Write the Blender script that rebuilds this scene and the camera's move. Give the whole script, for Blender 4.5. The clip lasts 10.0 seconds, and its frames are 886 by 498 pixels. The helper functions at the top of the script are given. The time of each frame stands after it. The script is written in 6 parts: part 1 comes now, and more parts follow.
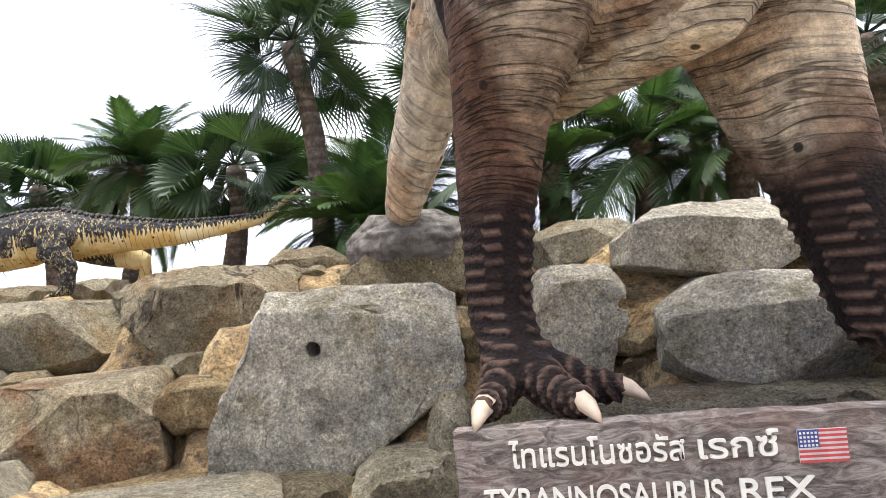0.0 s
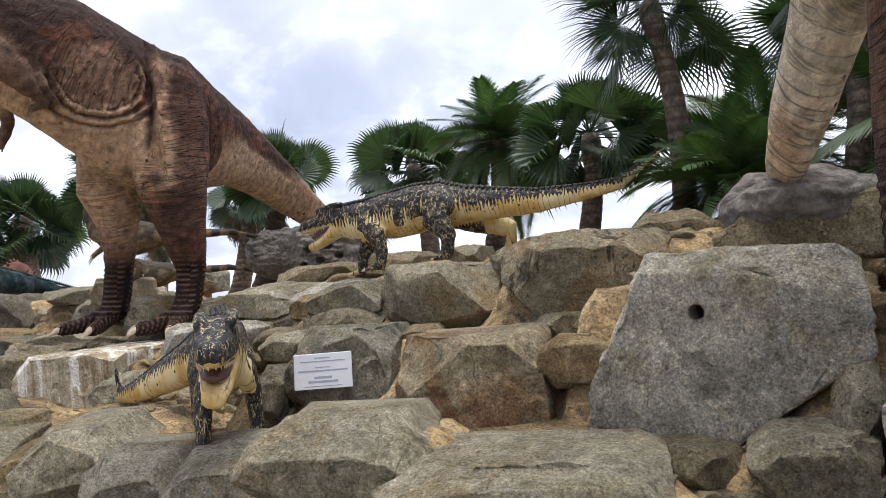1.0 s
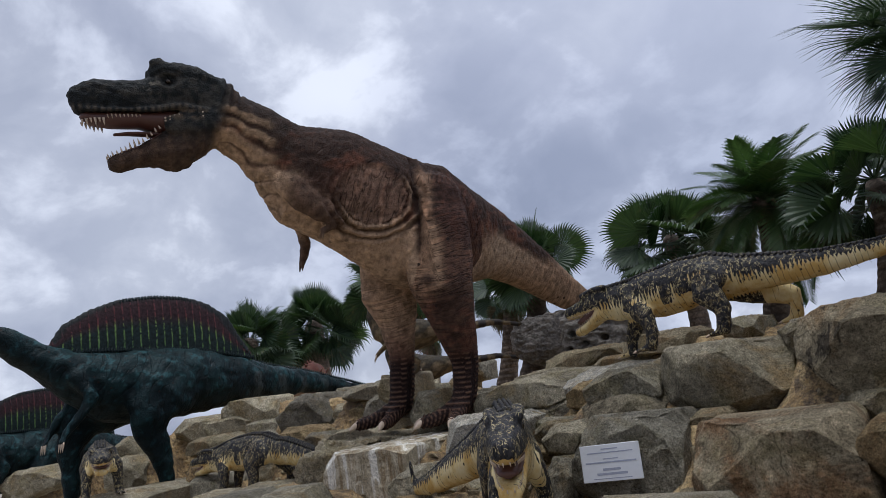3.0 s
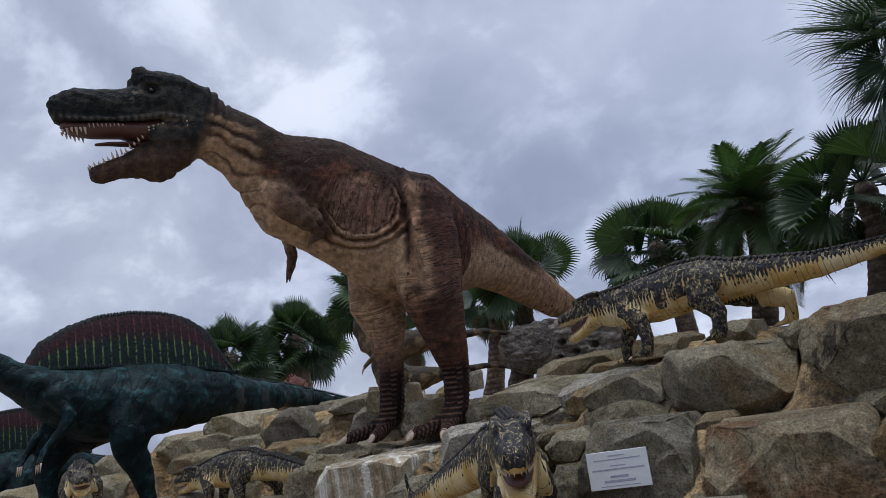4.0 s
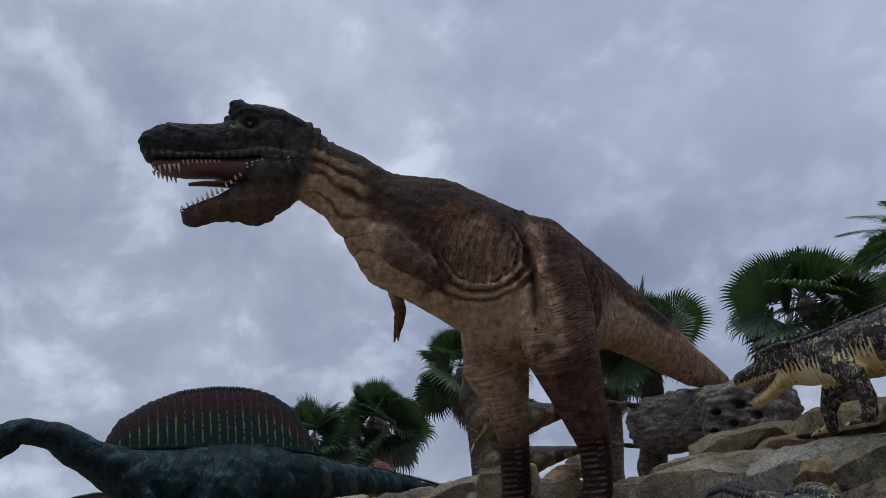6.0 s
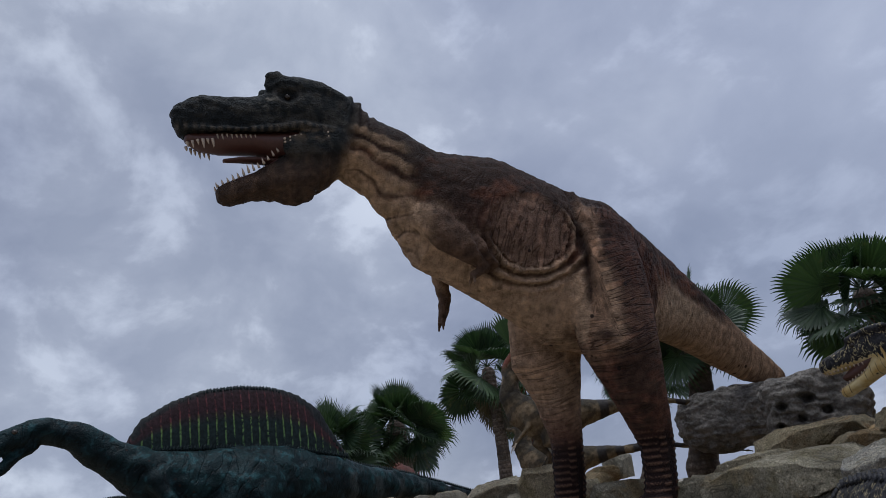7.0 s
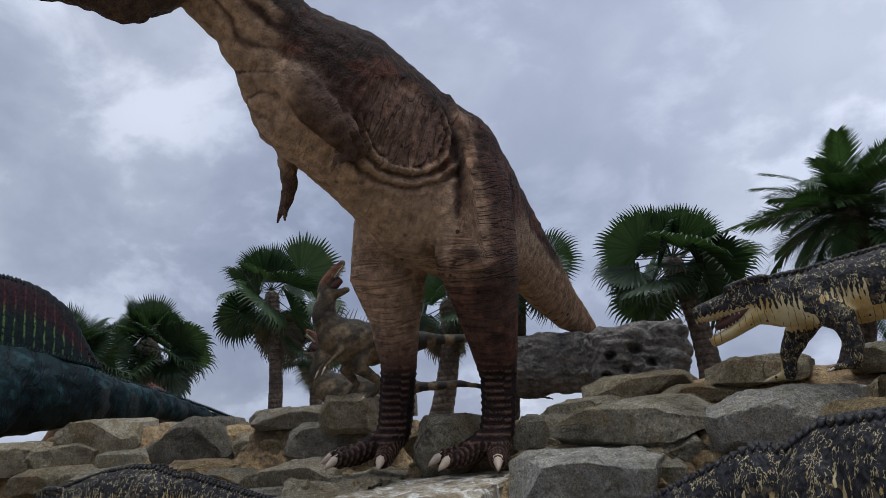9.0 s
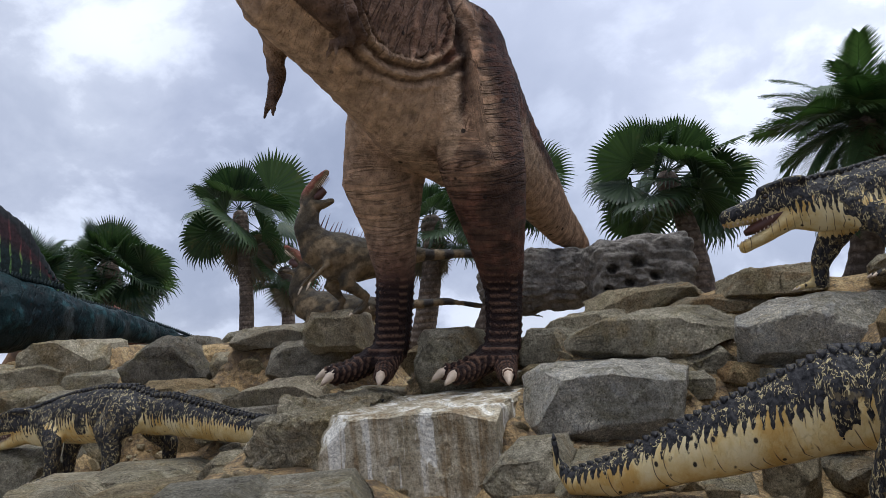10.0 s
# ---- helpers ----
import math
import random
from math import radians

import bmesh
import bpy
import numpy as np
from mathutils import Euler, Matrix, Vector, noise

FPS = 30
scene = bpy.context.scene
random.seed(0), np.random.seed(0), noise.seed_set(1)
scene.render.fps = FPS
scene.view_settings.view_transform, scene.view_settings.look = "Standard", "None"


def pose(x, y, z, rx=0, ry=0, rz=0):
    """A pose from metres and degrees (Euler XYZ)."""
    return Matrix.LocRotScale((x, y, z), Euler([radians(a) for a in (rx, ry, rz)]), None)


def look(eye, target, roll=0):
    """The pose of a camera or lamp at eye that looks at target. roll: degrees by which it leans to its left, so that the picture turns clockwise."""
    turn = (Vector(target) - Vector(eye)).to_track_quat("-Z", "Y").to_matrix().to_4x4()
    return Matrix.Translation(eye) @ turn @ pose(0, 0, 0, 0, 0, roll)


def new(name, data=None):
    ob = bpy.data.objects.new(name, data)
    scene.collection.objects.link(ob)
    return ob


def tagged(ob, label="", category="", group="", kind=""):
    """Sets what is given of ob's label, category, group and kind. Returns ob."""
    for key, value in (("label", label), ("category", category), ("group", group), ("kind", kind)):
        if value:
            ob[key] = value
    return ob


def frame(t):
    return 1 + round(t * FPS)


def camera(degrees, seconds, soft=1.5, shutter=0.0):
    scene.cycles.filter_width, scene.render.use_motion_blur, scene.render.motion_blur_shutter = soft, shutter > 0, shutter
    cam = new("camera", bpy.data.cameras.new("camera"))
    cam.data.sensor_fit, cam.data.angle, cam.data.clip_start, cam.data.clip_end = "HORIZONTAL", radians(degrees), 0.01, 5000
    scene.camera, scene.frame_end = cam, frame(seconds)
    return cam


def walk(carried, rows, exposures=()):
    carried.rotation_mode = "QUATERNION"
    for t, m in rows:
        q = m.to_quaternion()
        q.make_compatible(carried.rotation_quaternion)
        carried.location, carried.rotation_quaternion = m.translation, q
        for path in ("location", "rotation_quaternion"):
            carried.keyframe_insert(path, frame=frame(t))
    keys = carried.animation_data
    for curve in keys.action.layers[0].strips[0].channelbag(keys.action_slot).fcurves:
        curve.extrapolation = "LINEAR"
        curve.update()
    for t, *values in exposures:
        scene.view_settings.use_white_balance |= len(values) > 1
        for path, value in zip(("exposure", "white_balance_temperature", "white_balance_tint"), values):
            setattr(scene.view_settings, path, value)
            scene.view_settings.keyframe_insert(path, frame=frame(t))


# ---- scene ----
cam = camera(62.4, 10.0, 0.55)
PATH = [
    (0, (-0.137, 0.109, 1.611), (-0.172, 2.106, 1.704), -5.6),
    (0.5, (-0.299, 0.112, 1.577), (-0.801, 2.046, 1.664), -3.1),
    (1, (-0.404, 0.037, 1.579), (-1.309, 1.818, 1.674), -4.9),
    (1.5, (-0.421, 0.023, 1.612), (-1.561, 1.656, 1.792), -6.9),
    (2, (-0.434, -0.005, 1.651), (-1.718, 1.504, 1.926), -8.9),
    (2.5, (-0.43, -0.066, 1.68), (-1.83, 1.319, 2.032), -9.3),
    (2.7, (-0.438, -0.091, 1.678), (-1.854, 1.271, 2.052), -8.4),
    (4, (-0.669, -0.175, 1.68), (-2.024, 1.239, 2.087), -9.6),
    (4.5, (-1.08, -0.013, 1.652), (-2.442, 1.38, 2.105), -8.9),
    (5, (-1.517, -0.02, 1.663), (-2.822, 1.419, 2.139), -10.4),
    (5.5, (-1.968, 0.198, 1.693), (-3.346, 1.513, 2.302), -9.4),
    (7, (-3.217, 0.381, 1.688), (-4.637, 1.615, 2.368), -9.4),
    (7.5, (-3.693, 0.367, 1.72), (-5.047, 1.711, 2.318), -10.6),
    (8, (-4.102, 0.476, 1.688), (-5.246, 1.93, 2.447), -7.9),
    (8.5, (-4.521, 0.504, 1.71), (-5.653, 2.011, 2.379), -7.9),
    (9, (-4.922, 0.691, 1.672), (-5.927, 2.357, 2.134), -5.0),
    (9.5, (-5.317, 0.955, 1.577), (-6.336, 2.67, 1.717), -2.3),
    (10, (-5.651, 1.029, 1.588), (-6.599, 2.771, 1.849), -5.2),
]
EXPOSURES = [(0.0, 1.55, 6380, 10), (0.5, 1.08, 6380, 10), (1.0, 0.80, 6280, 9), (1.5, 0.28, 6180, 9), (2.0, 0.1, 6080, 9), (2.5, -0.1, 5980, 9), (4.0, -0.26, 5780, 9), (5.5, -0.56, 5680, 8), (7.5, -0.62, 5680, 8), (8.5, -0.62, 5680, 8), (9.0, -0.44, 5780, 8), (9.5, -0.08, 5880, 8), (10.0, 0.06, 5880, 8)]
walk(cam, [(t, look(eye, target, roll)) for t, eye, target, roll in PATH], EXPOSURES)
SKY, SUN = 0.95, 2.7
# ---- world and sun: a bright overcast sky with broken cloud ----
world = bpy.data.worlds.new("overcast_sky")
scene.world = world
world.use_nodes = True


def overcast(tree):
    n, l = tree.nodes, tree.links
    n.clear()
    out = n.new("ShaderNodeOutputWorld")
    mix = n.new("ShaderNodeMixShader")
    blue, grey = n.new("ShaderNodeBackground"), n.new("ShaderNodeBackground")
    sky = n.new("ShaderNodeTexSky")
    sky.sky_type, sky.sun_disc = "NISHITA", False
    sky.sun_elevation, sky.sun_rotation = radians(85), radians(90)
    blue.inputs["Strength"].default_value = 0.07
    l.new(sky.outputs[0], blue.inputs[0])
    co = n.new("ShaderNodeTexCoord")
    sep = n.new("ShaderNodeSeparateXYZ")
    l.new(co.outputs["Generated"], sep.inputs[0])
    lift = n.new("ShaderNodeMath")
    lift.operation, lift.inputs[1].default_value = "MAXIMUM", 0.0
    l.new(sep.outputs[2], lift.inputs[0])
    plus = n.new("ShaderNodeMath")
    plus.operation, plus.inputs[1].default_value = "ADD", 0.62
    l.new(lift.outputs[0], plus.inputs[0])
    comb = n.new("ShaderNodeCombineXYZ")
    for k in (0, 1):
        div = n.new("ShaderNodeMath")
        div.operation = "DIVIDE"
        l.new(sep.outputs[k], div.inputs[0])
        l.new(plus.outputs[0], div.inputs[1])
        l.new(div.outputs[0], comb.inputs[k])
    big, fine = n.new("ShaderNodeTexNoise"), n.new("ShaderNodeTexNoise")
    for tex, size, detail, rough, warp in ((big, 1.6, 4, 0.45, 0.3), (fine, 6.2, 7, 0.55, 0.2)):
        tex.inputs["Scale"].default_value, tex.inputs["Detail"].default_value = size, detail
        tex.inputs["Roughness"].default_value, tex.inputs["Distortion"].default_value = rough, warp
        l.new(comb.outputs[0], tex.inputs["Vector"])
    ramp = n.new("ShaderNodeValToRGB")
    e = ramp.color_ramp.elements
    e[0].position, e[0].color = 0.36, (0.46, 0.485, 0.59, 1)
    e[1].position, e[1].color = 0.64, (0.90, 0.90, 0.95, 1)
    m = e.new(0.50)
    m.color = (0.62, 0.635, 0.735, 1)
    l.new(big.outputs[0], ramp.inputs[0])
    soft = n.new("ShaderNodeValToRGB")
    soft.color_ramp.elements[0].position, soft.color_ramp.elements[0].color = 0.40, (0.86, 0.87, 0.90, 1)
    soft.color_ramp.elements[1].position, soft.color_ramp.elements[1].color = 0.62, (1.42, 1.40, 1.35, 1)
    soft.color_ramp.elements.new(0.51).color = (0.99, 0.99, 1.0, 1)
    l.new(fine.outputs[0], soft.inputs[0])
    where = n.new("ShaderNodeTexNoise")
    where.inputs["Scale"].default_value, where.inputs["Detail"].default_value = 0.9, 2
    l.new(comb.outputs[0], where.inputs["Vector"])
    share = n.new("ShaderNodeMapRange")
    for k, v in enumerate((0.40, 0.56, 0.40, 1.0)):
        share.inputs[k + 1].default_value = v
    l.new(where.outputs[0], share.inputs[0])
    mul = n.new("ShaderNodeMix")
    mul.data_type, mul.blend_type = "RGBA", "MULTIPLY"
    l.new(share.outputs[0], mul.inputs[0])
    l.new(ramp.outputs[0], mul.inputs[6])
    l.new(soft.outputs[0], mul.inputs[7])
    # brighter cloud on the side where the sun stands behind it
    side = n.new("ShaderNodeVectorMath")
    side.operation, side.inputs[1].default_value = "DOT_PRODUCT", (0.30, 0.66, 0.69)
    l.new(co.outputs["Generated"], side.inputs[0])
    bright = n.new("ShaderNodeValToRGB")
    b = bright.color_ramp.elements
    b[0].position, b[0].color = 0.25, (0.86, 0.87, 0.90, 1)
    b[1].position, b[1].color = 1.0, (1.45, 1.43, 1.40, 1)
    b.new(0.70).color = (1.12, 1.12, 1.13, 1)
    l.new(side.outputs["Value"], bright.inputs[0])
    lit = n.new("ShaderNodeMix")
    lit.data_type, lit.blend_type = "RGBA", "MULTIPLY"
    lit.inputs[0].default_value = 1.0
    l.new(mul.outputs[2], lit.inputs[6])
    l.new(bright.outputs[0], lit.inputs[7])
    l.new(lit.outputs[2], grey.inputs[0])
    grey.inputs["Strength"].default_value = SKY
    mix.inputs[0].default_value = 0.9
    l.new(blue.outputs[0], mix.inputs[1])
    l.new(grey.outputs[0], mix.inputs[2])
    l.new(mix.outputs[0], out.inputs[0])


overcast(world.node_tree)
sun = new("sun", bpy.data.lights.new("sun", "SUN"))
sun.data.energy, sun.data.angle, sun.data.color = SUN, radians(45), (1.0, 0.96, 0.9)
sun.matrix_world = look((-3, 5, 26), (-5, 5, 0))


# ---- materials ----
class Nodes:
    """A short hand for building one node material."""

    def __init__(self, name, roughness=0.8, metal=0.0, coat=0.0):
        self.mat = bpy.data.materials.new(name)
        self.mat.use_nodes = True
        self.t = self.mat.node_tree
        self.b = self.t.nodes["Principled BSDF"]
        self.b.inputs["Roughness"].default_value = roughness
        self.b.inputs["Metallic"].default_value = metal
        self.b.inputs["Coat Weight"].default_value = coat
        self.co = self.t.nodes.new("ShaderNodeTexCoord").outputs["Object"]

    def noise(self, scale, detail=6, rough=0.6, warp=0.0, co=None):
        n = self.t.nodes.new("ShaderNodeTexNoise")
        n.inputs["Scale"].default_value, n.inputs["Detail"].default_value = scale, detail
        n.inputs["Roughness"].default_value, n.inputs["Distortion"].default_value = rough, warp
        self.t.links.new(co or self.co, n.inputs["Vector"])
        return n.outputs[0]

    def voronoi(self, scale, feature="F1", co=None):
        n = self.t.nodes.new("ShaderNodeTexVoronoi")
        n.feature = feature
        n.inputs["Scale"].default_value = scale
        self.t.links.new(co or self.co, n.inputs["Vector"])
        return n.outputs["Distance"]

    def wave(self, scale, axis="Z", warp=2.0, detail=3, dscale=1.5, co=None):
        n = self.t.nodes.new("ShaderNodeTexWave")
        n.bands_direction = axis
        for k, v in (("Scale", scale), ("Distortion", warp), ("Detail", detail), ("Detail Scale", dscale)):
            n.inputs[k].default_value = v
        self.t.links.new(co or self.co, n.inputs["Vector"])
        return n.outputs["Fac"]

    def stretch(self, sx, sy, sz, rot=(0, 0, 0)):
        n = self.t.nodes.new("ShaderNodeMapping")
        n.inputs["Scale"].default_value = (sx, sy, sz)
        n.inputs["Rotation"].default_value = [radians(a) for a in rot]
        self.t.links.new(self.co, n.inputs["Vector"])
        return n.outputs[0]

    def random_shift(self):
        """Object coordinates moved by the object's own random number."""
        r = self.t.nodes.new("ShaderNodeObjectInfo").outputs["Random"]
        s = self.math("MULTIPLY", r, 57.0)
        a = self.t.nodes.new("ShaderNodeVectorMath")
        self.t.links.new(self.co, a.inputs[0])
        self.t.links.new(s, a.inputs[1])
        self.co = a.outputs[0]
        return r

    def ramp(self, src, *stops):
        n = self.t.nodes.new("ShaderNodeValToRGB")
        e = n.color_ramp.elements
        while len(e) < len(stops):
            e.new(0.5)
        for k, (p, c) in enumerate(stops):
            e[k].position, e[k].color = p, (*c, 1) if len(c) == 3 else c
        self.t.links.new(src, n.inputs[0])
        return n.outputs[0]

    def math(self, op, a, b):
        n = self.t.nodes.new("ShaderNodeMath")
        n.operation = op
        for k, v in enumerate((a, b)):
            if isinstance(v, (int, float)):
                n.inputs[k].default_value = v
            else:
                self.t.links.new(v, n.inputs[k])
        return n.outputs[0]

    def mix(self, fac, a, b, how="MIX"):
        n = self.t.nodes.new("ShaderNodeMix")
        n.data_type, n.blend_type = "RGBA", how
        for k, v in ((0, fac), (6, a), (7, b)):
            if isinstance(v, (int, float)):
                n.inputs[k].default_value = v
            elif isinstance(v, tuple):
                n.inputs[k].default_value = (*v, 1)
            else:
                self.t.links.new(v, n.inputs[k])
        return n.outputs[2]

    def attribute(self, name):
        n = self.t.nodes.new("ShaderNodeAttribute")
        n.attribute_name = name
        return n.outputs["Color"]

    def done(self, colour, height=None, strength=0.4, distance=0.02, rough=None):
        if isinstance(colour, tuple):
            self.b.inputs["Base Color"].default_value = (*colour, 1)
        else:
            self.t.links.new(colour, self.b.inputs["Base Color"])
        if height is not None:
            n = self.t.nodes.new("ShaderNodeBump")
            n.inputs["Strength"].default_value, n.inputs["Distance"].default_value = strength, distance
            self.t.links.new(height, n.inputs["Height"])
            self.t.links.new(n.outputs[0], self.b.inputs["Normal"])
        if rough is not None:
            self.t.links.new(rough, self.b.inputs["Roughness"])
        return self.mat


def rock_material(name, dark, light, stain, stain_at=0.55, runs=False):
    """Quarried granite: crystals at two sizes, ochre and lichen patches, dark pits, pale broken edges."""
    m = Nodes(name, 0.9)
    m.b.inputs["Specular IOR Level"].default_value = 0.25
    r = m.random_shift()
    c = m.ramp(m.noise(1.5, 8, 0.68), (0.38, dark), (0.62, light))
    # ochre and rust, olive lichen, grey weathering
    c = m.mix(m.ramp(m.noise(1.1, 9, 0.72, 0.8), (stain_at - 0.04, (0, 0, 0)), (stain_at + 0.07, (0.75, 0.75, 0.75))), c, stain)
    c = m.mix(m.ramp(m.noise(1.9, 9, 0.75, 0.5), (0.50, (0, 0, 0)), (0.62, (0.65, 0.65, 0.65))), c, (0.25, 0.215, 0.115))
    c = m.mix(m.ramp(m.noise(2.7, 10, 0.8, 0.5), (0.53, (0, 0, 0)), (0.65, (0.6, 0.6, 0.6))), c, tuple(0.5 * v for v in dark))
    c = m.mix(m.ramp(m.noise(3.3, 10, 0.8, 0.4), (0.54, (0, 0, 0)), (0.64, (0.5, 0.5, 0.5))), c, tuple(min(0.75, 1.3 * v) for v in light))
    if runs:
        c = m.mix(m.ramp(m.noise(1.0, 5, 0.65, 0.4, m.stretch(3.2, 3.2, 0.9)), (0.57, (0, 0, 0)), (0.60, (0.85, 0.85, 0.85))), c, (0.045, 0.036, 0.028))
    coarse = m.ramp(m.noise(17, 9, 0.92), (0.38, (0.40, 0.39, 0.37)), (0.46, (0.84, 0.84, 0.83)), (0.54, (1.12, 1.12, 1.12)), (0.62, (1.7, 1.7, 1.69)))
    grain = m.ramp(m.noise(58, 4, 0.9), (0.38, (0.40, 0.39, 0.37)), (0.46, (0.90, 0.90, 0.89)), (0.54, (1.06, 1.06, 1.06)), (0.63, (1.60, 1.60, 1.60)))
    c = m.mix(1.0, c, coarse, "MULTIPLY")
    c = m.mix(1.0, c, grain, "MULTIPLY")
    pits = m.ramp(m.voronoi(14), (0.05, (0.25, 0.23, 0.20)), (0.13, (1, 1, 1)))
    c = m.mix(m.ramp(m.noise(3, 3), (0.42, (0, 0, 0)), (0.50, (0.95, 0.95, 0.95))), c, m.mix(1.0, c, pits, "MULTIPLY"))
    # hairline cracks
    crack = m.ramp(m.noise(1.3, 3, 0.55, 0.6), (0.492, (0, 0, 0)), (0.4985, (0.75, 0.75, 0.75)), (0.5015, (0.75, 0.75, 0.75)), (0.508, (0, 0, 0)))
    c = m.mix(m.mix(1.0, crack, m.ramp(m.noise(2.1, 2), (0.5, (0, 0, 0)), (0.56, (1, 1, 1))), "MULTIPLY"), c, tuple(0.3 * v for v in dark))
    worn = m.ramp(m.t.nodes.new("ShaderNodeNewGeometry").outputs["Pointiness"], (0.515, (0, 0, 0)), (0.56, (0.45, 0.45, 0.45)))
    c = m.mix(worn, c, m.mix(1.0, grain, tuple(min(0.75, 1.25 * v) for v in light), "MULTIPLY"))
    c = m.mix(1.0, c, m.ramp(r, (0.0, (0.78, 0.79, 0.82)), (0.5, (0.98, 0.97, 0.94)), (1.0, (1.14, 1.10, 1.02))), "MULTIPLY")
    h = m.math("ADD", m.noise(6, 12, 0.78), m.math("MULTIPLY", m.noise(40, 6, 0.85), 0.7))
    return m.done(c, h, 1.0, 0.09)


ROCK = {
    "grey": rock_material("grey_granite", (0.223, 0.199, 0.149), (0.464, 0.416, 0.312), (0.326, 0.226, 0.105)),
    "warm": rock_material("warm_granite", (0.200, 0.164, 0.105), (0.434, 0.364, 0.241), (0.302, 0.186, 0.079)),
    "rust": rock_material("rust_stained_granite", (0.223, 0.186, 0.129), (0.483, 0.412, 0.293), (0.247, 0.122, 0.050), 0.52),
    "pale": rock_material("pale_granite", (0.260, 0.232, 0.176), (0.519, 0.466, 0.356), (0.350, 0.260, 0.134)),
    "blue": rock_material("blue_grey_granite", (0.52, 0.48, 0.395), (0.80, 0.735, 0.61), (0.507, 0.407, 0.232), 0.60),
    "sand": rock_material("yellow_sandstone", (0.211, 0.153, 0.077), (0.483, 0.356, 0.194), (0.217, 0.122, 0.050)),
    "dark": rock_material("dark_lava_stone", (0.151, 0.133, 0.102), (0.307, 0.273, 0.213), (0.200, 0.147, 0.090)),
    "stained": rock_material("dark_streaked_granite", (0.223, 0.186, 0.124), (0.494, 0.418, 0.287), (0.326, 0.203, 0.095), 0.55, True),
    "cut": rock_material("smooth_cut_stone", (0.260, 0.226, 0.171), (0.422, 0.373, 0.285), (0.277, 0.220, 0.139)),
}


def mortar_material():
    m = Nodes("ochre_mortar", 0.95)
    c = m.ramp(m.noise(1.6, 8, 0.7), (0.40, (0.15, 0.10, 0.05)), (0.5, (0.32, 0.215, 0.10)), (0.6, (0.46, 0.34, 0.175)))
    c = m.mix(m.ramp(m.noise(9, 8, 0.8), (0.50, (0, 0, 0)), (0.58, (0.85, 0.85, 0.85))), c, (0.10, 0.072, 0.048))
    c = m.mix(0.9, c, m.ramp(m.noise(50, 5, 0.8), (0.38, (0.40, 0.40, 0.40)), (0.5, (1, 1, 1)), (0.62, (1.5, 1.45, 1.35))), "MULTIPLY")
    h = m.math("ADD", m.noise(6, 8, 0.7), m.math("MULTIPLY", m.voronoi(9), 0.6))
    return m.done(c, h, 1.0, 0.08)


MORTAR = mortar_material()


def lava_material():
    m = Nodes("pitted_fake_lava", 0.9)
    c = m.ramp(m.noise(5, 9, 0.75), (0.38, (0.10, 0.088, 0.075)), (0.60, (0.33, 0.295, 0.255)))
    h = m.math("ADD", m.noise(11, 9, 0.8, 1.0), m.math("MULTIPLY", m.voronoi(14), 0.8))
    return m.done(c, h, 1.0, 0.08)


LAVA = lava_material()


def streaked_material():
    """The poured block under the big statue, with pale lime and brown runs down its face."""
    m = Nodes("lime_streaked_stone", 0.9)
    c = m.ramp(m.noise(3.0, 10, 0.75), (0.40, (0.27, 0.225, 0.145)), (0.60, (0.50, 0.44, 0.33)))
    runs = m.noise(1.0, 5, 0.65, 0.25, m.stretch(5.5, 5.5, 0.30))
    c = m.mix(m.ramp(runs, (0.53, (0, 0, 0)), (0.57, (0.8, 0.8, 0.8)), (0.66, (0.9, 0.9, 0.9))), c, (0.70, 0.67, 0.60))
    c = m.mix(m.ramp(runs, (0.38, (0.8, 0.8, 0.8)), (0.46, (0, 0, 0))), c, (0.20, 0.135, 0.065))
    c = m.mix(0.9, c, m.ramp(m.noise(42, 5, 0.75), (0.36, (0.45, 0.45, 0.45)), (0.5, (1, 1, 1)), (0.64, (1.4, 1.4, 1.4))), "MULTIPLY")
    h = m.math("ADD", m.noise(8, 9, 0.75), m.math("MULTIPLY", m.noise(40, 5), 0.3))
    return m.done(c, h, 0.6, 0.05)


STREAKED = streaked_material()


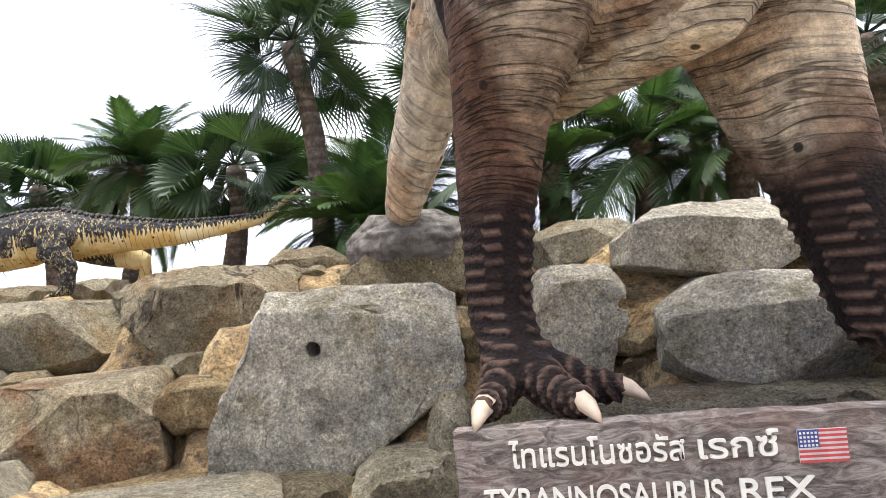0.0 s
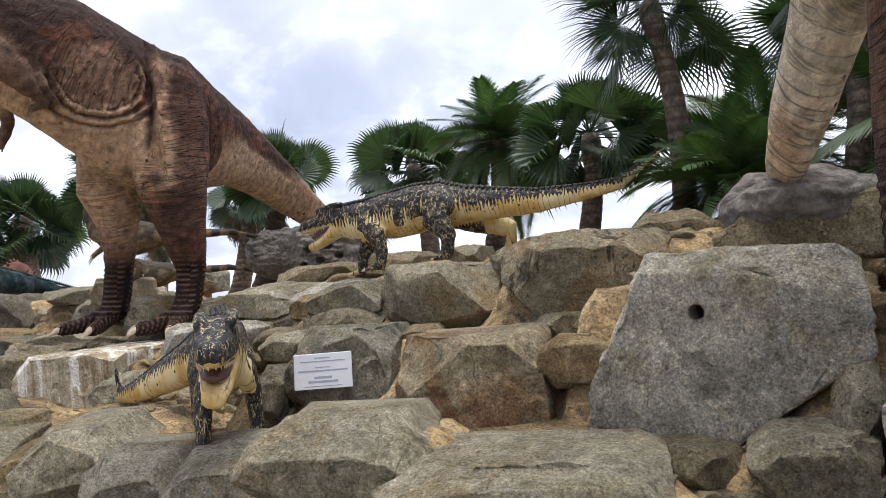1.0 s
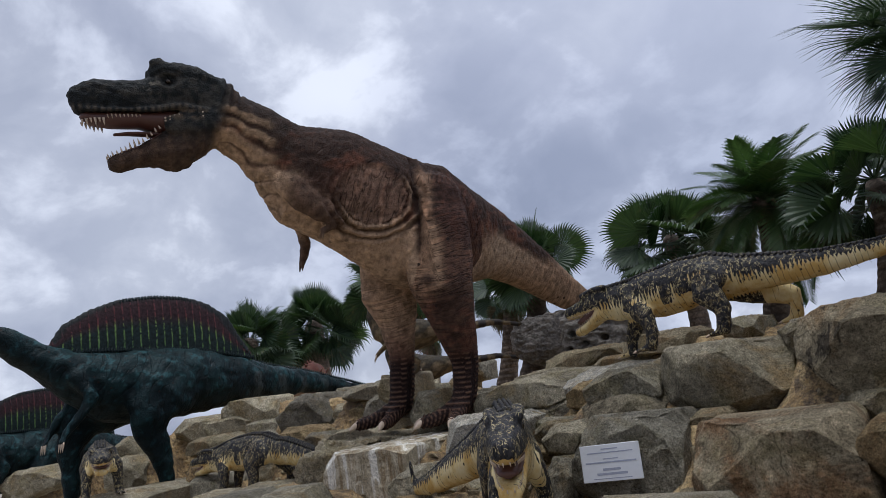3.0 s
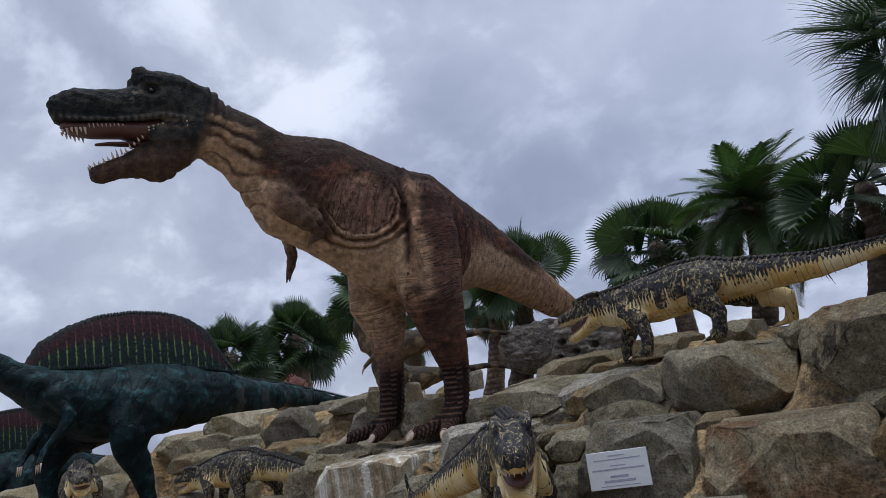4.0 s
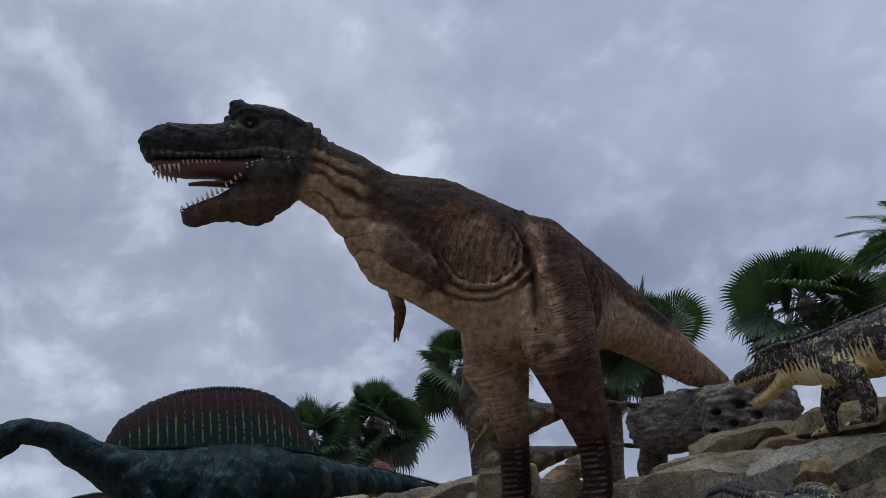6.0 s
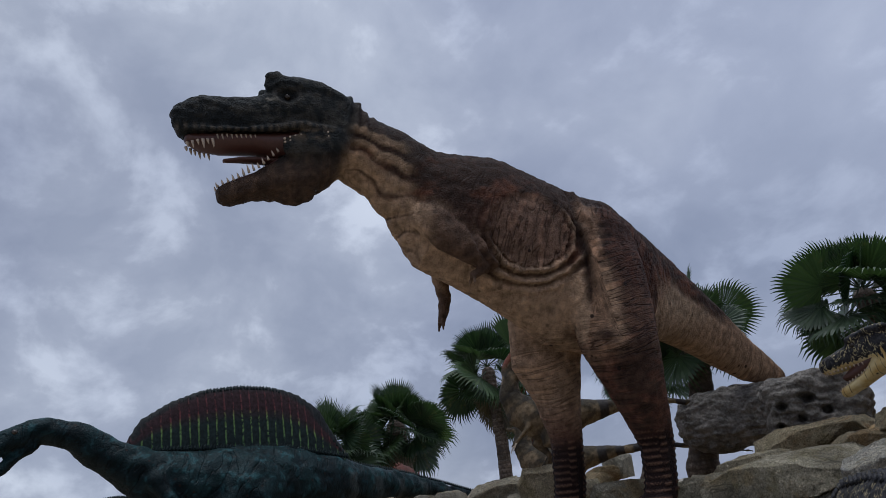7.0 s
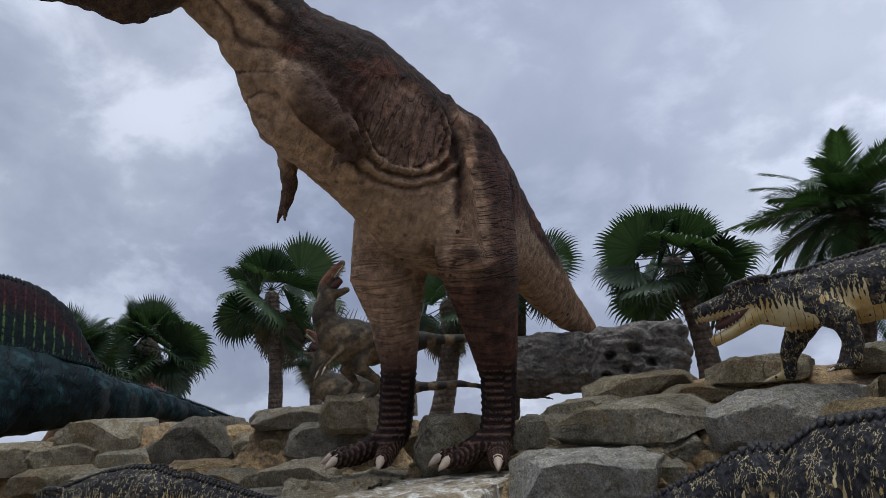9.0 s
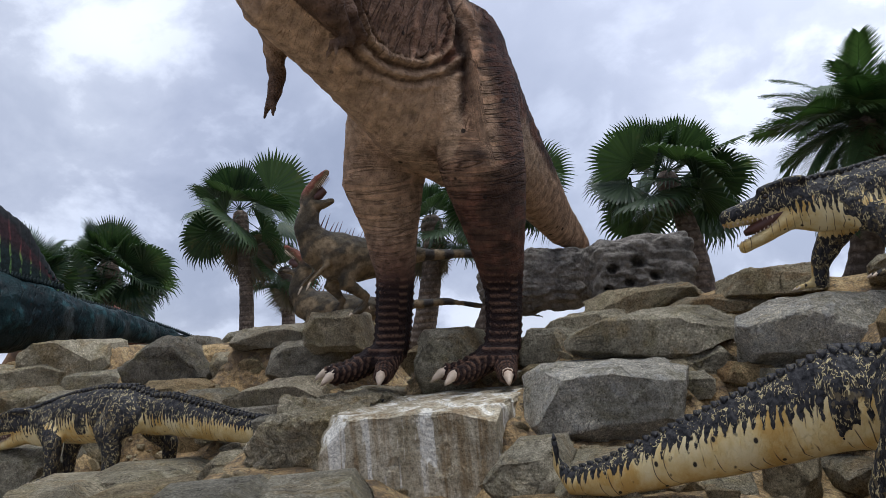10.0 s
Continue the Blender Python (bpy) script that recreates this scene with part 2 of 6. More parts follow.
def skin_material(name, roughness=0.6, fine=60.0, depth=0.02, thin=0.022):
    """Painted statue skin: paint and the run of the wrinkles (grain) are on the mesh; lines, folds and scales are relief."""
    m = Nodes(name, roughness)
    m.b.inputs["Specular IOR Level"].default_value = 0.12
    att = m.t.nodes.new("ShaderNodeAttribute")
    att.attribute_name = "paint"
    paint, much = att.outputs["Color"], att.outputs["Alpha"]
    run = m.t.nodes.new("ShaderNodeAttribute")
    run.attribute_name = "grain"
    g = run.outputs["Vector"]
    tone = m.ramp(m.noise(14, 9, 0.75), (0.36, (0.68, 0.65, 0.63)), (0.5, (1, 1, 1)), (0.64, (1.28, 1.25, 1.2)))
    c = m.mix(1.0, paint, tone, "MULTIPLY")
    f = m.noise(1.0, 2, 0.5, 0.05, g)
    lines = m.ramp(f, (0.5 - thin * 1.7, (0, 0, 0)), (0.5 - thin * 0.4, (1, 1, 1)), (0.5 + thin * 0.4, (1, 1, 1)), (0.5 + thin * 1.7, (0, 0, 0)))
    f2 = m.noise(2.3, 3, 0.6, 0.3, g)
    hair = m.ramp(f2, (0.465, (0, 0, 0)), (0.5, (0.16, 0.16, 0.16)), (0.535, (0, 0, 0)))
    both = m.mix(1.0, lines, hair, "LIGHTEN")
    patch = m.ramp(m.noise(5.0, 3, 0.6), (0.45, (0.08, 0.08, 0.08)), (0.52, (1, 1, 1)))
    amount = m.math("MULTIPLY", m.math("MULTIPLY", both, much), patch)
    c = m.mix(amount, c, m.mix(1.0, c, (0.13, 0.10, 0.09), "MULTIPLY"))
    crest = m.ramp(f, (0.55, (0, 0, 0)), (0.64, (1, 1, 1)))
    c = m.mix(m.math("MULTIPLY", m.math("MULTIPLY", crest, much), 0.5), c, m.mix(1.0, c, (2.3, 2.1, 1.9), "MULTIPLY"))
    dots = m.math("MULTIPLY", m.ramp(m.voronoi(3.6), (0.085, (1, 1, 1)), (0.12, (0, 0, 0))), m.math("MINIMUM", m.math("MULTIPLY", much, 3.0), 0.9))
    c = m.mix(dots, c, (0.02, 0.014, 0.012))
    h = m.math("SUBTRACT", m.math("MULTIPLY", m.voronoi(fine), 0.35), m.math("MULTIPLY", both, much))
    h = m.math("ADD", h, m.math("MULTIPLY", m.noise(40, 5, 0.7), 0.4))
    return m.done(c, h, 0.9, depth)


REX_SKIN = skin_material("painted_wrinkled_hide", 0.68, 42, 0.04)
SPINO_SKIN = skin_material("dark_teal_scaly_hide", 0.5, 24, 0.03)


def reptile_material():
    """Black back broken by yellow flecks, cream belly with thin bars and dots; red of the paint says how dark, green how mottled."""
    m = Nodes("black_and_yellow_hide", 0.55)
    m.b.inputs["Specular IOR Level"].default_value = 0.2
    sep = m.t.nodes.new("ShaderNodeSeparateColor")
    m.t.links.new(m.attribute("paint"), sep.inputs[0])
    d, limb, flat = sep.outputs[0], sep.outputs[1], sep.outputs[2]
    # fringe of bars where black meets cream
    comb = m.wave(7.5, "X", 3.0, 3, 2.0)
    jag = m.math("ADD", m.math("MULTIPLY", m.math("SUBTRACT", comb, 0.5), 0.24), m.math("MULTIPLY", m.math("SUBTRACT", m.noise(20, 3, 0.5), 0.5), 0.5))
    dark = m.ramp(m.math("ADD", d, jag), (0.48, (0, 0, 0)), (0.52, (1, 1, 1)))
    cream = m.ramp(m.noise(4.0, 6, 0.65), (0.40, (0.52, 0.33, 0.10)), (0.52, (0.64, 0.50, 0.24)), (0.62, (0.68, 0.57, 0.33)))
    bars = m.ramp(m.wave(5.5, "X", 2.2, 2, 1.2), (0.0, (1, 1, 1)), (0.045, (0, 0, 0)))
    some = m.ramp(m.noise(6, 3, 0.5), (0.47, (0, 0, 0)), (0.53, (0.9, 0.9, 0.9)))
    cream = m.mix(m.mix(1.0, bars, some, "MULTIPLY"), cream, (0.06, 0.04, 0.03))
    dots = m.ramp(m.voronoi(11), (0.10, (1, 1, 1)), (0.17, (0, 0, 0)))
    cream = m.mix(dots, cream, (0.025, 0.02, 0.018))
    black = m.ramp(m.noise(30, 5, 0.6), (0.40, (0.010, 0.010, 0.012)), (0.62, (0.042, 0.040, 0.042)))
    worm = m.noise(34, 2, 0.5, 0.3, m.stretch(1.35, 1.0, 0.55))
    worms = m.ramp(worm, (0.462, (0, 0, 0)), (0.484, (1, 1, 1)), (0.516, (1, 1, 1)), (0.538, (0, 0, 0)))
    broken = m.ramp(m.noise(19, 3, 0.5), (0.49, (0, 0, 0)), (0.53, (1, 1, 1)))
    few = m.math("MULTIPLY", m.mix(1.0, worms, broken, "MULTIPLY"), m.math("SUBTRACT", 1.0, flat))
    black = m.mix(m.math("MULTIPLY", few, 0.85), black, (0.56, 0.46, 0.24))
    spot = m.ramp(m.noise(22, 3, 0.6), (0.555, (0, 0, 0)), (0.58, (1, 1, 1)))
    black = m.mix(m.math("MULTIPLY", spot, limb), black, (0.55, 0.40, 0.16))
    c = m.mix(dark, cream, black)
    h = m.math("ADD", m.math("MULTIPLY", m.voronoi(38), m.math("MULTIPLY", dark, 0.7)), m.math("MULTIPLY", worms, 0.3))
    return m.done(c, h, 0.7, 0.014)


LIZARD_SKIN = reptile_material()
RUNNER_SKIN = skin_material("mottled_feathered_hide", 0.6, 40, 0.015)


def sail_material():
    m = Nodes("rayed_sail", 0.6)
    m.b.inputs["Specular IOR Level"].default_value = 0.2
    f = m.attribute("paint")
    rays = m.ramp(m.wave(1.45, "X", 0.6, 2, 3.0), (0.86, (0, 0, 0)), (0.97, (1, 1, 1)))
    gaps = m.ramp(m.noise(7, 4, 0.7), (0.42, (0, 0, 0)), (0.5, (1, 1, 1)))
    film = m.ramp(f, (0.42, (0.012, 0.022, 0.022)), (0.66, (0.030, 0.014, 0.017)), (0.92, (0.034, 0.016, 0.018)), (1.0, (0.014, 0.017, 0.018)))
    ray = m.ramp(f, (0.08, (0.10, 0.19, 0.07)), (0.50, (0.15, 0.24, 0.07)), (0.64, (0.13, 0.038, 0.040)), (0.9, (0.10, 0.034, 0.036)), (1.0, (0.02, 0.02, 0.02)))
    c = m.mix(m.mix(1.0, rays, gaps, "MULTIPLY"), film, ray)
    c = m.mix(1.0, c, m.ramp(m.noise(12, 6, 0.7), (0.38, (0.5, 0.5, 0.5)), (0.62, (1.5, 1.5, 1.5))), "MULTIPLY")
    return m.done(c, m.math("ADD", rays, m.noise(16, 6, 0.7)), 0.6, 0.03)


SAIL = sail_material()


def plain(name, colour, roughness=0.5, scale=20.0, spread=0.15, coat=0.0):
    m = Nodes(name, roughness, 0.0, coat)
    lo, hi = [tuple(v * k for v in colour) for k in (1 - spread, 1 + spread)]
    n = m.noise(scale, 6, 0.65)
    return m.done(m.ramp(n, (0.3, lo), (0.7, hi)), n, 0.25, 0.01)


IVORY = plain("ivory_claw", (0.50, 0.39, 0.29), 0.45)
MOUTH = plain("wet_mouth", (0.085, 0.034, 0.026), 0.45)
EYE = plain("dark_eye", (0.03, 0.02, 0.012), 0.12)


def bark_material():
    m = Nodes("ringed_palm_bark", 0.95)
    rings = m.wave(2.2, "Z", 1.5, 3, 2.0)
    c = m.ramp(m.noise(12, 6, 0.7), (0.4, (0.085, 0.062, 0.045)), (0.6, (0.24, 0.185, 0.14)))
    c = m.mix(m.ramp(rings, (0.0, (0.55, 0.55, 0.55)), (0.30, (0, 0, 0))), c, (0.05, 0.036, 0.026))
    c = m.mix(m.ramp(m.noise(2.2, 5, 0.7), (0.46, (0, 0, 0)), (0.58, (0.7, 0.7, 0.7))), c, (0.055, 0.042, 0.032))
    return m.done(c, m.math("ADD", rings, m.noise(20)), 0.6, 0.03)


BARK = bark_material()


def leaf_material(name, dark, light):
    m = Nodes(name, 0.5)
    r = m.t.nodes.new("ShaderNodeObjectInfo").outputs["Random"]
    isl = m.t.nodes.new("ShaderNodeNewGeometry").outputs["Random Per Island"]
    c = m.ramp(m.math("ADD", m.math("MULTIPLY", r, 0.6), m.math("MULTIPLY", isl, 0.4)), (0.1, dark), (0.9, light))
    c = m.mix(m.ramp(m.noise(3.0, 4), (0.62, (0, 0, 0)), (0.8, (0.5, 0.5, 0.5))), c, (0.16, 0.13, 0.05))
    mat = m.done(c, m.noise(30), 0.2, 0.01)
    # thin leaves let some light through
    glow = m.t.nodes.new("ShaderNodeBsdfTranslucent")
    m.t.links.new(m.mix(1.0, c, (1.5, 1.7, 0.9), "MULTIPLY"), glow.inputs[0])
    both = m.t.nodes.new("ShaderNodeMixShader")
    both.inputs[0].default_value = 0.22
    m.t.links.new(m.b.outputs[0], both.inputs[1])
    m.t.links.new(glow.outputs[0], both.inputs[2])
    m.t.links.new(both.outputs[0], m.t.nodes["Material Output"].inputs[0])
    return mat


FAN_LEAF = leaf_material("fan_palm_leaf", (0.010, 0.026, 0.011), (0.050, 0.085, 0.032))
FEATHER_LEAF = leaf_material("feather_palm_leaf", (0.022, 0.050, 0.018), (0.075, 0.125, 0.042))
DRY_LEAF = leaf_material("dry_palm_leaf", (0.06, 0.045, 0.025), (0.14, 0.11, 0.065))
PLATE = plain("white_enamel_plate", (0.62, 0.63, 0.66), 0.35, 6, 0.06)
INK = plain("faded_blue_ink", (0.30, 0.32, 0.40), 0.6)
LETTER = plain("cream_letter_paint", (0.68, 0.65, 0.58), 0.6, 30, 0.1)


def board_material():
    m = Nodes("carved_brown_board", 0.85)
    grain = m.noise(3.0, 9, 0.7, 1.6, m.stretch(2.0, 2.0, 6.0))
    c = m.ramp(grain, (0.40, (0.08, 0.066, 0.058)), (0.5, (0.20, 0.165, 0.145)), (0.6, (0.36, 0.315, 0.28)))
    c = m.mix(m.ramp(m.noise(4, 6), (0.5, (0, 0, 0)), (0.7, (0.5, 0.5, 0.5))), c, (0.20, 0.115, 0.085))
    return m.done(c, grain, 0.9, 0.03)


BOARD = board_material()


# ---- tools ----
def part(name, bm, material, parent=None, label=""):
    """Links a bmesh as one mesh object, under a thing or a part."""
    me = bpy.data.meshes.new(name)
    bm.to_mesh(me)
    bm.free()
    return part_of(name, me, material, parent, label)


def part_of(name, me, material, parent=None, label=""):
    for m in material if isinstance(material, (list, tuple)) else (material,):
        if m and m.name not in me.materials:
            me.materials.append(m)
    ob = new(name, me)
    ob.parent = parent
    return tagged(ob, label)


def smooth(me, on=True):
    me.polygons.foreach_set("use_smooth", [on] * len(me.polygons))


def box(bm, x0, x1, y0, y1, z0, z1):
    v = [bm.verts.new(p) for p in ((x0, y0, z0), (x1, y0, z0), (x1, y1, z0), (x0, y1, z0), (x0, y0, z1), (x1, y0, z1), (x1, y1, z1), (x0, y1, z1))]
    for q in ((3, 2, 1, 0), (4, 5, 6, 7), (0, 1, 5, 4), (1, 2, 6, 5), (2, 3, 7, 6), (3, 0, 4, 7)):
        bm.faces.new([v[k] for k in q])


def loft(bm, rows, seg=14, side=(0, 1, 0), power=2.0):
    """A closed tube through rows (x, y, z, half width along side, half height)."""
    rows = [np.array(r, float) for r in rows]
    rings = []
    n = len(rows)
    side = np.array(side, float)
    ring_rows = []
    for k, r in enumerate(rows):
        t = rows[min(k + 1, n - 1)][:3] - rows[max(k - 1, 0)][:3]
        t /= np.linalg.norm(t)
        s = side - np.dot(side, t) * t
        s /= np.linalg.norm(s)
        u = np.cross(t, s)
        ring_rows.append((r, t, s, u))
    first, last = ring_rows[0], ring_rows[-1]
    cap = lambda q, sgn, f, g: (np.array([*(q[0][:3] + q[1] * sgn * min(q[0][3], q[0][4]) * f), q[0][3] * g, q[0][4] * g]), q[1], q[2], q[3])
    ring_rows = [cap(first, -1, 0.85, 0.5), cap(first, -1, 0.5, 0.85)] + ring_rows + [cap(last, 1, 0.5, 0.85), cap(last, 1, 0.85, 0.5)]
    for r, t, s, u in ring_rows:
        ring = []
        for j in range(seg):
            a = 2 * math.pi * j / seg
            c, d = math.cos(a), math.sin(a)
            c, d = math.copysign(abs(c) ** (2 / power), c), math.copysign(abs(d) ** (2 / power), d)
            ring.append(bm.verts.new(r[:3] + s * r[3] * c + u * r[4] * d))
        rings.append(ring)
    for a, b in zip(rings, rings[1:]):
        for j in range(seg):
            k = (j + 1) % seg
            bm.faces.new((a[j], a[k], b[k], b[j]))
    bm.faces.new(rings[0][::-1])
    bm.faces.new(rings[-1])


def cone(bm, base, tip, r, seg=6, bend=0.0):
    """A pointed, slightly bent claw, tooth or spike."""
    base, tip = np.array(base, float), np.array(tip, float)
    t = tip - base
    ln = np.linalg.norm(t)
    t /= ln
    s = np.cross(t, (0.3, 0.2, 0.93))
    s /= np.linalg.norm(s)
    u = np.cross(t, s)
    rings = []
    for f, g in ((0, 1.0), (0.45, 0.75), (0.8, 0.38)):
        c = base + t * ln * f + np.array((0, 0, bend * ln * f * (1 - f)))
        rings.append([bm.verts.new(c + r * g * (s * math.cos(a) + u * math.sin(a))) for a in (2 * math.pi * j / seg for j in range(seg))])
    top = bm.verts.new(tip)
    for a, b in zip(rings, rings[1:]):
        for j in range(seg):
            k = (j + 1) % seg
            bm.faces.new((a[j], a[k], b[k], b[j]))
    for j in range(seg):
        bm.faces.new((rings[-1][j], rings[-1][(j + 1) % seg], top))
    bm.faces.new(rings[0][::-1])


def baked(bm, voxel, rounds=3):
    """One skin round all the closed tubes of a bmesh."""
    me = bpy.data.meshes.new("lump")
    bmesh.ops.recalc_face_normals(bm, faces=bm.faces)
    bm.to_mesh(me)
    bm.free()
    ob = new("lump", me)
    m = ob.modifiers.new("skin", "REMESH")
    m.mode, m.voxel_size, m.use_smooth_shade = "VOXEL", voxel, True
    s = ob.modifiers.new("soft", "SMOOTH")
    s.factor, s.iterations = 0.5, rounds
    bpy.context.view_layer.update()
    out = bpy.data.meshes.new_from_object(ob.evaluated_get(bpy.context.evaluated_depsgraph_get()))
    bpy.data.objects.remove(ob)
    bpy.data.meshes.remove(me)
    return out


def arrays(me):
    co = np.empty(len(me.vertices) * 3)
    me.vertices.foreach_get("co", co)
    no = np.empty(len(me.vertices) * 3)
    me.vertex_normals.foreach_get("vector", no)
    return co.reshape(-1, 3), no.reshape(-1, 3)


def fbm(co, scale, octaves=3, seed=0.0):
    """Smooth noise between about -1 and 1 at many points."""
    v = (co * scale + seed).tolist()
    return np.array([noise.fractal(p, 1.0, 2.0, octaves) for p in v])


def statue(name, bm, voxel, shape, extras, materials, m, label, rounds=3, category="statue"):
    """A statue as one mesh: a skinned lump, relief and paint from shape(co, no), then teeth, claws and spikes.
    extras: (bmesh, material index, colour)."""
    me = baked(bm, voxel, rounds)
    co, no = arrays(me)
    lift, paint, grain = shape(co, no)
    if paint.shape[1] == 3:
        paint = np.concatenate([paint, np.zeros((len(co), 1))], 1)
    co = co + no * lift[:, None]
    verts, faces, colours, slots = [co], [], [paint], []
    loops = np.empty(len(me.loops), int)
    me.loops.foreach_get("vertex_index", loops)
    starts = [p.loop_start for p in me.polygons]
    totals = [p.loop_total for p in me.polygons]
    loops = loops.tolist()
    faces = [loops[a:a + n] for a, n in zip(starts, totals)]
    slots = [0] * len(faces)
    base = len(co)
    for eb, slot, colour in extras:
        eb.verts.index_update()
        pts = np.array([v.co[:] for v in eb.verts])
        verts.append(pts)
        colours.append(colour(pts) if callable(colour) else np.tile(np.array((*colour, 0.0), float), (len(pts), 1)))
        for f in eb.faces:
            faces.append([base + v.index for v in f.verts])
            slots.append(slot)
        base += len(pts)
        eb.free()
    bpy.data.meshes.remove(me)
    out = bpy.data.meshes.new(name)
    out.from_pydata(np.concatenate(verts).tolist(), [], faces)
    for mt in materials:
        out.materials.append(mt)
    out.polygons.foreach_set("material_index", slots)
    smooth(out)
    col = out.color_attributes.new("paint", "FLOAT_COLOR", "POINT")
    rgba = np.clip(np.concatenate(colours), 0, 1)
    col.data.foreach_set("color", rgba.ravel())
    run = np.zeros((base, 3))
    run[:len(co)] = grain
    out.attributes.new("grain", "FLOAT_VECTOR", "POINT").data.foreach_set("vector", run.ravel())
    ob = new(name, out)
    ob.matrix_world = m
    return tagged(ob, label, category)


def blend(a, b, f):
    f = np.clip(f, 0, 1)[:, None]
    return np.array(a) * (1 - f) + np.array(b) * f


def ease(x, lo, hi):
    x = np.clip((x - lo) / (hi - lo), 0, 1)
    return x * x * (3 - 2 * x)


def facing(x, y, z, dx, dy):
    """The pose of a thing whose own +x looks along (dx, dy)."""
    return Matrix.Translation((x, y, z)) @ Matrix.Rotation(math.atan2(dy, dx), 4, "Z")


# ---- the hill of boulders ----
import itertools

BORED = []
FACES = []          # what the mortar bed follows: x, half width, face y, top z


def hewn(planes):
    """The solid left inside a set of planes (normal, distance), as a bmesh."""
    N = np.array([p[0] for p in planes])
    D = np.array([p[1] for p in planes])
    trio = np.array(list(itertools.combinations(range(len(N)), 3)))
    A = N[trio]
    good = np.abs(np.linalg.det(A)) > 1e-3
    q = np.linalg.solve(A[good], D[trio[good]][..., None])[..., 0]
    pts = q[(q @ N.T - D).max(1) < 1e-6]
    bm = bmesh.new()
    kept = []
    for q in pts:
        if all(np.abs(q - r).max() > 0.004 for r in kept):
            kept.append(q)
            bm.verts.new(q)
    bmesh.ops.convex_hull(bm, input=bm.verts[:])
    bmesh.ops.delete(bm, geom=[v for v in bm.verts if not v.link_faces], context="VERTS")
    bmesh.ops.dissolve_limit(bm, angle_limit=radians(3), verts=bm.verts[:], edges=bm.edges[:])
    return bm


def refine(bm, cell, back=9.0):
    """Splits long edges until all are about as short as cell."""
    bmesh.ops.triangulate(bm, faces=bm.faces[:])
    for _ in range(6):
        long = [e for e in bm.edges if e.calc_length() > cell * 1.5 and min(e.verts[0].co.y, e.verts[1].co.y) < back]
        if not long:
            break
        bmesh.ops.subdivide_edges(bm, edges=long, cuts=1)
        bmesh.ops.triangulate(bm, faces=[f for f in bm.faces if len(f.verts) > 3])


def boulder(x, y, z, w, h, d, yaw, cuts, tone, cell=0.055, rough=1.0, name="boulder", label=None, bed=True):
    """A quarried boulder: its face, w by h, is centred on (x, y, z) and it reaches d back into the hill.
    cuts: how much of each corner of the face is broken off, from the upper left, clockwise."""
    rng = random.Random(int(abs(x * 131 + y * 37 + z * 17) * 100))
    u = rng.uniform
    planes = []

    def cut(v, off):
        v = np.array(v, float)
        v /= np.linalg.norm(v)
        planes.append((v, np.abs(v).sum() - off))
    square = {"plinth_block": 0.35, "bored_boulder": 0.6, "side_rock": 0.6}.get(name, 1.0)
    for v in ((1, 0, 0), (-1, 0, 0), (0, 1, 0), (0, -1, 0), (0, 0, 1), (0, 0, -1)):
        t = [c + (u(-0.09, 0.09) * square if c == 0 else 0) for c in v]
        cut(t, 0.06 * square)
    for (sx, sz), c in zip(((-1, 1), (1, 1), (1, -1), (-1, -1)), cuts):
        if isinstance(c, tuple):
            ca, cb = c
        else:
            k = u(0.7, 1.35)
            ca, cb = min(0.8, 1.05 * c * k), min(0.8, 1.45 * c / k)
        v = Vector((sx / ca, u(-0.6, 0.1) * square, sz / cb))
        n = v.normalized()
        planes.append((np.array(n), n.dot(Vector((sx, -1, sz))) - 2 / v.length))
    for v, lo, hi in (((u(-.25, .25), -1, u(0.7, 1.8)), 0.12, 0.42), ((u(-.25, .25), -1, -u(0.5, 1.2)), 0.04, 0.32), ((1, -u(0.6, 1.3), u(-.3, .4)), 0.04, 0.3), ((-1, -u(0.6, 1.3), u(-.3, .4)), 0.04, 0.3)):
        cut(v, u(lo, hi) * square)
    for _ in range(6):
        cut((rng.choice((-1, 1)) * u(0.3, 1), -u(0.4, 1), rng.choice((-1, 1, 1)) * u(0.2, 1)), u(0.22, 0.60) * square)
    bm = hewn(planes)
    sx, sy, sz, seed = w / 2 * 0.985, d / 2, h / 2 * 0.985, u(0, 90)
    for vert in bm.verts:
        vert.co = Vector((vert.co.x * sx, vert.co.y * sy, vert.co.z * sz))
    size = min(w, h)
    bmesh.ops.bevel(bm, geom=bm.edges[:], offset=min(0.022, 0.03 * size), segments=2, profile=0.55, affect="EDGES", clamp_overlap=True)
    refine(bm, max(0.7 * cell, min(cell, 0.09 * size)), 0.1 * sy)
    bm.normal_update()
    for vert in bm.verts:
        r = Vector((vert.co.x + seed, vert.co.y, vert.co.z))
        a = noise.fractal(r * (1.7 / max(size, 0.4)), 1.0, 2.0, 3) * 0.036 * min(size, 1.0)
        b = noise.fractal(r * 7.0, 0.7, 2.0, 4) * 0.018
        c = noise.noise(r * 2.3 + Vector((7, 1, 3))) + 0.3 * noise.noise(r * 7.0)
        b -= 0.03 * min(1.0, size) * min(1.0, max(0.0, c - 0.10) * 16)
        b -= max(0.0, 0.035 - abs(noise.noise(r * 1.9 + Vector((1, 9, 4))))) * 0.6 * min(1.0, size)
        vert.co += vert.normal * (a + b) * rough
    me = bpy.data.meshes.new(name)
    bm.to_mesh(me)
    bm.free()
    smooth(me)
    me.set_sharp_from_angle(angle=radians(26))
    me.materials.append(ROCK[tone] if isinstance(tone, str) else tone)
    ob = new(name, me)
    turn = Matrix.Rotation(radians(yaw), 4, "Z")
    back = turn @ Vector((0, d / 2 - 0.04, 0))
    ob.matrix_world = Matrix.Translation(Vector((x, y, z)) + back) @ turn
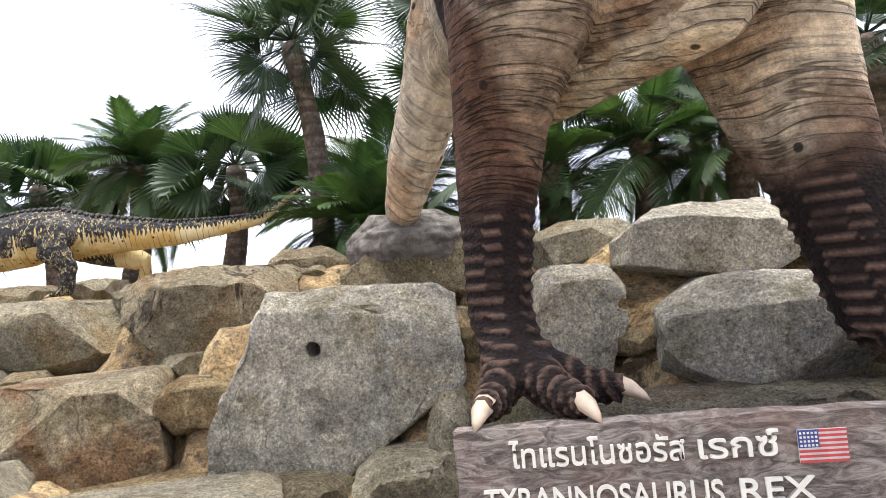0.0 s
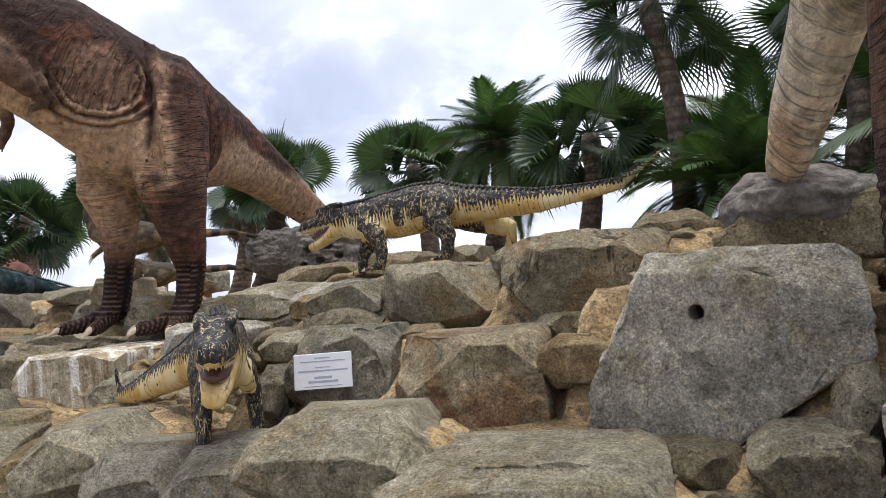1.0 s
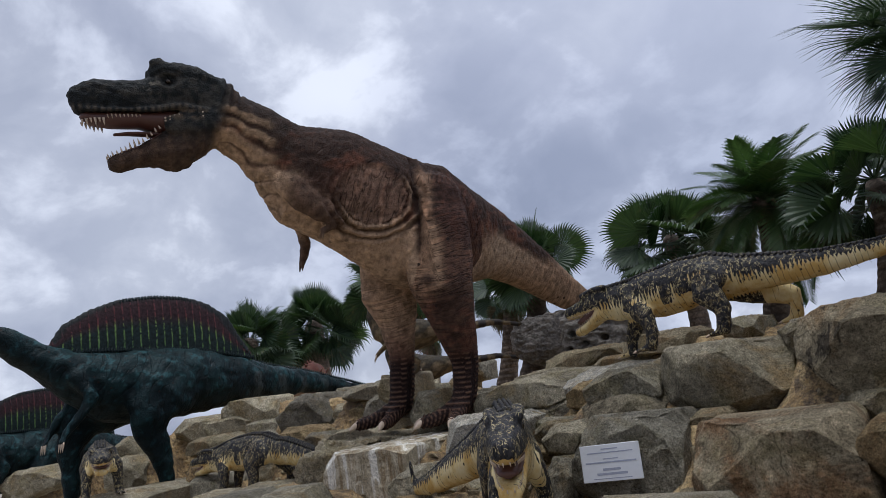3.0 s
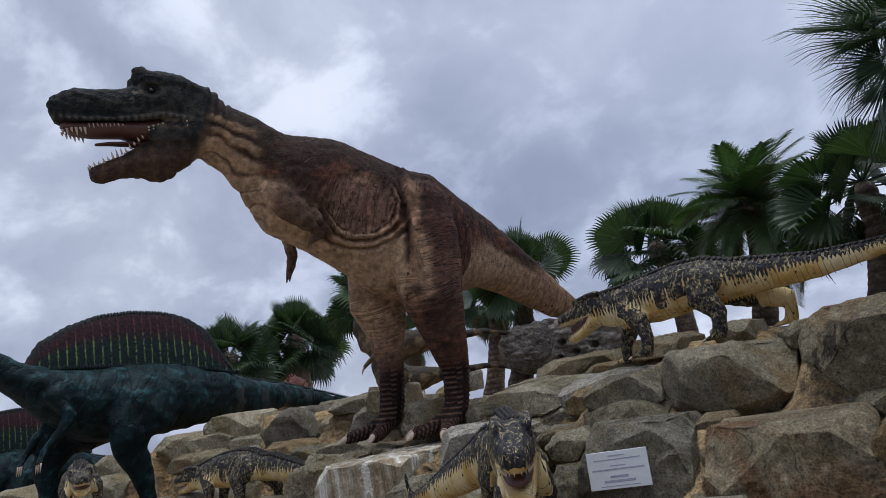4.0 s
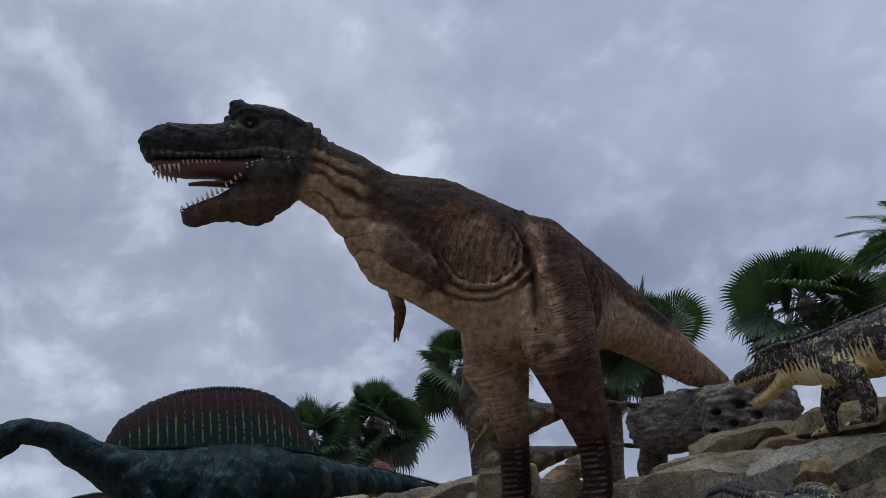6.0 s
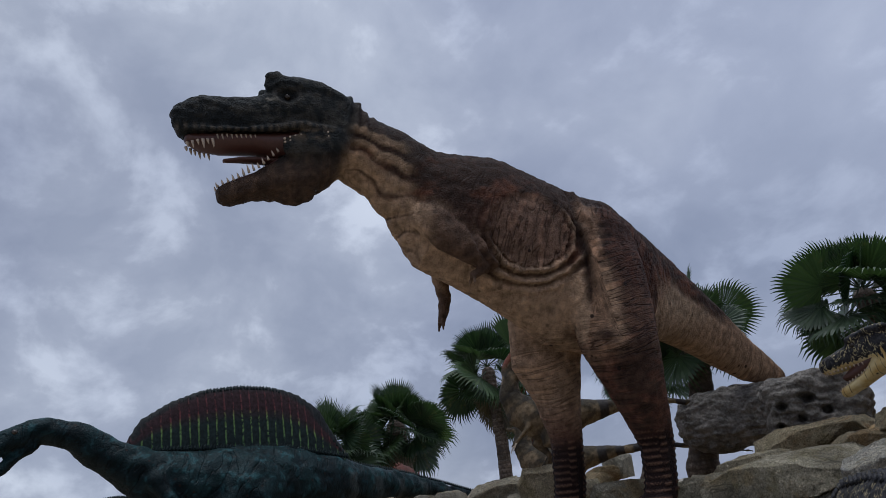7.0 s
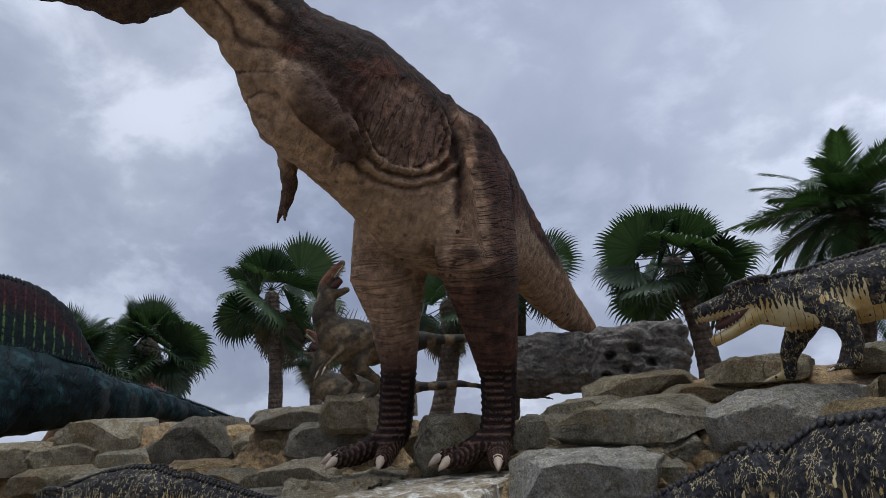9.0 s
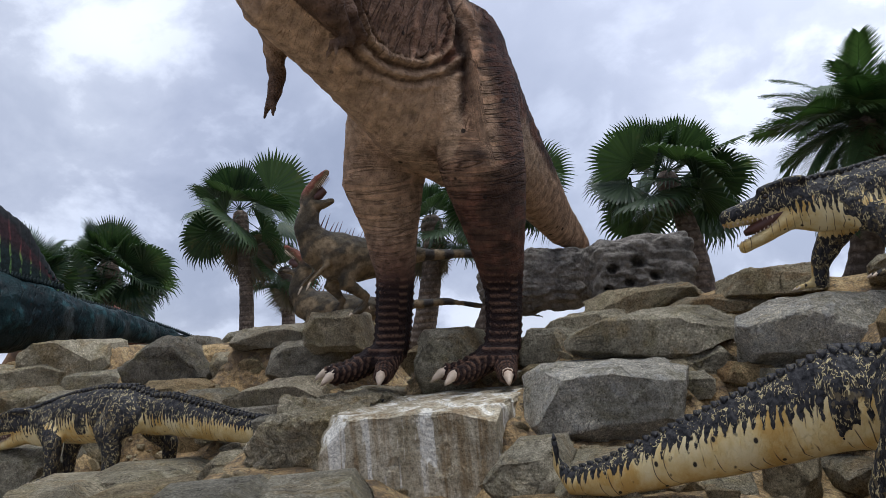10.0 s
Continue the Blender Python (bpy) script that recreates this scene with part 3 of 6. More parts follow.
    if bed:
        FACES.append((x, w / 2, y, z + h / 2, z - h / 2, radians(yaw)))
    if name == "bored_boulder":
        BORED.append(ob)
        ob.name = "boulder"
    words = {"grey": "grey granite boulder set in ochre mortar", "warm": "warm grey-brown granite boulder on the hill", "rust": "squarish granite boulder with rust-red stains",
             "pale": "pale grey granite boulder with broken edges", "sand": "flat yellow sandstone slab in the wall", "dark": "dark rounded lava boulder on the ridge",
             "blue": "blue-grey speckled granite boulder with ochre edges", "stained": "brown granite boulder with a dark water stain", "cut": "smooth sawn stone block on the slope"}
    return tagged(ob, label or words.get(tone, ""), "boulder", "boulders of the hill")



boulder(-1.00, 4.75, 1.00, 1.75, 1.21, 1.0, 4, ((.27, .72), .05, (.53, .5), (.05, .12)), "blue", name="bored_boulder")
boulder(-3.92, 4.90, 0.87, 0.88, 0.86, 0.9, 18, (.06, .05, .04, .05), "grey")
boulder(-2.69, 4.76, 0.83, 1.15, 0.80, 1.0, 13, (.08, .12, .10, .06), "rust")
boulder(-3.54, 5.96, 1.47, 1.09, 0.59, 1.0, 14, (.05, .06, .1, .06), "grey")
boulder(-2.08, 5.80, 1.58, 1.44, 0.73, 1.1, 8, (.12, .2, .3, .25), "stained")
boulder(-4.49, 5.84, 1.50, 0.72, 0.32, 0.8, 18, (.2, .05, .1, .05), "grey")
boulder(-4.42, 5.64, 1.30, 0.79, 0.26, 0.8, 18, (.1, .05, .1, .1), "warm")
boulder(-0.30, 6.14, 1.76, 1.70, 0.54, 1.3, -0, (.3, .05, .05, .1), "warm")
boulder(-1.54, 6.84, 1.89, 0.86, 0.36, 0.9, 5, (.3, .3, .1, .1), "warm")
boulder(-2.99, 3.47, 0.54, 1.08, 0.54, 1.2, 18, (.12, .22, .15, .05), "pale")
boulder(-1.85, 3.44, 0.38, 1.48, 0.43, 1.2, 12, (.1, .1, .1, .05), "pale")
boulder(-0.51, 4.19, 0.42, 0.58, 0.42, 1.0, 1, (.15, .1, .1, .1), "pale")
boulder(-0.18, 4.63, 0.68, 0.42, 0.34, 0.9, -1, (.3, .1, .1, .1), "grey")
boulder(-2.25, 4.25, 0.45, 1.10, 0.23, 0.9, 12, (.2, .15, .1, .1), "sand")
boulder(-4.67, 5.08, 1.11, 0.37, 0.28, 0.7, 20, (.15, .1, .1, .1), "grey")
boulder(-4.53, 4.80, 0.80, 0.31, 0.45, 0.7, 20, (.2, .1, .1, .1), "grey")
boulder(-7.37, 5.89, 0.38, 0.94, 0.49, 0.9, 25, (.15, .1, .15, .25), "grey")
boulder(-5.50, 3.57, 0.45, 0.75, 0.55, 1.0, 28, (.2, .2, .1, .05), "pale")
boulder(-4.80, 3.51, 0.33, 0.68, 0.45, 1.0, 26, (.15, .1, .1, .1), "pale")
boulder(-4.13, 3.59, 0.33, 0.65, 0.45, 1.0, 23, (.1, .05, .1, .1), "pale")
boulder(-7.36, 5.09, 0.37, 0.85, 0.30, 0.8, 27, (.3, .1, .1, .1), "sand")
boulder(0.87, 5.92, 1.82, 0.81, 0.40, 1.0, -5, (.2, .1, .1, .1), "grey")
boulder(1.61, 5.22, 1.73, 1.31, 0.52, 1.2, -9, (.25, .1, .15, .2), "blue")
boulder(0.64, 5.00, 1.29, 0.61, 0.71, 0.9, -5, (.1, .1, .25, .1), "blue", name="bored_boulder")
boulder(1.68, 4.33, 1.15, 1.36, 0.67, 1.1, -12, (.2, .05, .05, .1), "blue")
boulder(2.79, 4.89, 1.61, 1.20, 0.58, 1.2, -16, (.1, .1, .05, .1), "warm")
boulder(2.56, 3.96, 1.09, 0.74, 0.67, 1.1, -17, (.1, .1, .05, .1), "warm")
boulder(-0.28, 4.46, 0.73, 0.25, 0.41, 0.7, 1, (.3, .05, .1, .1), "grey")
boulder(-0.52, 4.19, 0.47, 0.65, 0.34, 0.9, 3, (.2, .1, .1, .1), "pale")
boulder(-15.32, 9.11, 1.64, 1.48, 0.96, 1.4, 25, (.35, .3, .08, .1), "dark")
boulder(-14.47, 9.61, 1.50, 0.65, 0.62, 0.9, 23, (.1, .15, .1, .05), "grey")
boulder(-13.95, 9.70, 1.43, 0.55, 0.46, 0.8, 22, (.2, .1, .2, .1), "sand")
boulder(-12.82, 9.63, 1.52, 1.21, 0.65, 1.1, 20, (.03, .03, .03, .03), "cut")
boulder(-12.34, 10.26, 1.53, 0.49, 0.81, 0.9, 18, (.05, .1, .1, .1), "grey")
boulder(-12.40, 8.41, 1.13, 1.28, 0.42, 1.2, 21, (.35, .05, .1, .1), "cut")
boulder(-12.19, 7.50, 0.83, 0.79, 0.40, 1.0, 23, (.15, .05, .05, .05), "cut")
boulder(-13.81, 8.40, 1.08, 0.75, 0.39, 0.8, 24, (.2, .15, .1, .1), "grey")
boulder(-13.96, 8.24, 0.65, 0.82, 0.55, 0.8, 25, (.1, .1, .1, .1), "sand")
boulder(-11.30, 6.55, 0.43, 0.76, 0.50, 0.9, 23, (.25, .1, .1, .1), "pale")
boulder(-15.96, 7.17, 0.83, 0.78, 0.51, 0.9, 30, (.1, .2, .1, .1), "grey")
boulder(-15.12, 6.63, 0.40, 0.92, 0.69, 1.0, 30, (.1, .2, .1, .1), "grey")
boulder(-12.42, 5.10, 0.30, 1.01, 0.55, 1.1, 29, (.15, .2, .1, .1), "grey")
boulder(-11.68, 5.49, 0.23, 1.17, 0.58, 1.1, 27, (.2, .15, .1, .1), "warm")
boulder(-15.24, 7.90, 0.42, 1.71, 0.70, 1.0, 27, (.1, .1, .1, .1), "sand")
boulder(-18.50, 8.77, 1.64, 1.33, 0.49, 1.2, 29, (.15, .2, .1, .1), "grey")
boulder(-18.48, 9.72, 1.84, 1.54, 0.42, 1.2, 28, (.35, .3, .1, .1), "warm")
boulder(-16.93, 8.97, 1.49, 1.10, 0.41, 1.0, 27, (.2, .15, .1, .1), "grey")
boulder(-16.75, 7.40, 1.30, 0.99, 0.47, 1.0, 30, (.2, .15, .1, .1), "warm")
boulder(-16.02, 7.84, 1.20, 0.92, 0.43, 1.0, 28, (.2, .2, .1, .1), "grey")
boulder(-9.41, 7.75, 1.43, 0.67, 0.65, 1.0, 15, (.08, .2, .15, .05), "grey")
boulder(-7.34, 7.72, 1.51, 1.53, 0.50, 1.3, 7, (.35, .15, .25, .1), "pale")
boulder(-7.56, 6.87, 1.02, 1.36, 0.62, 1.2, 9, (.1, .12, .12, .1), "blue")
boulder(-5.92, 7.62, 1.43, 1.24, 0.60, 1.3, 1, (.2, .05, .1, .1), "blue")
boulder(-6.37, 9.60, 1.96, 1.18, 0.33, 1.0, 2, (.25, .15, .1, .1), "warm")
boulder(-6.96, 9.53, 1.74, 1.10, 0.29, 0.9, 4, (.2, .2, .1, .1), "warm")
boulder(-7.83, 9.76, 1.91, 1.31, 0.35, 0.9, 7, (.2, .1, .1, .1), "warm")
boulder(-8.44, 9.27, 1.68, 1.02, 0.31, 0.9, 9, (.4, .1, .1, .1), "grey")
boulder(-8.50, 8.18, 1.48, 0.62, 0.40, 0.9, 11, (.3, .2, .1, .1), "grey")
boulder(-5.20, 9.92, 1.96, 0.54, 0.35, 0.9, -1, (.3, .1, .1, .1), "grey")
boulder(-7.76, 5.78, 0.61, 0.55, 0.49, 0.7, 12, (.3, .1, .1, .1), "pale")
boulder(-6.95, 5.75, 0.49, 1.25, 0.46, 0.9, 8, (.1, .15, .1, .1), "grey")
boulder(-6.13, 6.01, 0.62, 0.34, 0.38, 0.8, 3, (.25, .1, .1, .1), "warm")
boulder(-5.56, 6.53, 0.95, 0.84, 0.56, 0.9, -0, (.1, .1, .1, .1), "warm")
boulder(-9.00, 3.85, 0.63, 0.78, 0.45, 1.0, 33, (.15, .2, .1, .1), "grey")
boulder(-8.57, 4.30, 0.58, 0.74, 0.41, 1.0, 31, (.2, .1, .1, .1), "pale")
boulder(-7.99, 4.52, 0.44, 0.50, 0.34, 0.9, 30, (.2, .2, .1, .1), "warm")
boulder(-7.99, 3.44, 0.38, 0.94, 0.43, 1.0, 33, (.1, .15, .1, .1), "pale")
boulder(-7.41, 3.91, 0.31, 0.71, 0.39, 1.0, 30, (.2, .1, .1, .1), "grey")
boulder(-6.49, 3.90, 0.31, 0.48, 0.33, 0.9, 29, (.2, .2, .1, .1), "sand")
boulder(-6.02, 4.05, 0.49, 0.57, 0.39, 0.9, 27, (.2, .2, .1, .1), "pale")
boulder(-11.82, 4.50, 0.06, 0.56, 0.39, 1.0, 31, (.2, .15, .1, .1), "grey")
boulder(-11.24, 4.68, 0.02, 0.62, 0.37, 1.0, 29, (.2, .2, .1, .1), "pale")
boulder(-10.79, 4.99, 0.00, 0.54, 0.41, 0.9, 27, (.15, .2, .1, .1), "warm")
boulder(-13.63, 9.84, 1.97, 1.37, 0.36, 1.0, 27, (.1, .1, .1, .1), "cut")
boulder(-18.16, 9.20, 1.96, 1.62, 0.71, 1.2, 31, (.2, .2, .1, .1), "pale")
boulder(-22.33, 9.75, 1.70, 1.71, 0.75, 1.2, 33, (.2, .2, .1, .1), "pale")
boulder(-14.32, 8.27, 1.16, 1.06, 0.57, 1.0, 30, (.2, .2, .1, .1), "sand")
boulder(-17.72, 7.82, 0.24, 1.34, 0.66, 1.0, 33, (.2, .2, .1, .1), "pale")
boulder(-20.87, 8.07, 0.15, 1.69, 0.61, 1.0, 34, (.2, .2, .1, .1), "pale")
boulder(-15.27, 7.81, 0.70, 1.08, 0.81, 1.0, 31, (.2, .2, .1, .1), "grey")
boulder(-23.04, 7.97, 1.25, 1.28, 1.12, 1.2, 35, (.2, .2, .1, .1), "grey")
boulder(-22.16, 7.46, 0.69, 1.21, 1.05, 1.2, 35, (.2, .2, .1, .1), "pale")
boulder(-24.26, 5.61, 0.87, 1.90, 0.91, 1.4, 38, (.2, .2, .1, .1), "pale")
boulder(-12.36, 6.04, 0.36, 1.59, 0.42, 1.2, 31, (.2, .2, .1, .1), "grey")
boulder(-18.93, 6.09, 0.08, 2.03, 0.66, 1.4, 36, (.2, .2, .1, .1), "pale")
# the poured block under the great statue, and the rough rock against its side
boulder(-8.82, 5.98, 0.50, 1.50, 1.24, 2.9, 12, (.02, .03, .02, .03), STREAKED, 0.05, 0.7, "plinth_block", "squared stone plinth with pale lime streaks")
boulder(-9.92, 6.0, 0.50, 1.05, 1.36, 2.9, 16, (.20, .02, .02, .05), "pale", 0.045, 2.2, "side_rock", "rough grey rock against the plinth")
# rubble further along the slope
rng = random.Random(5)
for k in range(120):
    fx, fy = rng.uniform(-29, -14.5), rng.uniform(9.8, 14.5)
    fz = 0.25 + 0.40 * (fy - 9.8) + rng.uniform(-0.1, 0.1)
    boulder(fx, fy, fz, rng.uniform(0.45, 1.1), rng.uniform(0.3, 0.65), 0.9, rng.uniform(10, 50), (.2, .2, .1, .1), rng.choice(["grey", "pale", "warm", "sand"]), 0.12)


def drill(ob, place, way, radius, deep):
    """Bores a real hole into a boulder."""
    bm = bmesh.new()
    bmesh.ops.create_cone(bm, cap_ends=True, segments=20, radius1=radius, radius2=radius, depth=2 * deep)
    me = bpy.data.meshes.new("bit")
    bm.to_mesh(me)
    bm.free()
    bit = new("bit", me)
    bit.matrix_world = Matrix.Translation(place) @ Vector(way).to_track_quat("Z", "Y").to_matrix().to_4x4()
    cut = ob.modifiers.new("bore", "BOOLEAN")
    cut.operation, cut.object, cut.solver = "DIFFERENCE", bit, "EXACT"
    bpy.context.view_layer.update()
    done = bpy.data.meshes.new_from_object(ob.evaluated_get(bpy.context.evaluated_depsgraph_get()))
    ob.modifiers.clear()
    ob.data = done
    bpy.data.objects.remove(bit)


drill(BORED[0], (-1.075, 4.86, 1.285), (0.1, 1, 0.05), 0.05, 0.42)
drill(BORED[1], (0.94, 5.06, 1.36), (0.1, 1, 0.05), 0.042, 0.40)


def chips(P, F):
    """Broken stone chips stuck in the mortar between the boulders."""
    rng = random.Random(11)
    rnd = np.random.default_rng(4)
    near = F[(P[F[:, 0], 0] > -16) & (P[F[:, 0], 0] < 3.5) & (P[F[:, 0], 1] < 9.5) & (P[F[:, 0], 2] > 0.05)]
    verts, faces = [], []
    for k in rnd.choice(len(near), 1500, replace=False):
        c = P[near[k]].mean(0)
        r = 0.03 + 0.11 * rng.random() ** 2.5
        bm = bmesh.new()
        for d in rnd.normal(size=(11, 3)):
            bm.verts.new(c + d / np.linalg.norm(d) * r * (1.25, 0.9, 0.75) * rng.uniform(0.75, 1.1))
        bmesh.ops.convex_hull(bm, input=bm.verts[:])
        bm.verts.index_update()
        n = len(verts)
        verts += [v.co[:] for v in bm.verts]
        faces += [[n + v.index for v in f.verts] for f in bm.faces]
        bm.free()
    me = bpy.data.meshes.new("stone_chips")
    me.from_pydata(verts, [], faces)
    me.materials.append(ROCK["warm"])
    tagged(new("stone_chips", me), "broken brown stone chips stuck in the mortar", "stone chips", "", "stuff")


def wedges(P, F):
    """Small angular stones wedged between the large ones."""
    rng = random.Random(23)
    a = P[F[:, 0]]
    near = a[(a[:, 0] > -17) & (a[:, 0] < 3.0) & (a[:, 1] < 9.3) & (a[:, 2] > 0.0)]
    done = []
    for _ in range(4000):
        x, y, z = near[rng.randrange(len(near))]
        if any(abs((x - fx) * math.cos(fa) + (y - fy) * math.sin(fa)) < half + 0.02 and low - 0.02 < z < top + 0.02 for fx, half, fy, top, low, fa in FACES):
            continue
        size = rng.uniform(0.18, 0.42)
        if any(math.dist((x, y, z), q) < 0.35 for q in done):
            continue
        done.append((x, y, z))
        boulder(x, y - 0.05, z + 0.02, size * rng.uniform(1.0, 1.6), size * rng.uniform(0.7, 1.0), 0.5, rng.uniform(-5, 45), (.2, .2, .15, .15), rng.choice(["grey", "warm", "pale", "sand"]), 0.06,
                label="small angular stone wedged between the boulders", bed=False)
        if len(done) > 110:
            break


def hill():
    """The ochre mortar and earth between the boulders: one sheet with a step behind each face."""
    x0, x1, y0, y1, c = -28.0, 6.0, 2.6, 16.0, 0.12
    xs, ys = np.arange(x0, x1, c), np.arange(y0, y1, c)
    X, Y = np.meshgrid(xs, ys)
    Z = np.full_like(X, -9.0)
    for x, half, y, top, low, yaw in FACES:
        u = (X - x) * math.cos(yaw) + (Y - y) * math.sin(yaw)
        v = -(X - x) * math.sin(yaw) + (Y - y) * math.cos(yaw)
        inside = (np.abs(u) < half + 0.14) & (v > 0.30) & ((x > -13) | (v < 2.4))
        Z = np.where(inside, np.maximum(Z, top - 0.16), Z)
        foot = (np.abs(u) < half + 0.25) & (v > -0.02) & ((x > -13) | (v < 2.4))
        Z = np.where(foot, np.maximum(Z, low - 0.03), Z)
    Z = np.maximum(Z, ground_height(X, Y) - 0.4)
    for _ in range(2):
        Z[1:-1, 1:-1] = (Z[1:-1, 1:-1] * 2 + Z[:-2, 1:-1] + Z[2:, 1:-1] + Z[1:-1, :-2] + Z[1:-1, 2:]) / 6
    fall = np.clip((Y - 12.5) / 3.5, 0, 1)
    Z = Z * (1 - fall) + fall * (ground_height(X, Y) - 0.3)
    P = np.stack([X, Y, Z], -1).reshape(-1, 3)
    P[:, 2] += 0.05 * fbm(P, 2.3, 3)
    nx, ny = len(xs), len(ys)
    idx = np.arange(nx * ny).reshape(ny, nx)
    F = np.stack([idx[:-1, :-1], idx[:-1, 1:], idx[1:, 1:], idx[1:, :-1]], -1).reshape(-1, 4)
    me = bpy.data.meshes.new("hillside")
    me.from_pydata(P.tolist(), [], F.tolist())
    smooth(me)
    me.materials.append(MORTAR)
    chips(P, F)
    wedges(P, F)
    return tagged(new("hillside", me), "ochre mortar and earth bed between the boulders", "hillside", "", "structure")


def ground_height(x, y):
    return 0.02 * np.sin(x * 0.7) + 0.0 * y - 0.5 * np.clip((np.hypot(x + 5, y - 6) - 40) / 60, 0, 6)


def ground():
    a = np.concatenate([[-3000, -600, -150, -60], np.arange(-40, 20.1, 2.0), [60, 150, 600, 3000]])
    X, Y = np.meshgrid(a, a)
    P = np.stack([X, Y, ground_height(X, Y)], -1).reshape(-1, 3)
    n = len(a)
    idx = np.arange(n * n).reshape(n, n)
    F = np.stack([idx[:-1, :-1], idx[:-1, 1:], idx[1:, 1:], idx[1:, :-1]], -1).reshape(-1, 4)
    me = bpy.data.meshes.new("ground")
    me.from_pydata(P.tolist(), [], F.tolist())
    smooth(me)
    m = Nodes("sandy_path", 0.95)
    c = m.ramp(m.noise(0.8, 9, 0.7), (0.3, (0.21, 0.18, 0.14)), (0.7, (0.34, 0.30, 0.24)))
    me.materials.append(m.done(c, m.noise(30, 6), 0.5, 0.02))
    return tagged(new("ground", me), "sandy path and level ground below the hill", "ground", "", "structure")


hill()
ground()


# ---- statues ----
TONE = 0.68


def rex_shape(paint, legs):
    def shape(co, no):
        x, y, z = co.T
        n1 = fbm(co, 1.3, 3, 3.0)
        n2 = fbm(co * np.array((1.0, 1.0, 2.4)), 5.0, 3, 9.0)
        low = ease(-z + 0.10 * n1, -1.30, -1.0)
        lift = 0.012 * n1
        on_leg = np.maximum(ease(-z, -2.6, -2.2), ease(np.abs(y), 0.34, 0.44) * ease(0.50 - x, 0.0, 0.15) * ease(3.9 - z, 0.0, 0.4) * (x > -1.0))
        # overlapping scutes down the shins and toes, in columns
        near = np.full(len(co), 9.0)
        phi = np.zeros(len(co))
        for rows, ankle in legs:
            r = np.array(rows)[::-1]
            ax, ay = np.interp(z, r[:, 2], r[:, 0]), np.interp(z, r[:, 2], r[:, 1])
            dist = np.hypot(x - ax, y - ay)
            phi = np.where(dist < near, np.arctan2(y - ay, x - ax), phi)
            near = np.minimum(near, dist)
        column = np.abs(np.sin(1.5 * phi + 0.5))
        tall = (z + 0.015 * n1 + 0.010 * np.floor(phi / 1.05)) * 13.5
        along = np.where(z > 0.30, tall, (np.hypot(near, 0.0) + z * 0.4) * 15.0)
        rings = np.abs(along % 1.0 - 0.5) * 2
        plates = rings * np.where(z > 0.30, ease(column, 0.12, 0.4), 1.0)
        lift += low * 0.024 * (plates ** 2 - 0.4)
        # bare flank, ringed below by folds of hide
        fx, fz = x - 1.11, z - 3.74
        rad = np.sqrt((fx / 0.60) ** 2 + (fz / 0.50) ** 2) + 0.05 * n2
        side = np.abs(y) > 0.22
        under = np.maximum(ease(-fz - 0.15 * fx, -0.20, 0.05), 0.55 * ease(np.abs(fx), 0.40, 0.55) * ease(-fz, -0.42, -0.1))
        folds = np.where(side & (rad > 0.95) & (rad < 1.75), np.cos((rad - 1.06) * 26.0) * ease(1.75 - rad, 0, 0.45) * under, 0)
        lift += 0.036 * folds
        lift -= 0.035 * ease(1.05 - rad, 0, 0.25) * side * (z > 3.0)
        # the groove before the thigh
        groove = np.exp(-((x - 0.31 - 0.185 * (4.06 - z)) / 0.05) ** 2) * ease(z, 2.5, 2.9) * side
        lift -= 0.07 * groove
        lift += 0.03 * np.exp(-((x - 0.20 - 0.185 * (4.06 - z)) / 0.06) ** 2) * ease(z, 2.5, 2.9) * (1 - ease(z, 4.3, 4.6)) * side
        lift += 0.05 * np.exp(-(np.hypot(x - 0.50, z - 2.29) / 0.13) ** 2) * (np.abs(y) > 0.4)
        # rolls of hide along the neck
        v = z - 0.42 * x + 0.10 * n1
        neck = ease(x, 2.45, 2.75) * (1 - ease(x, 3.2, 3.4)) * ease(-v, -3.98, -3.75)
        rolls = np.abs(np.sin(v * 11.0 + 1.6 * n1))
        lift += 0.03 * neck * (rolls - 0.6)
        # head: eye sockets, nostril bulge, folds behind the skull, rough hide
        onhead = ease(x + 0.35 * (z - 5.0), 3.2, 3.4)
        n5 = fbm(co, 9.0, 3, 33.0)
        lift += onhead * (0.012 * n5 + 0.006 * np.sin((z - 0.35 * x) * 55 + 2 * n1) * ease(x, 4.35, 4.55) * ease(z, 5.12, 5.2) + 0.004 * np.sin(x * 42 + 2 * n1) * ease(4.62 - z, 0, 0.15))
        rim = np.hypot(x - 4.00, (z - 5.46) * 1.25)
        lift -= onhead * 0.05 * np.exp(-(rim / 0.10) ** 2) * (np.abs(y) > 0.15)
        lift += onhead * (0.028 * np.exp(-((rim - 0.15) / 0.04) ** 2) + 0.018 * np.exp(-((rim - 0.24) / 0.03) ** 2))
        behind = ease(x + 0.35 * (z - 5.0), 2.95, 3.1) * (1 - ease(x + 0.35 * (z - 5.0), 3.35, 3.5)) * ease(z, 4.9, 5.1)
        lift += 0.022 * behind * np.sin((x + 0.35 * z) * 48)
        # pebbled hide on the upper body
        n6 = fbm(co, 10.0, 2, 71.0)
        n6 *= 1 - 0.75 * onhead
        lift += 0.014 * n6 * (1 - low) * (1 - 0.6 * on_leg)
        # wrinkles run round the legs and across the body
        leg = (on_leg * (1 - ease(-x, 1.0, 1.4)))[:, None]
        tail = ease(-x, 0.9, 1.5)[:, None]
        round_leg = np.stack([(z + 0.03 * np.sin(phi * 2) + 0.12 * x) * 16.0, x * 1.3, y * 1.3], 1)
        across = np.stack([(x - 0.55 * np.abs(y) + 0.45 * z) * 8.0, z * 2.2, y * 2.2], 1)
        slant = np.stack([(x * 0.8 + z * 0.5) * 9.0, z * 1.2, y * 1.2], 1)
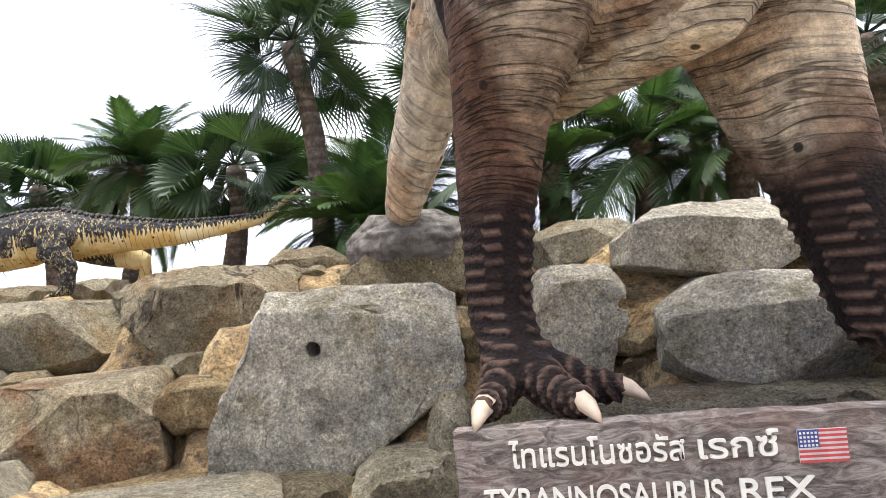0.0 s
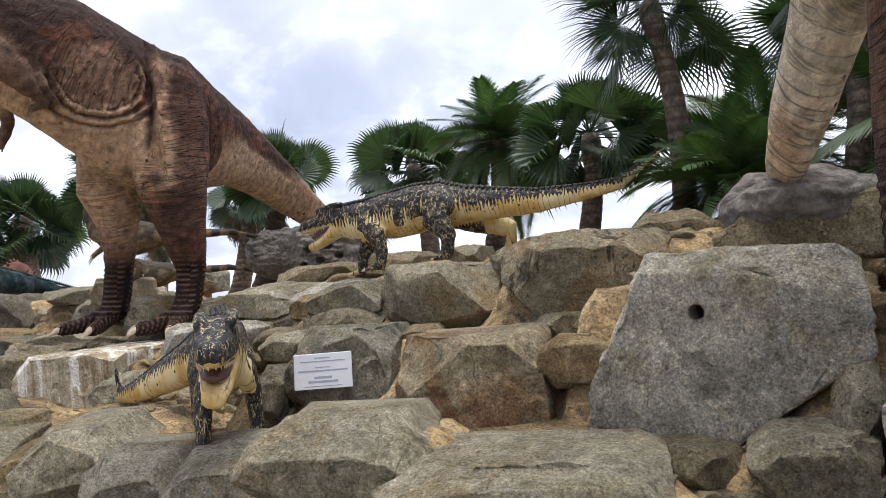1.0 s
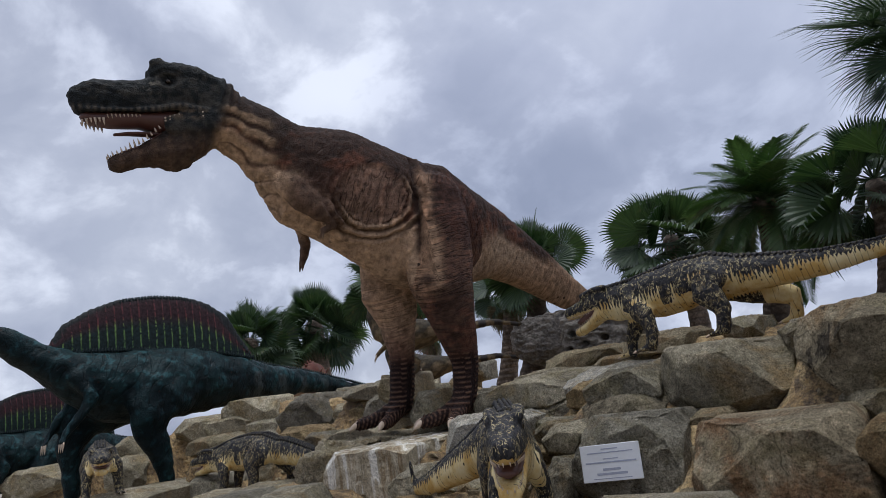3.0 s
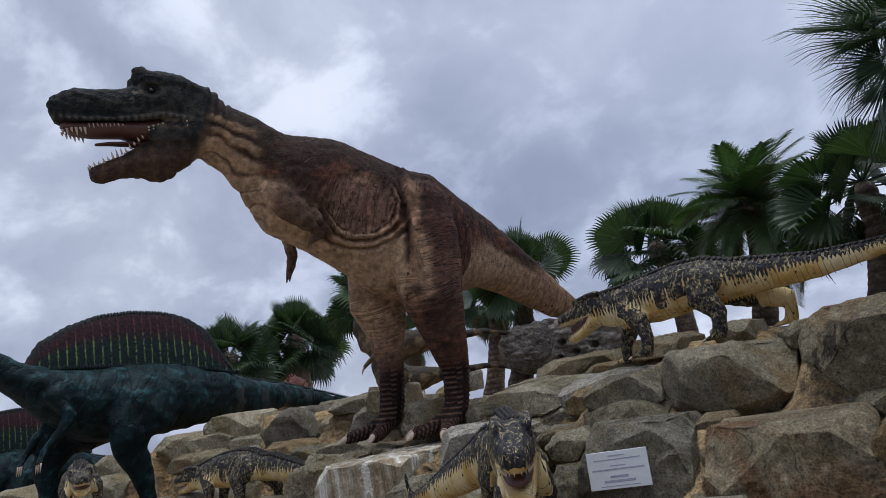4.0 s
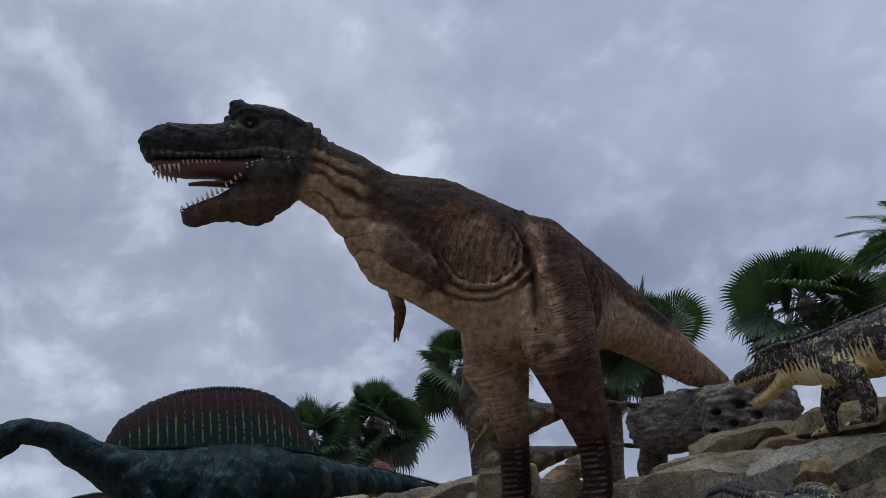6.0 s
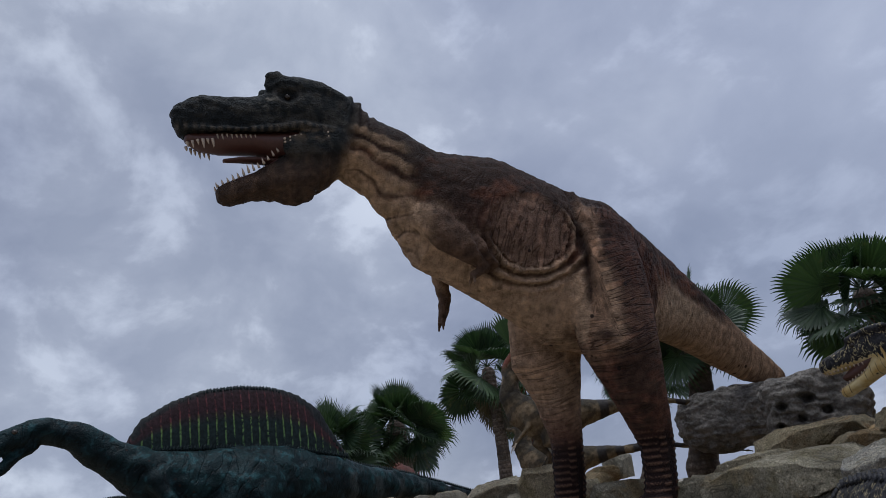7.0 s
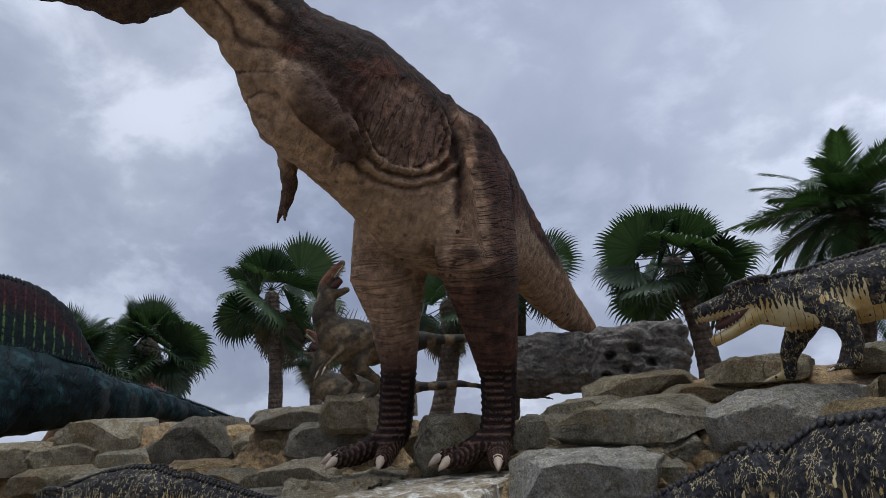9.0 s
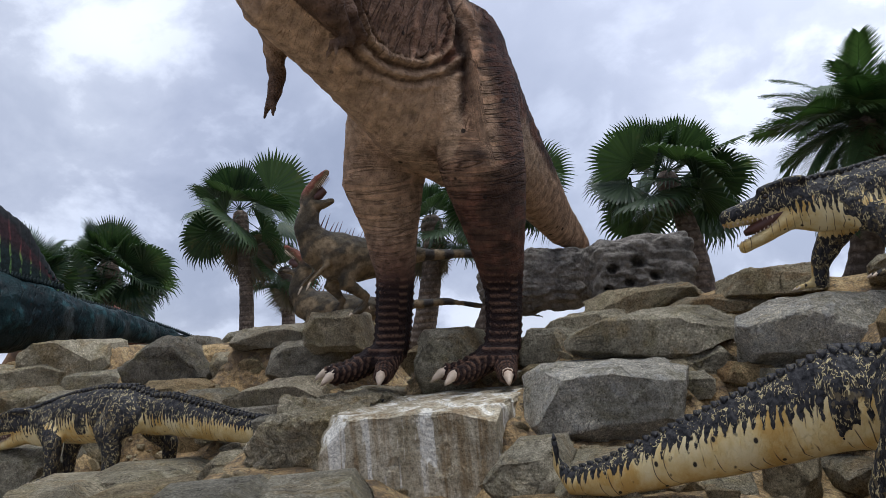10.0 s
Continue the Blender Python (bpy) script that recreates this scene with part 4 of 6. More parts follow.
        grain = leg * round_leg + (1 - leg) * (tail * slant + (1 - tail) * across)
        marks = dict(n1=n1, n2=n2, low=low, rings=plates, rad=rad, folds=folds, groove=groove, neck=neck, rolls=rolls, on_leg=on_leg, side=side, phi=phi)
        c = paint(co, no, marks)
        # pebble tops are lightened and hollows darkened in the colour too
        c[:, :3] *= TONE * (1 + 0.45 * n6 * (1 - low))[:, None]
        return lift, c, grain
    return shape


def over(c, colour, f):
    """Lays a colour over c by the share f."""
    f = np.clip(f, 0, 1)[:, None]
    return c * (1 - f) + np.array(colour) * f


def brown_paint(co, no, k):
    x, y, z = co.T
    n1, n2 = k["n1"], k["n2"]
    spine = np.interp(x, (-4.4, -3.0, -2.2, -1.5, -0.8, 0, 1, 2.2, 3.2, 5.3), (1.8, 3.0, 3.6, 4.05, 4.25, 4.45, 4.85, 5.05, 5.55, 5.6))
    deep = (spine - z) / np.interp(x, (-4.4, -2.5, -1.0, 0.5, 2.0, 3.2), (0.35, 1.3, 1.9, 2.2, 1.8, 1.1))
    down = ease(-no[:, 2], -0.1, 0.65)
    belly = np.clip(ease(deep + 0.10 * n1 + 0.05 * n2, 0.58, 0.78) + 0.35 * down, 0, 1)
    c = blend((0.155, 0.062, 0.036), (0.054, 0.029, 0.020), ease(n1 + 0.8 * no[:, 2] + 0.4 * n2, -0.35, 0.30))
    c = over(c, (0.045, 0.029, 0.021), 0.75 * ease(x, 2.0, 2.5) * ease(-deep + 0.1 * n2, -0.62, -0.40))
    c = over(c, (0.60, 0.405, 0.26), belly * 0.95)
    c = over(c, (0.56, 0.40, 0.27), 0.9 * ease(-x, 0.9, 1.5) * ease(deep + 0.06 * n1, 0.50, 0.66))
    c = over(c, blend((0.27, 0.165, 0.115), (0.17, 0.095, 0.066), ease(n2 + n1, -0.1, 0.5)), 0.9 * k["side"] * ease(1.08 - k["rad"], 0, 0.2) * (x < 2.2) * (z > 3.0))
    # crease darkening is put into the paint: fold ridges paler, creases darker
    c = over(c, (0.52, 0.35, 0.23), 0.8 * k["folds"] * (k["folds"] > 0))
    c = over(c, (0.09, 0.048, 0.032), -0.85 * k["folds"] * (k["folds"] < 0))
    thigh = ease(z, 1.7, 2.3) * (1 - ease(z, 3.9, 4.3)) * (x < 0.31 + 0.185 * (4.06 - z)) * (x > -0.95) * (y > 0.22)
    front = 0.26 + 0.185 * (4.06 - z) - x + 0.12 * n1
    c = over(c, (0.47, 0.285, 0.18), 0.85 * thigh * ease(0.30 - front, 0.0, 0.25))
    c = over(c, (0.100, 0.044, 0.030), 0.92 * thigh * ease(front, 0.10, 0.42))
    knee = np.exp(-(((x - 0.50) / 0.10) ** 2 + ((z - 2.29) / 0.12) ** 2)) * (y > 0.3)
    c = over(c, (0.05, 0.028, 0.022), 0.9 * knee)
    shin = ease(-z + 0.25 * n1, -2.45, -1.7) * (y > 0.15)
    c = over(c, blend((0.120, 0.046, 0.032), (0.055, 0.026, 0.020), ease(n1 + n2, -0.1, 0.5)), 0.92 * shin)
    limb = ease(-z, -2.75, -2.3) * (y <= 0.1)
    c = over(c, (0.50, 0.325, 0.21), 0.8 * limb)
    far = ease(-z + 0.25 * n1, -1.80, -1.15) * (y <= 0.1)
    c = over(c, (0.15, 0.065, 0.045), 0.85 * far)
    # the paint also darkens the thigh groove and the gaps between neck rolls
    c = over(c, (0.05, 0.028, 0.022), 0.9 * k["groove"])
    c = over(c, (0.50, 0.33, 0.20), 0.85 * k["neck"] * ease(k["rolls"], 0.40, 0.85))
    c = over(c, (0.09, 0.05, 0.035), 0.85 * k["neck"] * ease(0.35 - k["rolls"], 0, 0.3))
    arm = (np.abs(y) > 0.34) * ease(x, 1.55, 1.72) * (1 - ease(x, 2.35, 2.6)) * ease(z, 3.0, 3.2) * (1 - ease(z, 3.95, 4.2)) * (y > 0)
    arm = np.maximum(arm, ease(3.55 - z, 0.0, 0.5) * (y < -0.33) * (x > 1.5))
    c = over(c, (0.085, 0.046, 0.034), 0.85 * arm)
    head = ease(x + 0.35 * (z - 5.0), 3.15, 3.40)
    n4 = fbm(co, 13.0, 3, 60.0)
    hc = blend((0.022, 0.025, 0.026), (0.068, 0.064, 0.056), ease(n1 + 1.0 * n2 + 1.2 * n4, -0.1, 1.0))
    hc = over(hc, (0.115, 0.068, 0.045), 0.7 * ease(4.85 - z, 0, 0.4))
    lip = np.exp(-((z - np.interp(x, (3.5, 3.84, 4.33, 4.79, 5.2), (5.03, 5.09, 5.03, 5.03, 5.10))) / 0.04) ** 2) * (x > 3.55)
    hc = over(hc, (0.20, 0.16, 0.12), 0.6 * lip * ease(np.sin(x * 70), -0.2, 0.4))
    cheek = np.exp(-(((x - 3.80) / 0.26) ** 2 + ((z - 4.97) / 0.07) ** 2))
    hc = over(hc, (0.34, 0.30, 0.24), 0.8 * np.exp(-(np.hypot(x - 4.22, z - 5.37) / 0.09) ** 2) * ease(n4, -0.1, 0.25))
    hc = over(hc, (0.24, 0.17, 0.11), 0.8 * cheek * ease(n4 + n2, 0.0, 0.3))
    rim = np.hypot(x - 4.00, (z - 5.46) * 1.25)
    hc = over(hc, (0.10, 0.09, 0.075), 0.6 * np.exp(-((rim - 0.15) / 0.03) ** 2))
    hc = over(hc, (0.012, 0.012, 0.012), 0.8 * np.exp(-(rim / 0.09) ** 2))
    hc = over(hc, (0.17, 0.105, 0.07), 0.6 * ease(4.80 - z, 0, 0.3) * ease(n4 + np.sin(x * 30) * 0.5, -0.1, 0.5))
    c = c * (1 - head[:, None]) + hc * head[:, None]
    foot = blend((0.024, 0.013, 0.012), (0.23, 0.13, 0.085), ease(k["rings"], 0.60, 0.98))
    c = c * (1 - k["low"][:, None]) + foot * k["low"][:, None]
    much = np.clip(0.40 * ease(1.25 - k["rad"], 0, 0.2) * k["side"] + 0.22 + 0.38 * thigh + 0.22 * k["on_leg"] - 0.05 * belly * (1 - k["on_leg"]), 0, 1) * (1 - 0.3 * head) * (1 - k["low"])
    return np.concatenate([c, much[:, None]], 1)


def banded_paint(co, no, k):
    x, y, z = co.T
    n1, n2 = k["n1"], k["n2"]
    c = blend((0.68, 0.575, 0.43), (0.58, 0.41, 0.26), ease(n1 + 0.4 * n2, 0.0, 0.6))
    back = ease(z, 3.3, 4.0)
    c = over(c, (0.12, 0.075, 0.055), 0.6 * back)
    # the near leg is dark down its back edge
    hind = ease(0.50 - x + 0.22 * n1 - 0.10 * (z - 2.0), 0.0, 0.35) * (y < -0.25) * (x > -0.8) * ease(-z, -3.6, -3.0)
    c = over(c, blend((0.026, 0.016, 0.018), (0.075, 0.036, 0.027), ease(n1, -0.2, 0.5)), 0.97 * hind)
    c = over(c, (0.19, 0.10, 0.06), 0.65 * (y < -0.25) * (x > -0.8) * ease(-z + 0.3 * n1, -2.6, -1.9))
    c = over(c, (0.38, 0.255, 0.165), 0.85 * (y >= 0.1) * (x > -0.6) * ease(n1 - 0.3 * (z - 2.0), -0.4, 0.3))
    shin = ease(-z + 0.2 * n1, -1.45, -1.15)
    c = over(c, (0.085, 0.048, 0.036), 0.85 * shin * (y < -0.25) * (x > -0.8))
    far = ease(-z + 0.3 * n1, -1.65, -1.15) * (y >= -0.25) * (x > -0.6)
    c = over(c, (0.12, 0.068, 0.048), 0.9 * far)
    swirl = np.sqrt((x - 0.42) ** 2 + (z - 2.25) ** 2)
    c = over(c, (0.07, 0.04, 0.03), 0.8 * ease(np.cos(swirl * 34 + n1), 0.2, 0.9) * ease(0.42 - swirl, 0, 0.2) * (y < -0.4))
    foot = blend((0.022, 0.015, 0.014), (0.22, 0.14, 0.105), ease(k["rings"], 0.60, 0.98))
    c = c * (1 - k["low"][:, None]) + foot * k["low"][:, None]
    much = (0.68 - 0.25 * ease(-x, 0.9, 1.3)) * (1 - k["low"])
    return np.concatenate([c, much[:, None]], 1)


def toes(bm, claws, ax, ay, az, ground, turn, spread=(-34, 0, 34), length=0.62, size=1.0):
    """Three toes with claws and the small hind claw, from an ankle."""
    for a, k in zip(spread, (0.85, 1.0, 0.88)):
        r = radians(turn + a)
        dx, dy = math.cos(r), math.sin(r)
        ln = length * k
        loft(bm, [(ax - 0.05 * dx, ay + 0.02 * dy, az, 0.16 * size, 0.15 * size), (ax + 0.35 * ln * dx, ay + 0.35 * ln * dy, ground + 0.21 * size, 0.125 * size, 0.13 * size),
                  (ax + 0.72 * ln * dx, ay + 0.72 * ln * dy, ground + 0.115 * size, 0.105 * size, 0.105 * size), (ax + ln * dx, ay + ln * dy, ground + 0.10 * size, 0.085 * size, 0.09 * size)], 10)
        b = Vector((ax + ln * 0.98 * dx, ay + ln * 0.98 * dy, ground + 0.12 * size))
        cone(claws, b, b + Vector((0.20 * dx, 0.20 * dy, -0.10)) * size, 0.062 * size, 8, 0.35)
    r = radians(turn + 180)
    dx, dy = math.cos(r), math.sin(r)
    b = Vector((ax + 0.16 * dx, ay + 0.16 * dy, ground + 0.40 * size))
    loft(bm, [(ax, ay, az, 0.12 * size, 0.12 * size), (*(b + Vector((0, 0, 0.02))), 0.07 * size, 0.08 * size)], 8)
    cone(claws, b, b + Vector((0.06 * dx, 0.06 * dy, -0.16)) * size, 0.045 * size, 6)


STOUT = [(-0.75, 0.0, 3.14, 0.52, 0.85), (-0.2, 0, 3.30, 0.61, 0.97), (0.4, 0, 3.48, 0.69, 1.04), (1.0, 0, 3.70, 0.74, 1.04), (1.6, 0, 3.95, 0.70, 0.98), (2.1, 0, 4.18, 0.62, 0.84),
         (2.45, 0, 4.48, 0.50, 0.66), (2.75, 0, 4.76, 0.42, 0.52), (3.1, 0, 4.98, 0.39, 0.46), (3.5, 0, 5.15, 0.38, 0.43)]
LEAN = [(-0.75, -0.06, 3.09, 0.40, 0.90), (-0.2, 0, 3.21, 0.48, 1.13), (0.4, 0, 3.37, 0.54, 1.10), (1.0, 0, 3.72, 0.60, 0.995), (1.6, 0, 4.02, 0.58, 0.935), (2.1, 0, 4.18, 0.48, 0.86),
        (2.45, 0, 4.51, 0.37, 0.59), (2.75, 0, 4.77, 0.35, 0.51), (3.1, 0, 4.965, 0.36, 0.465), (3.5, 0, 5.17, 0.36, 0.43)]


def tyrannosaur(name, m, legs, tail, torso, paint, label, voxel, more=()):
    bm = bmesh.new()
    claws, mouth, eyes = bmesh.new(), bmesh.new(), bmesh.new()
    # torso, neck and tail, chest
    loft(bm, tail + torso, 22)
    loft(bm, [(1.85, 0, 3.72, 0.43, 0.38), (2.16, 0, 3.80, 0.36, 0.31), (2.26, 0, 4.08, 0.32, 0.28)], 14)
    # skull: cranium and snout, then brows, lips and cheeks on both sides
    loft(bm, [(3.3, 0, 5.24, 0.36, 0.41), (3.65, 0, 5.35, 0.38, 0.36), (4.05, 0, 5.30, 0.35, 0.31), (4.40, 0, 5.26, 0.285, 0.265), (4.72, 0, 5.255, 0.26, 0.265), (4.95, 0, 5.26, 0.245, 0.27), (5.10, 0, 5.22, 0.19, 0.23)], 16, power=2.4)
    for sgn in (-1, 1):
        loft(bm, [(3.32, sgn * 0.26, 5.46, 0.10, 0.11), (3.60, sgn * 0.27, 5.58, 0.10, 0.14), (3.86, sgn * 0.25, 5.63, 0.10, 0.13), (4.05, sgn * 0.22, 5.66, 0.09, 0.14), (4.16, sgn * 0.20, 5.62, 0.075, 0.12)], 8)
        for kx, kz, kr in ((4.16, 5.75, 0.07), (4.09, 5.78, 0.06), (3.97, 5.73, 0.055), (3.88, 5.75, 0.05), (3.78, 5.73, 0.055), (3.68, 5.72, 0.05), (3.58, 5.69, 0.05), (3.48, 5.64, 0.05), (3.38, 5.58, 0.05)):
            bmesh.ops.create_uvsphere(bm, u_segments=8, v_segments=6, radius=kr, matrix=Matrix.Translation((kx, sgn * 0.22, kz)))
        loft(bm, [(3.50, sgn * 0.355, 5.03, 0.05, 0.05), (3.84, sgn * 0.355, 5.09, 0.045, 0.045), (4.33, sgn * 0.29, 5.035, 0.04, 0.04), (4.79, sgn * 0.25, 5.03, 0.038, 0.04), (5.03, sgn * 0.20, 5.05, 0.038, 0.04), (5.19, sgn * 0.09, 5.09, 0.04, 0.04)], 8)
        loft(bm, [(3.4, sgn * 0.33, 4.90, 0.08, 0.20), (3.75, sgn * 0.33, 4.86, 0.07, 0.20), (4.05, sgn * 0.28, 4.83, 0.05, 0.12)], 8)
        bmesh.ops.create_uvsphere(eyes, u_segments=10, v_segments=8, radius=0.036, matrix=Matrix.Translation((4.00, sgn * 0.295, 5.46)))
        # warty gum line at the back of the jaws
        for k in range(9):
            f = k / 8
            for row in (0.0, 0.06):
                bmesh.ops.create_icosphere(claws, subdivisions=1, radius=0.017, matrix=Matrix.Translation((3.58 + 0.50 * f, sgn * (0.385 - 0.07 * f), 5.0 - 0.08 * f * f - row * (1 - 0.3 * f))))
    # lower jaw: deep at the hinge, thin behind the chin
    loft(bm, [(3.40, 0, 4.90, 0.34, 0.26), (3.68, 0, 4.70, 0.34, 0.29), (3.95, 0, 4.56, 0.30, 0.285), (4.20, 0, 4.49, 0.25, 0.205), (4.42, 0, 4.43, 0.215, 0.135), (4.60, 0, 4.365, 0.185, 0.13), (4.72, 0, 4.335, 0.165, 0.125)], 14, power=2.4)
    loft(bm, [(3.82, 0, 4.40, 0.19, 0.13), (3.96, 0, 4.34, 0.17, 0.12), (4.12, 0, 4.36, 0.15, 0.09)], 10)
    # mouth lining with the upper gum, the floor of the mouth, the tongue
    loft(mouth, [(3.5, 0, 4.96, 0.28, 0.14), (3.85, 0, 4.94, 0.29, 0.22), (4.15, 0, 4.95, 0.26, 0.17), (4.40, 0, 4.965, 0.235, 0.115), (4.75, 0, 4.955, 0.205, 0.115), (4.98, 0, 4.965, 0.155, 0.10), (5.08, 0, 5.0, 0.10, 0.07)], 14)
    loft(mouth, [(4.0, 0, 4.74, 0.10, 0.04), (4.3, 0, 4.765, 0.095, 0.035), (4.55, 0, 4.765, 0.075, 0.026), (4.72, 0, 4.75, 0.045, 0.018)], 10)
    loft(mouth, [(3.85, 0, 4.78, 0.24, 0.09), (4.1, 0, 4.70, 0.2, 0.08), (4.4, 0, 4.55, 0.15, 0.04), (4.65, 0, 4.47, 0.10, 0.03)], 8)
    rng = random.Random(3)
    for sgn in (-1, 1):
        for k in range(15):
            f = k / 14
            px = 4.40 + 0.72 * f
            py = sgn * np.interp(px, (4.3, 4.75, 5.0, 5.13), (0.245, 0.215, 0.165, 0.06))
            big = (0.04, 0.045, 0.04, 0.05, 0.045, 0.055, 0.05, 0.065, 0.06, 0.12, 0.08, 0.11, 0.07, 0.09, 0.06)[k]
            top = 4.985 - 0.05 * (k > 8)
            cone(claws, (px, py, top), (px - 0.012, py * 0.98, top - big * rng.uniform(0.85, 1.1)), 0.012 + 0.008 * (k > 8), 5, 0.0)
        for k in range(13):
            f = k / 12
            px = 4.15 + 0.67 * f
            py = sgn * np.interp(px, (4.1, 4.4, 4.7, 4.84), (0.265, 0.20, 0.14, 0.05))
            pz = np.interp(px, (4.15, 4.36, 4.65, 4.83), (4.80, 4.62, 4.475, 4.42))
            cone(claws, (px, py, pz - 0.02), (px + 0.02, py * 0.97, pz + (0.03, 0.05, 0.04, 0.06, 0.05, 0.07, 0.09, 0.08, 0.05, 0.06, 0.04, 0.05, 0.04)[k]), 0.017, 5)
    # small arms: the far one hangs, the near one is folded against the ribs
    loft(bm, [(2.1, -0.36, 3.75, 0.16, 0.2), (2.0, -0.45, 3.42, 0.10, 0.115), (1.96, -0.45, 3.10, 0.075, 0.085), (2.03, -0.44, 2.90, 0.055, 0.06), (2.05, -0.44, 2.84, 0.065, 0.05)], 10)
    loft(bm, [(2.42, 0.30, 3.98, 0.20, 0.24), (2.20, 0.41, 3.70, 0.17, 0.23), (1.95, 0.47, 3.48, 0.13, 0.17), (1.74, 0.48, 3.36, 0.09, 0.10)], 12)
    loft(bm, [(1.74, 0.48, 3.36, 0.07, 0.08), (1.86, 0.47, 3.26, 0.055, 0.06), (1.98, 0.46, 3.20, 0.05, 0.05)], 8)
    for hx, hy, hz in ((2.05, -0.44, 2.84), (1.99, 0.46, 3.19)):
        for a in (-0.045, 0.045):
            loft(bm, [(hx, hy + a, hz, 0.03, 0.03), (hx + 0.03, hy + a * 1.5, hz - 0.10, 0.026, 0.026)], 6)
            cone(bm, (hx + 0.03, hy + a * 1.5, hz - 0.09), (hx + 0.05, hy + a * 1.6, hz - 0.20), 0.026, 6)
    for rows in more:
        loft(bm, rows, 16)
    for rows, ankle in legs:
        loft(bm, rows, 18)
        toes(bm, claws, *ankle)
    return statue(name, bm, voxel, rex_shape(paint, legs), [(claws, 1, (0.6, 0.5, 0.4)), (mouth, 2, (0.2, 0.05, 0.04)), (eyes, 3, (0, 0, 0))], (REX_SKIN, IVORY, MOUTH, EYE), m, label)


GREAT_TAIL = [(-4.4, -1.05, 1.59, 0.09, 0.15), (-3.7, -1.02, 1.92, 0.20, 0.35), (-3.05, -0.92, 2.30, 0.31, 0.445), (-2.3, -0.71, 2.69, 0.35, 0.54), (-1.6, -0.44, 2.98, 0.34, 0.67)]
GREAT_LEGS = [
    ([(0.33, -0.38, 3.35, 0.37, 0.62), (0.45, -0.47, 2.75, 0.39, 0.58), (0.53, -0.54, 2.15, 0.38, 0.51), (0.45, -0.53, 1.7, 0.32, 0.32), (0.47, -0.46, 1.15, 0.235, 0.22), (0.55, -0.43, 0.6, 0.195, 0.21), (0.62, -0.40, 0.36, 0.19, 0.2)],
     (0.62, -0.40, 0.38, 0.05, 0, (-30, -1, 38), 0.78)),
    ([(-0.08, 0.25, 3.82, 0.34, 0.535), (0.02, 0.37, 3.3, 0.40, 0.645), (0.06, 0.45, 2.75, 0.415, 0.63), (0.12, 0.60, 2.15, 0.38, 0.52), (0.0, 0.62, 1.55, 0.29, 0.355), (-0.12, 0.59, 0.95, 0.2, 0.24), (-0.04, 0.64, 0.55, 0.19, 0.21), (0.05, 0.68, 0.36, 0.19, 0.2)],
     (0.05, 0.68, 0.38, 0.05, 0, (-22, 2, 42), 0.76)),
]
# the great statue leans a little with its plinth
SET = Matrix(((0.9964, 0.0019, 0.0846, 0), (0.0019, 0.999, -0.0448, 0), (-0.0846, 0.0448, 0.9954, 0), (0, 0, 0, 1)))
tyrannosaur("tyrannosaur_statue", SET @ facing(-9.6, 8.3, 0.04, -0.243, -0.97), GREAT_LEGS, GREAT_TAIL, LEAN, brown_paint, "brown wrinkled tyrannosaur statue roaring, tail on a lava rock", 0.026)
NEAR_TAIL = [(-2.09, 0.10, 1.35, 0.13, 0.17), (-1.89, 0.14, 1.75, 0.22, 0.21), (-1.58, 0.19, 2.3, 0.26, 0.27), (-1.17, 0.20, 2.85, 0.34, 0.42)]
NEAR_LEGS = [
    ([(-0.03, -0.29, 3.75, 0.38, 0.6), (0.12, -0.42, 3.2, 0.40, 0.64), (0.28, -0.51, 2.65, 0.39, 0.57), (0.22, -0.55, 2.1, 0.35, 0.46), (-0.02, -0.53, 1.6, 0.24, 0.31), (-0.17, -0.53, 1.0, 0.185, 0.25), (-0.17, -0.56, 0.55, 0.17, 0.21), (-0.06, -0.60, 0.36, 0.17, 0.19)],
     (-0.02, -0.62, 0.36, 0.03, -8, (-50, -5, 36), 0.60, 0.95)),
    ([(0.29, 0.45, 3.35, 0.38, 0.69), (0.60, 0.59, 2.6, 0.38, 0.59), (0.88, 0.65, 1.95, 0.28, 0.49), (1.00, 0.66, 1.4, 0.20, 0.38), (1.16, 0.64, 0.95, 0.165, 0.28), (1.25, 0.64, 0.55, 0.165, 0.24), (1.31, 0.64, 0.36, 0.175, 0.22)],
     (1.34, 0.65, 0.38, 0.03, -2)),
]
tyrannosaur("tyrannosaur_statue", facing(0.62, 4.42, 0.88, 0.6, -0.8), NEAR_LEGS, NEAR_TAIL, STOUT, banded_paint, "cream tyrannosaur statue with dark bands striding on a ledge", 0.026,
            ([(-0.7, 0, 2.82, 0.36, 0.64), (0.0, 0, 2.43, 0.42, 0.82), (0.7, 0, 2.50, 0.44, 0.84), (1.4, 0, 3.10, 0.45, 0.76)],))


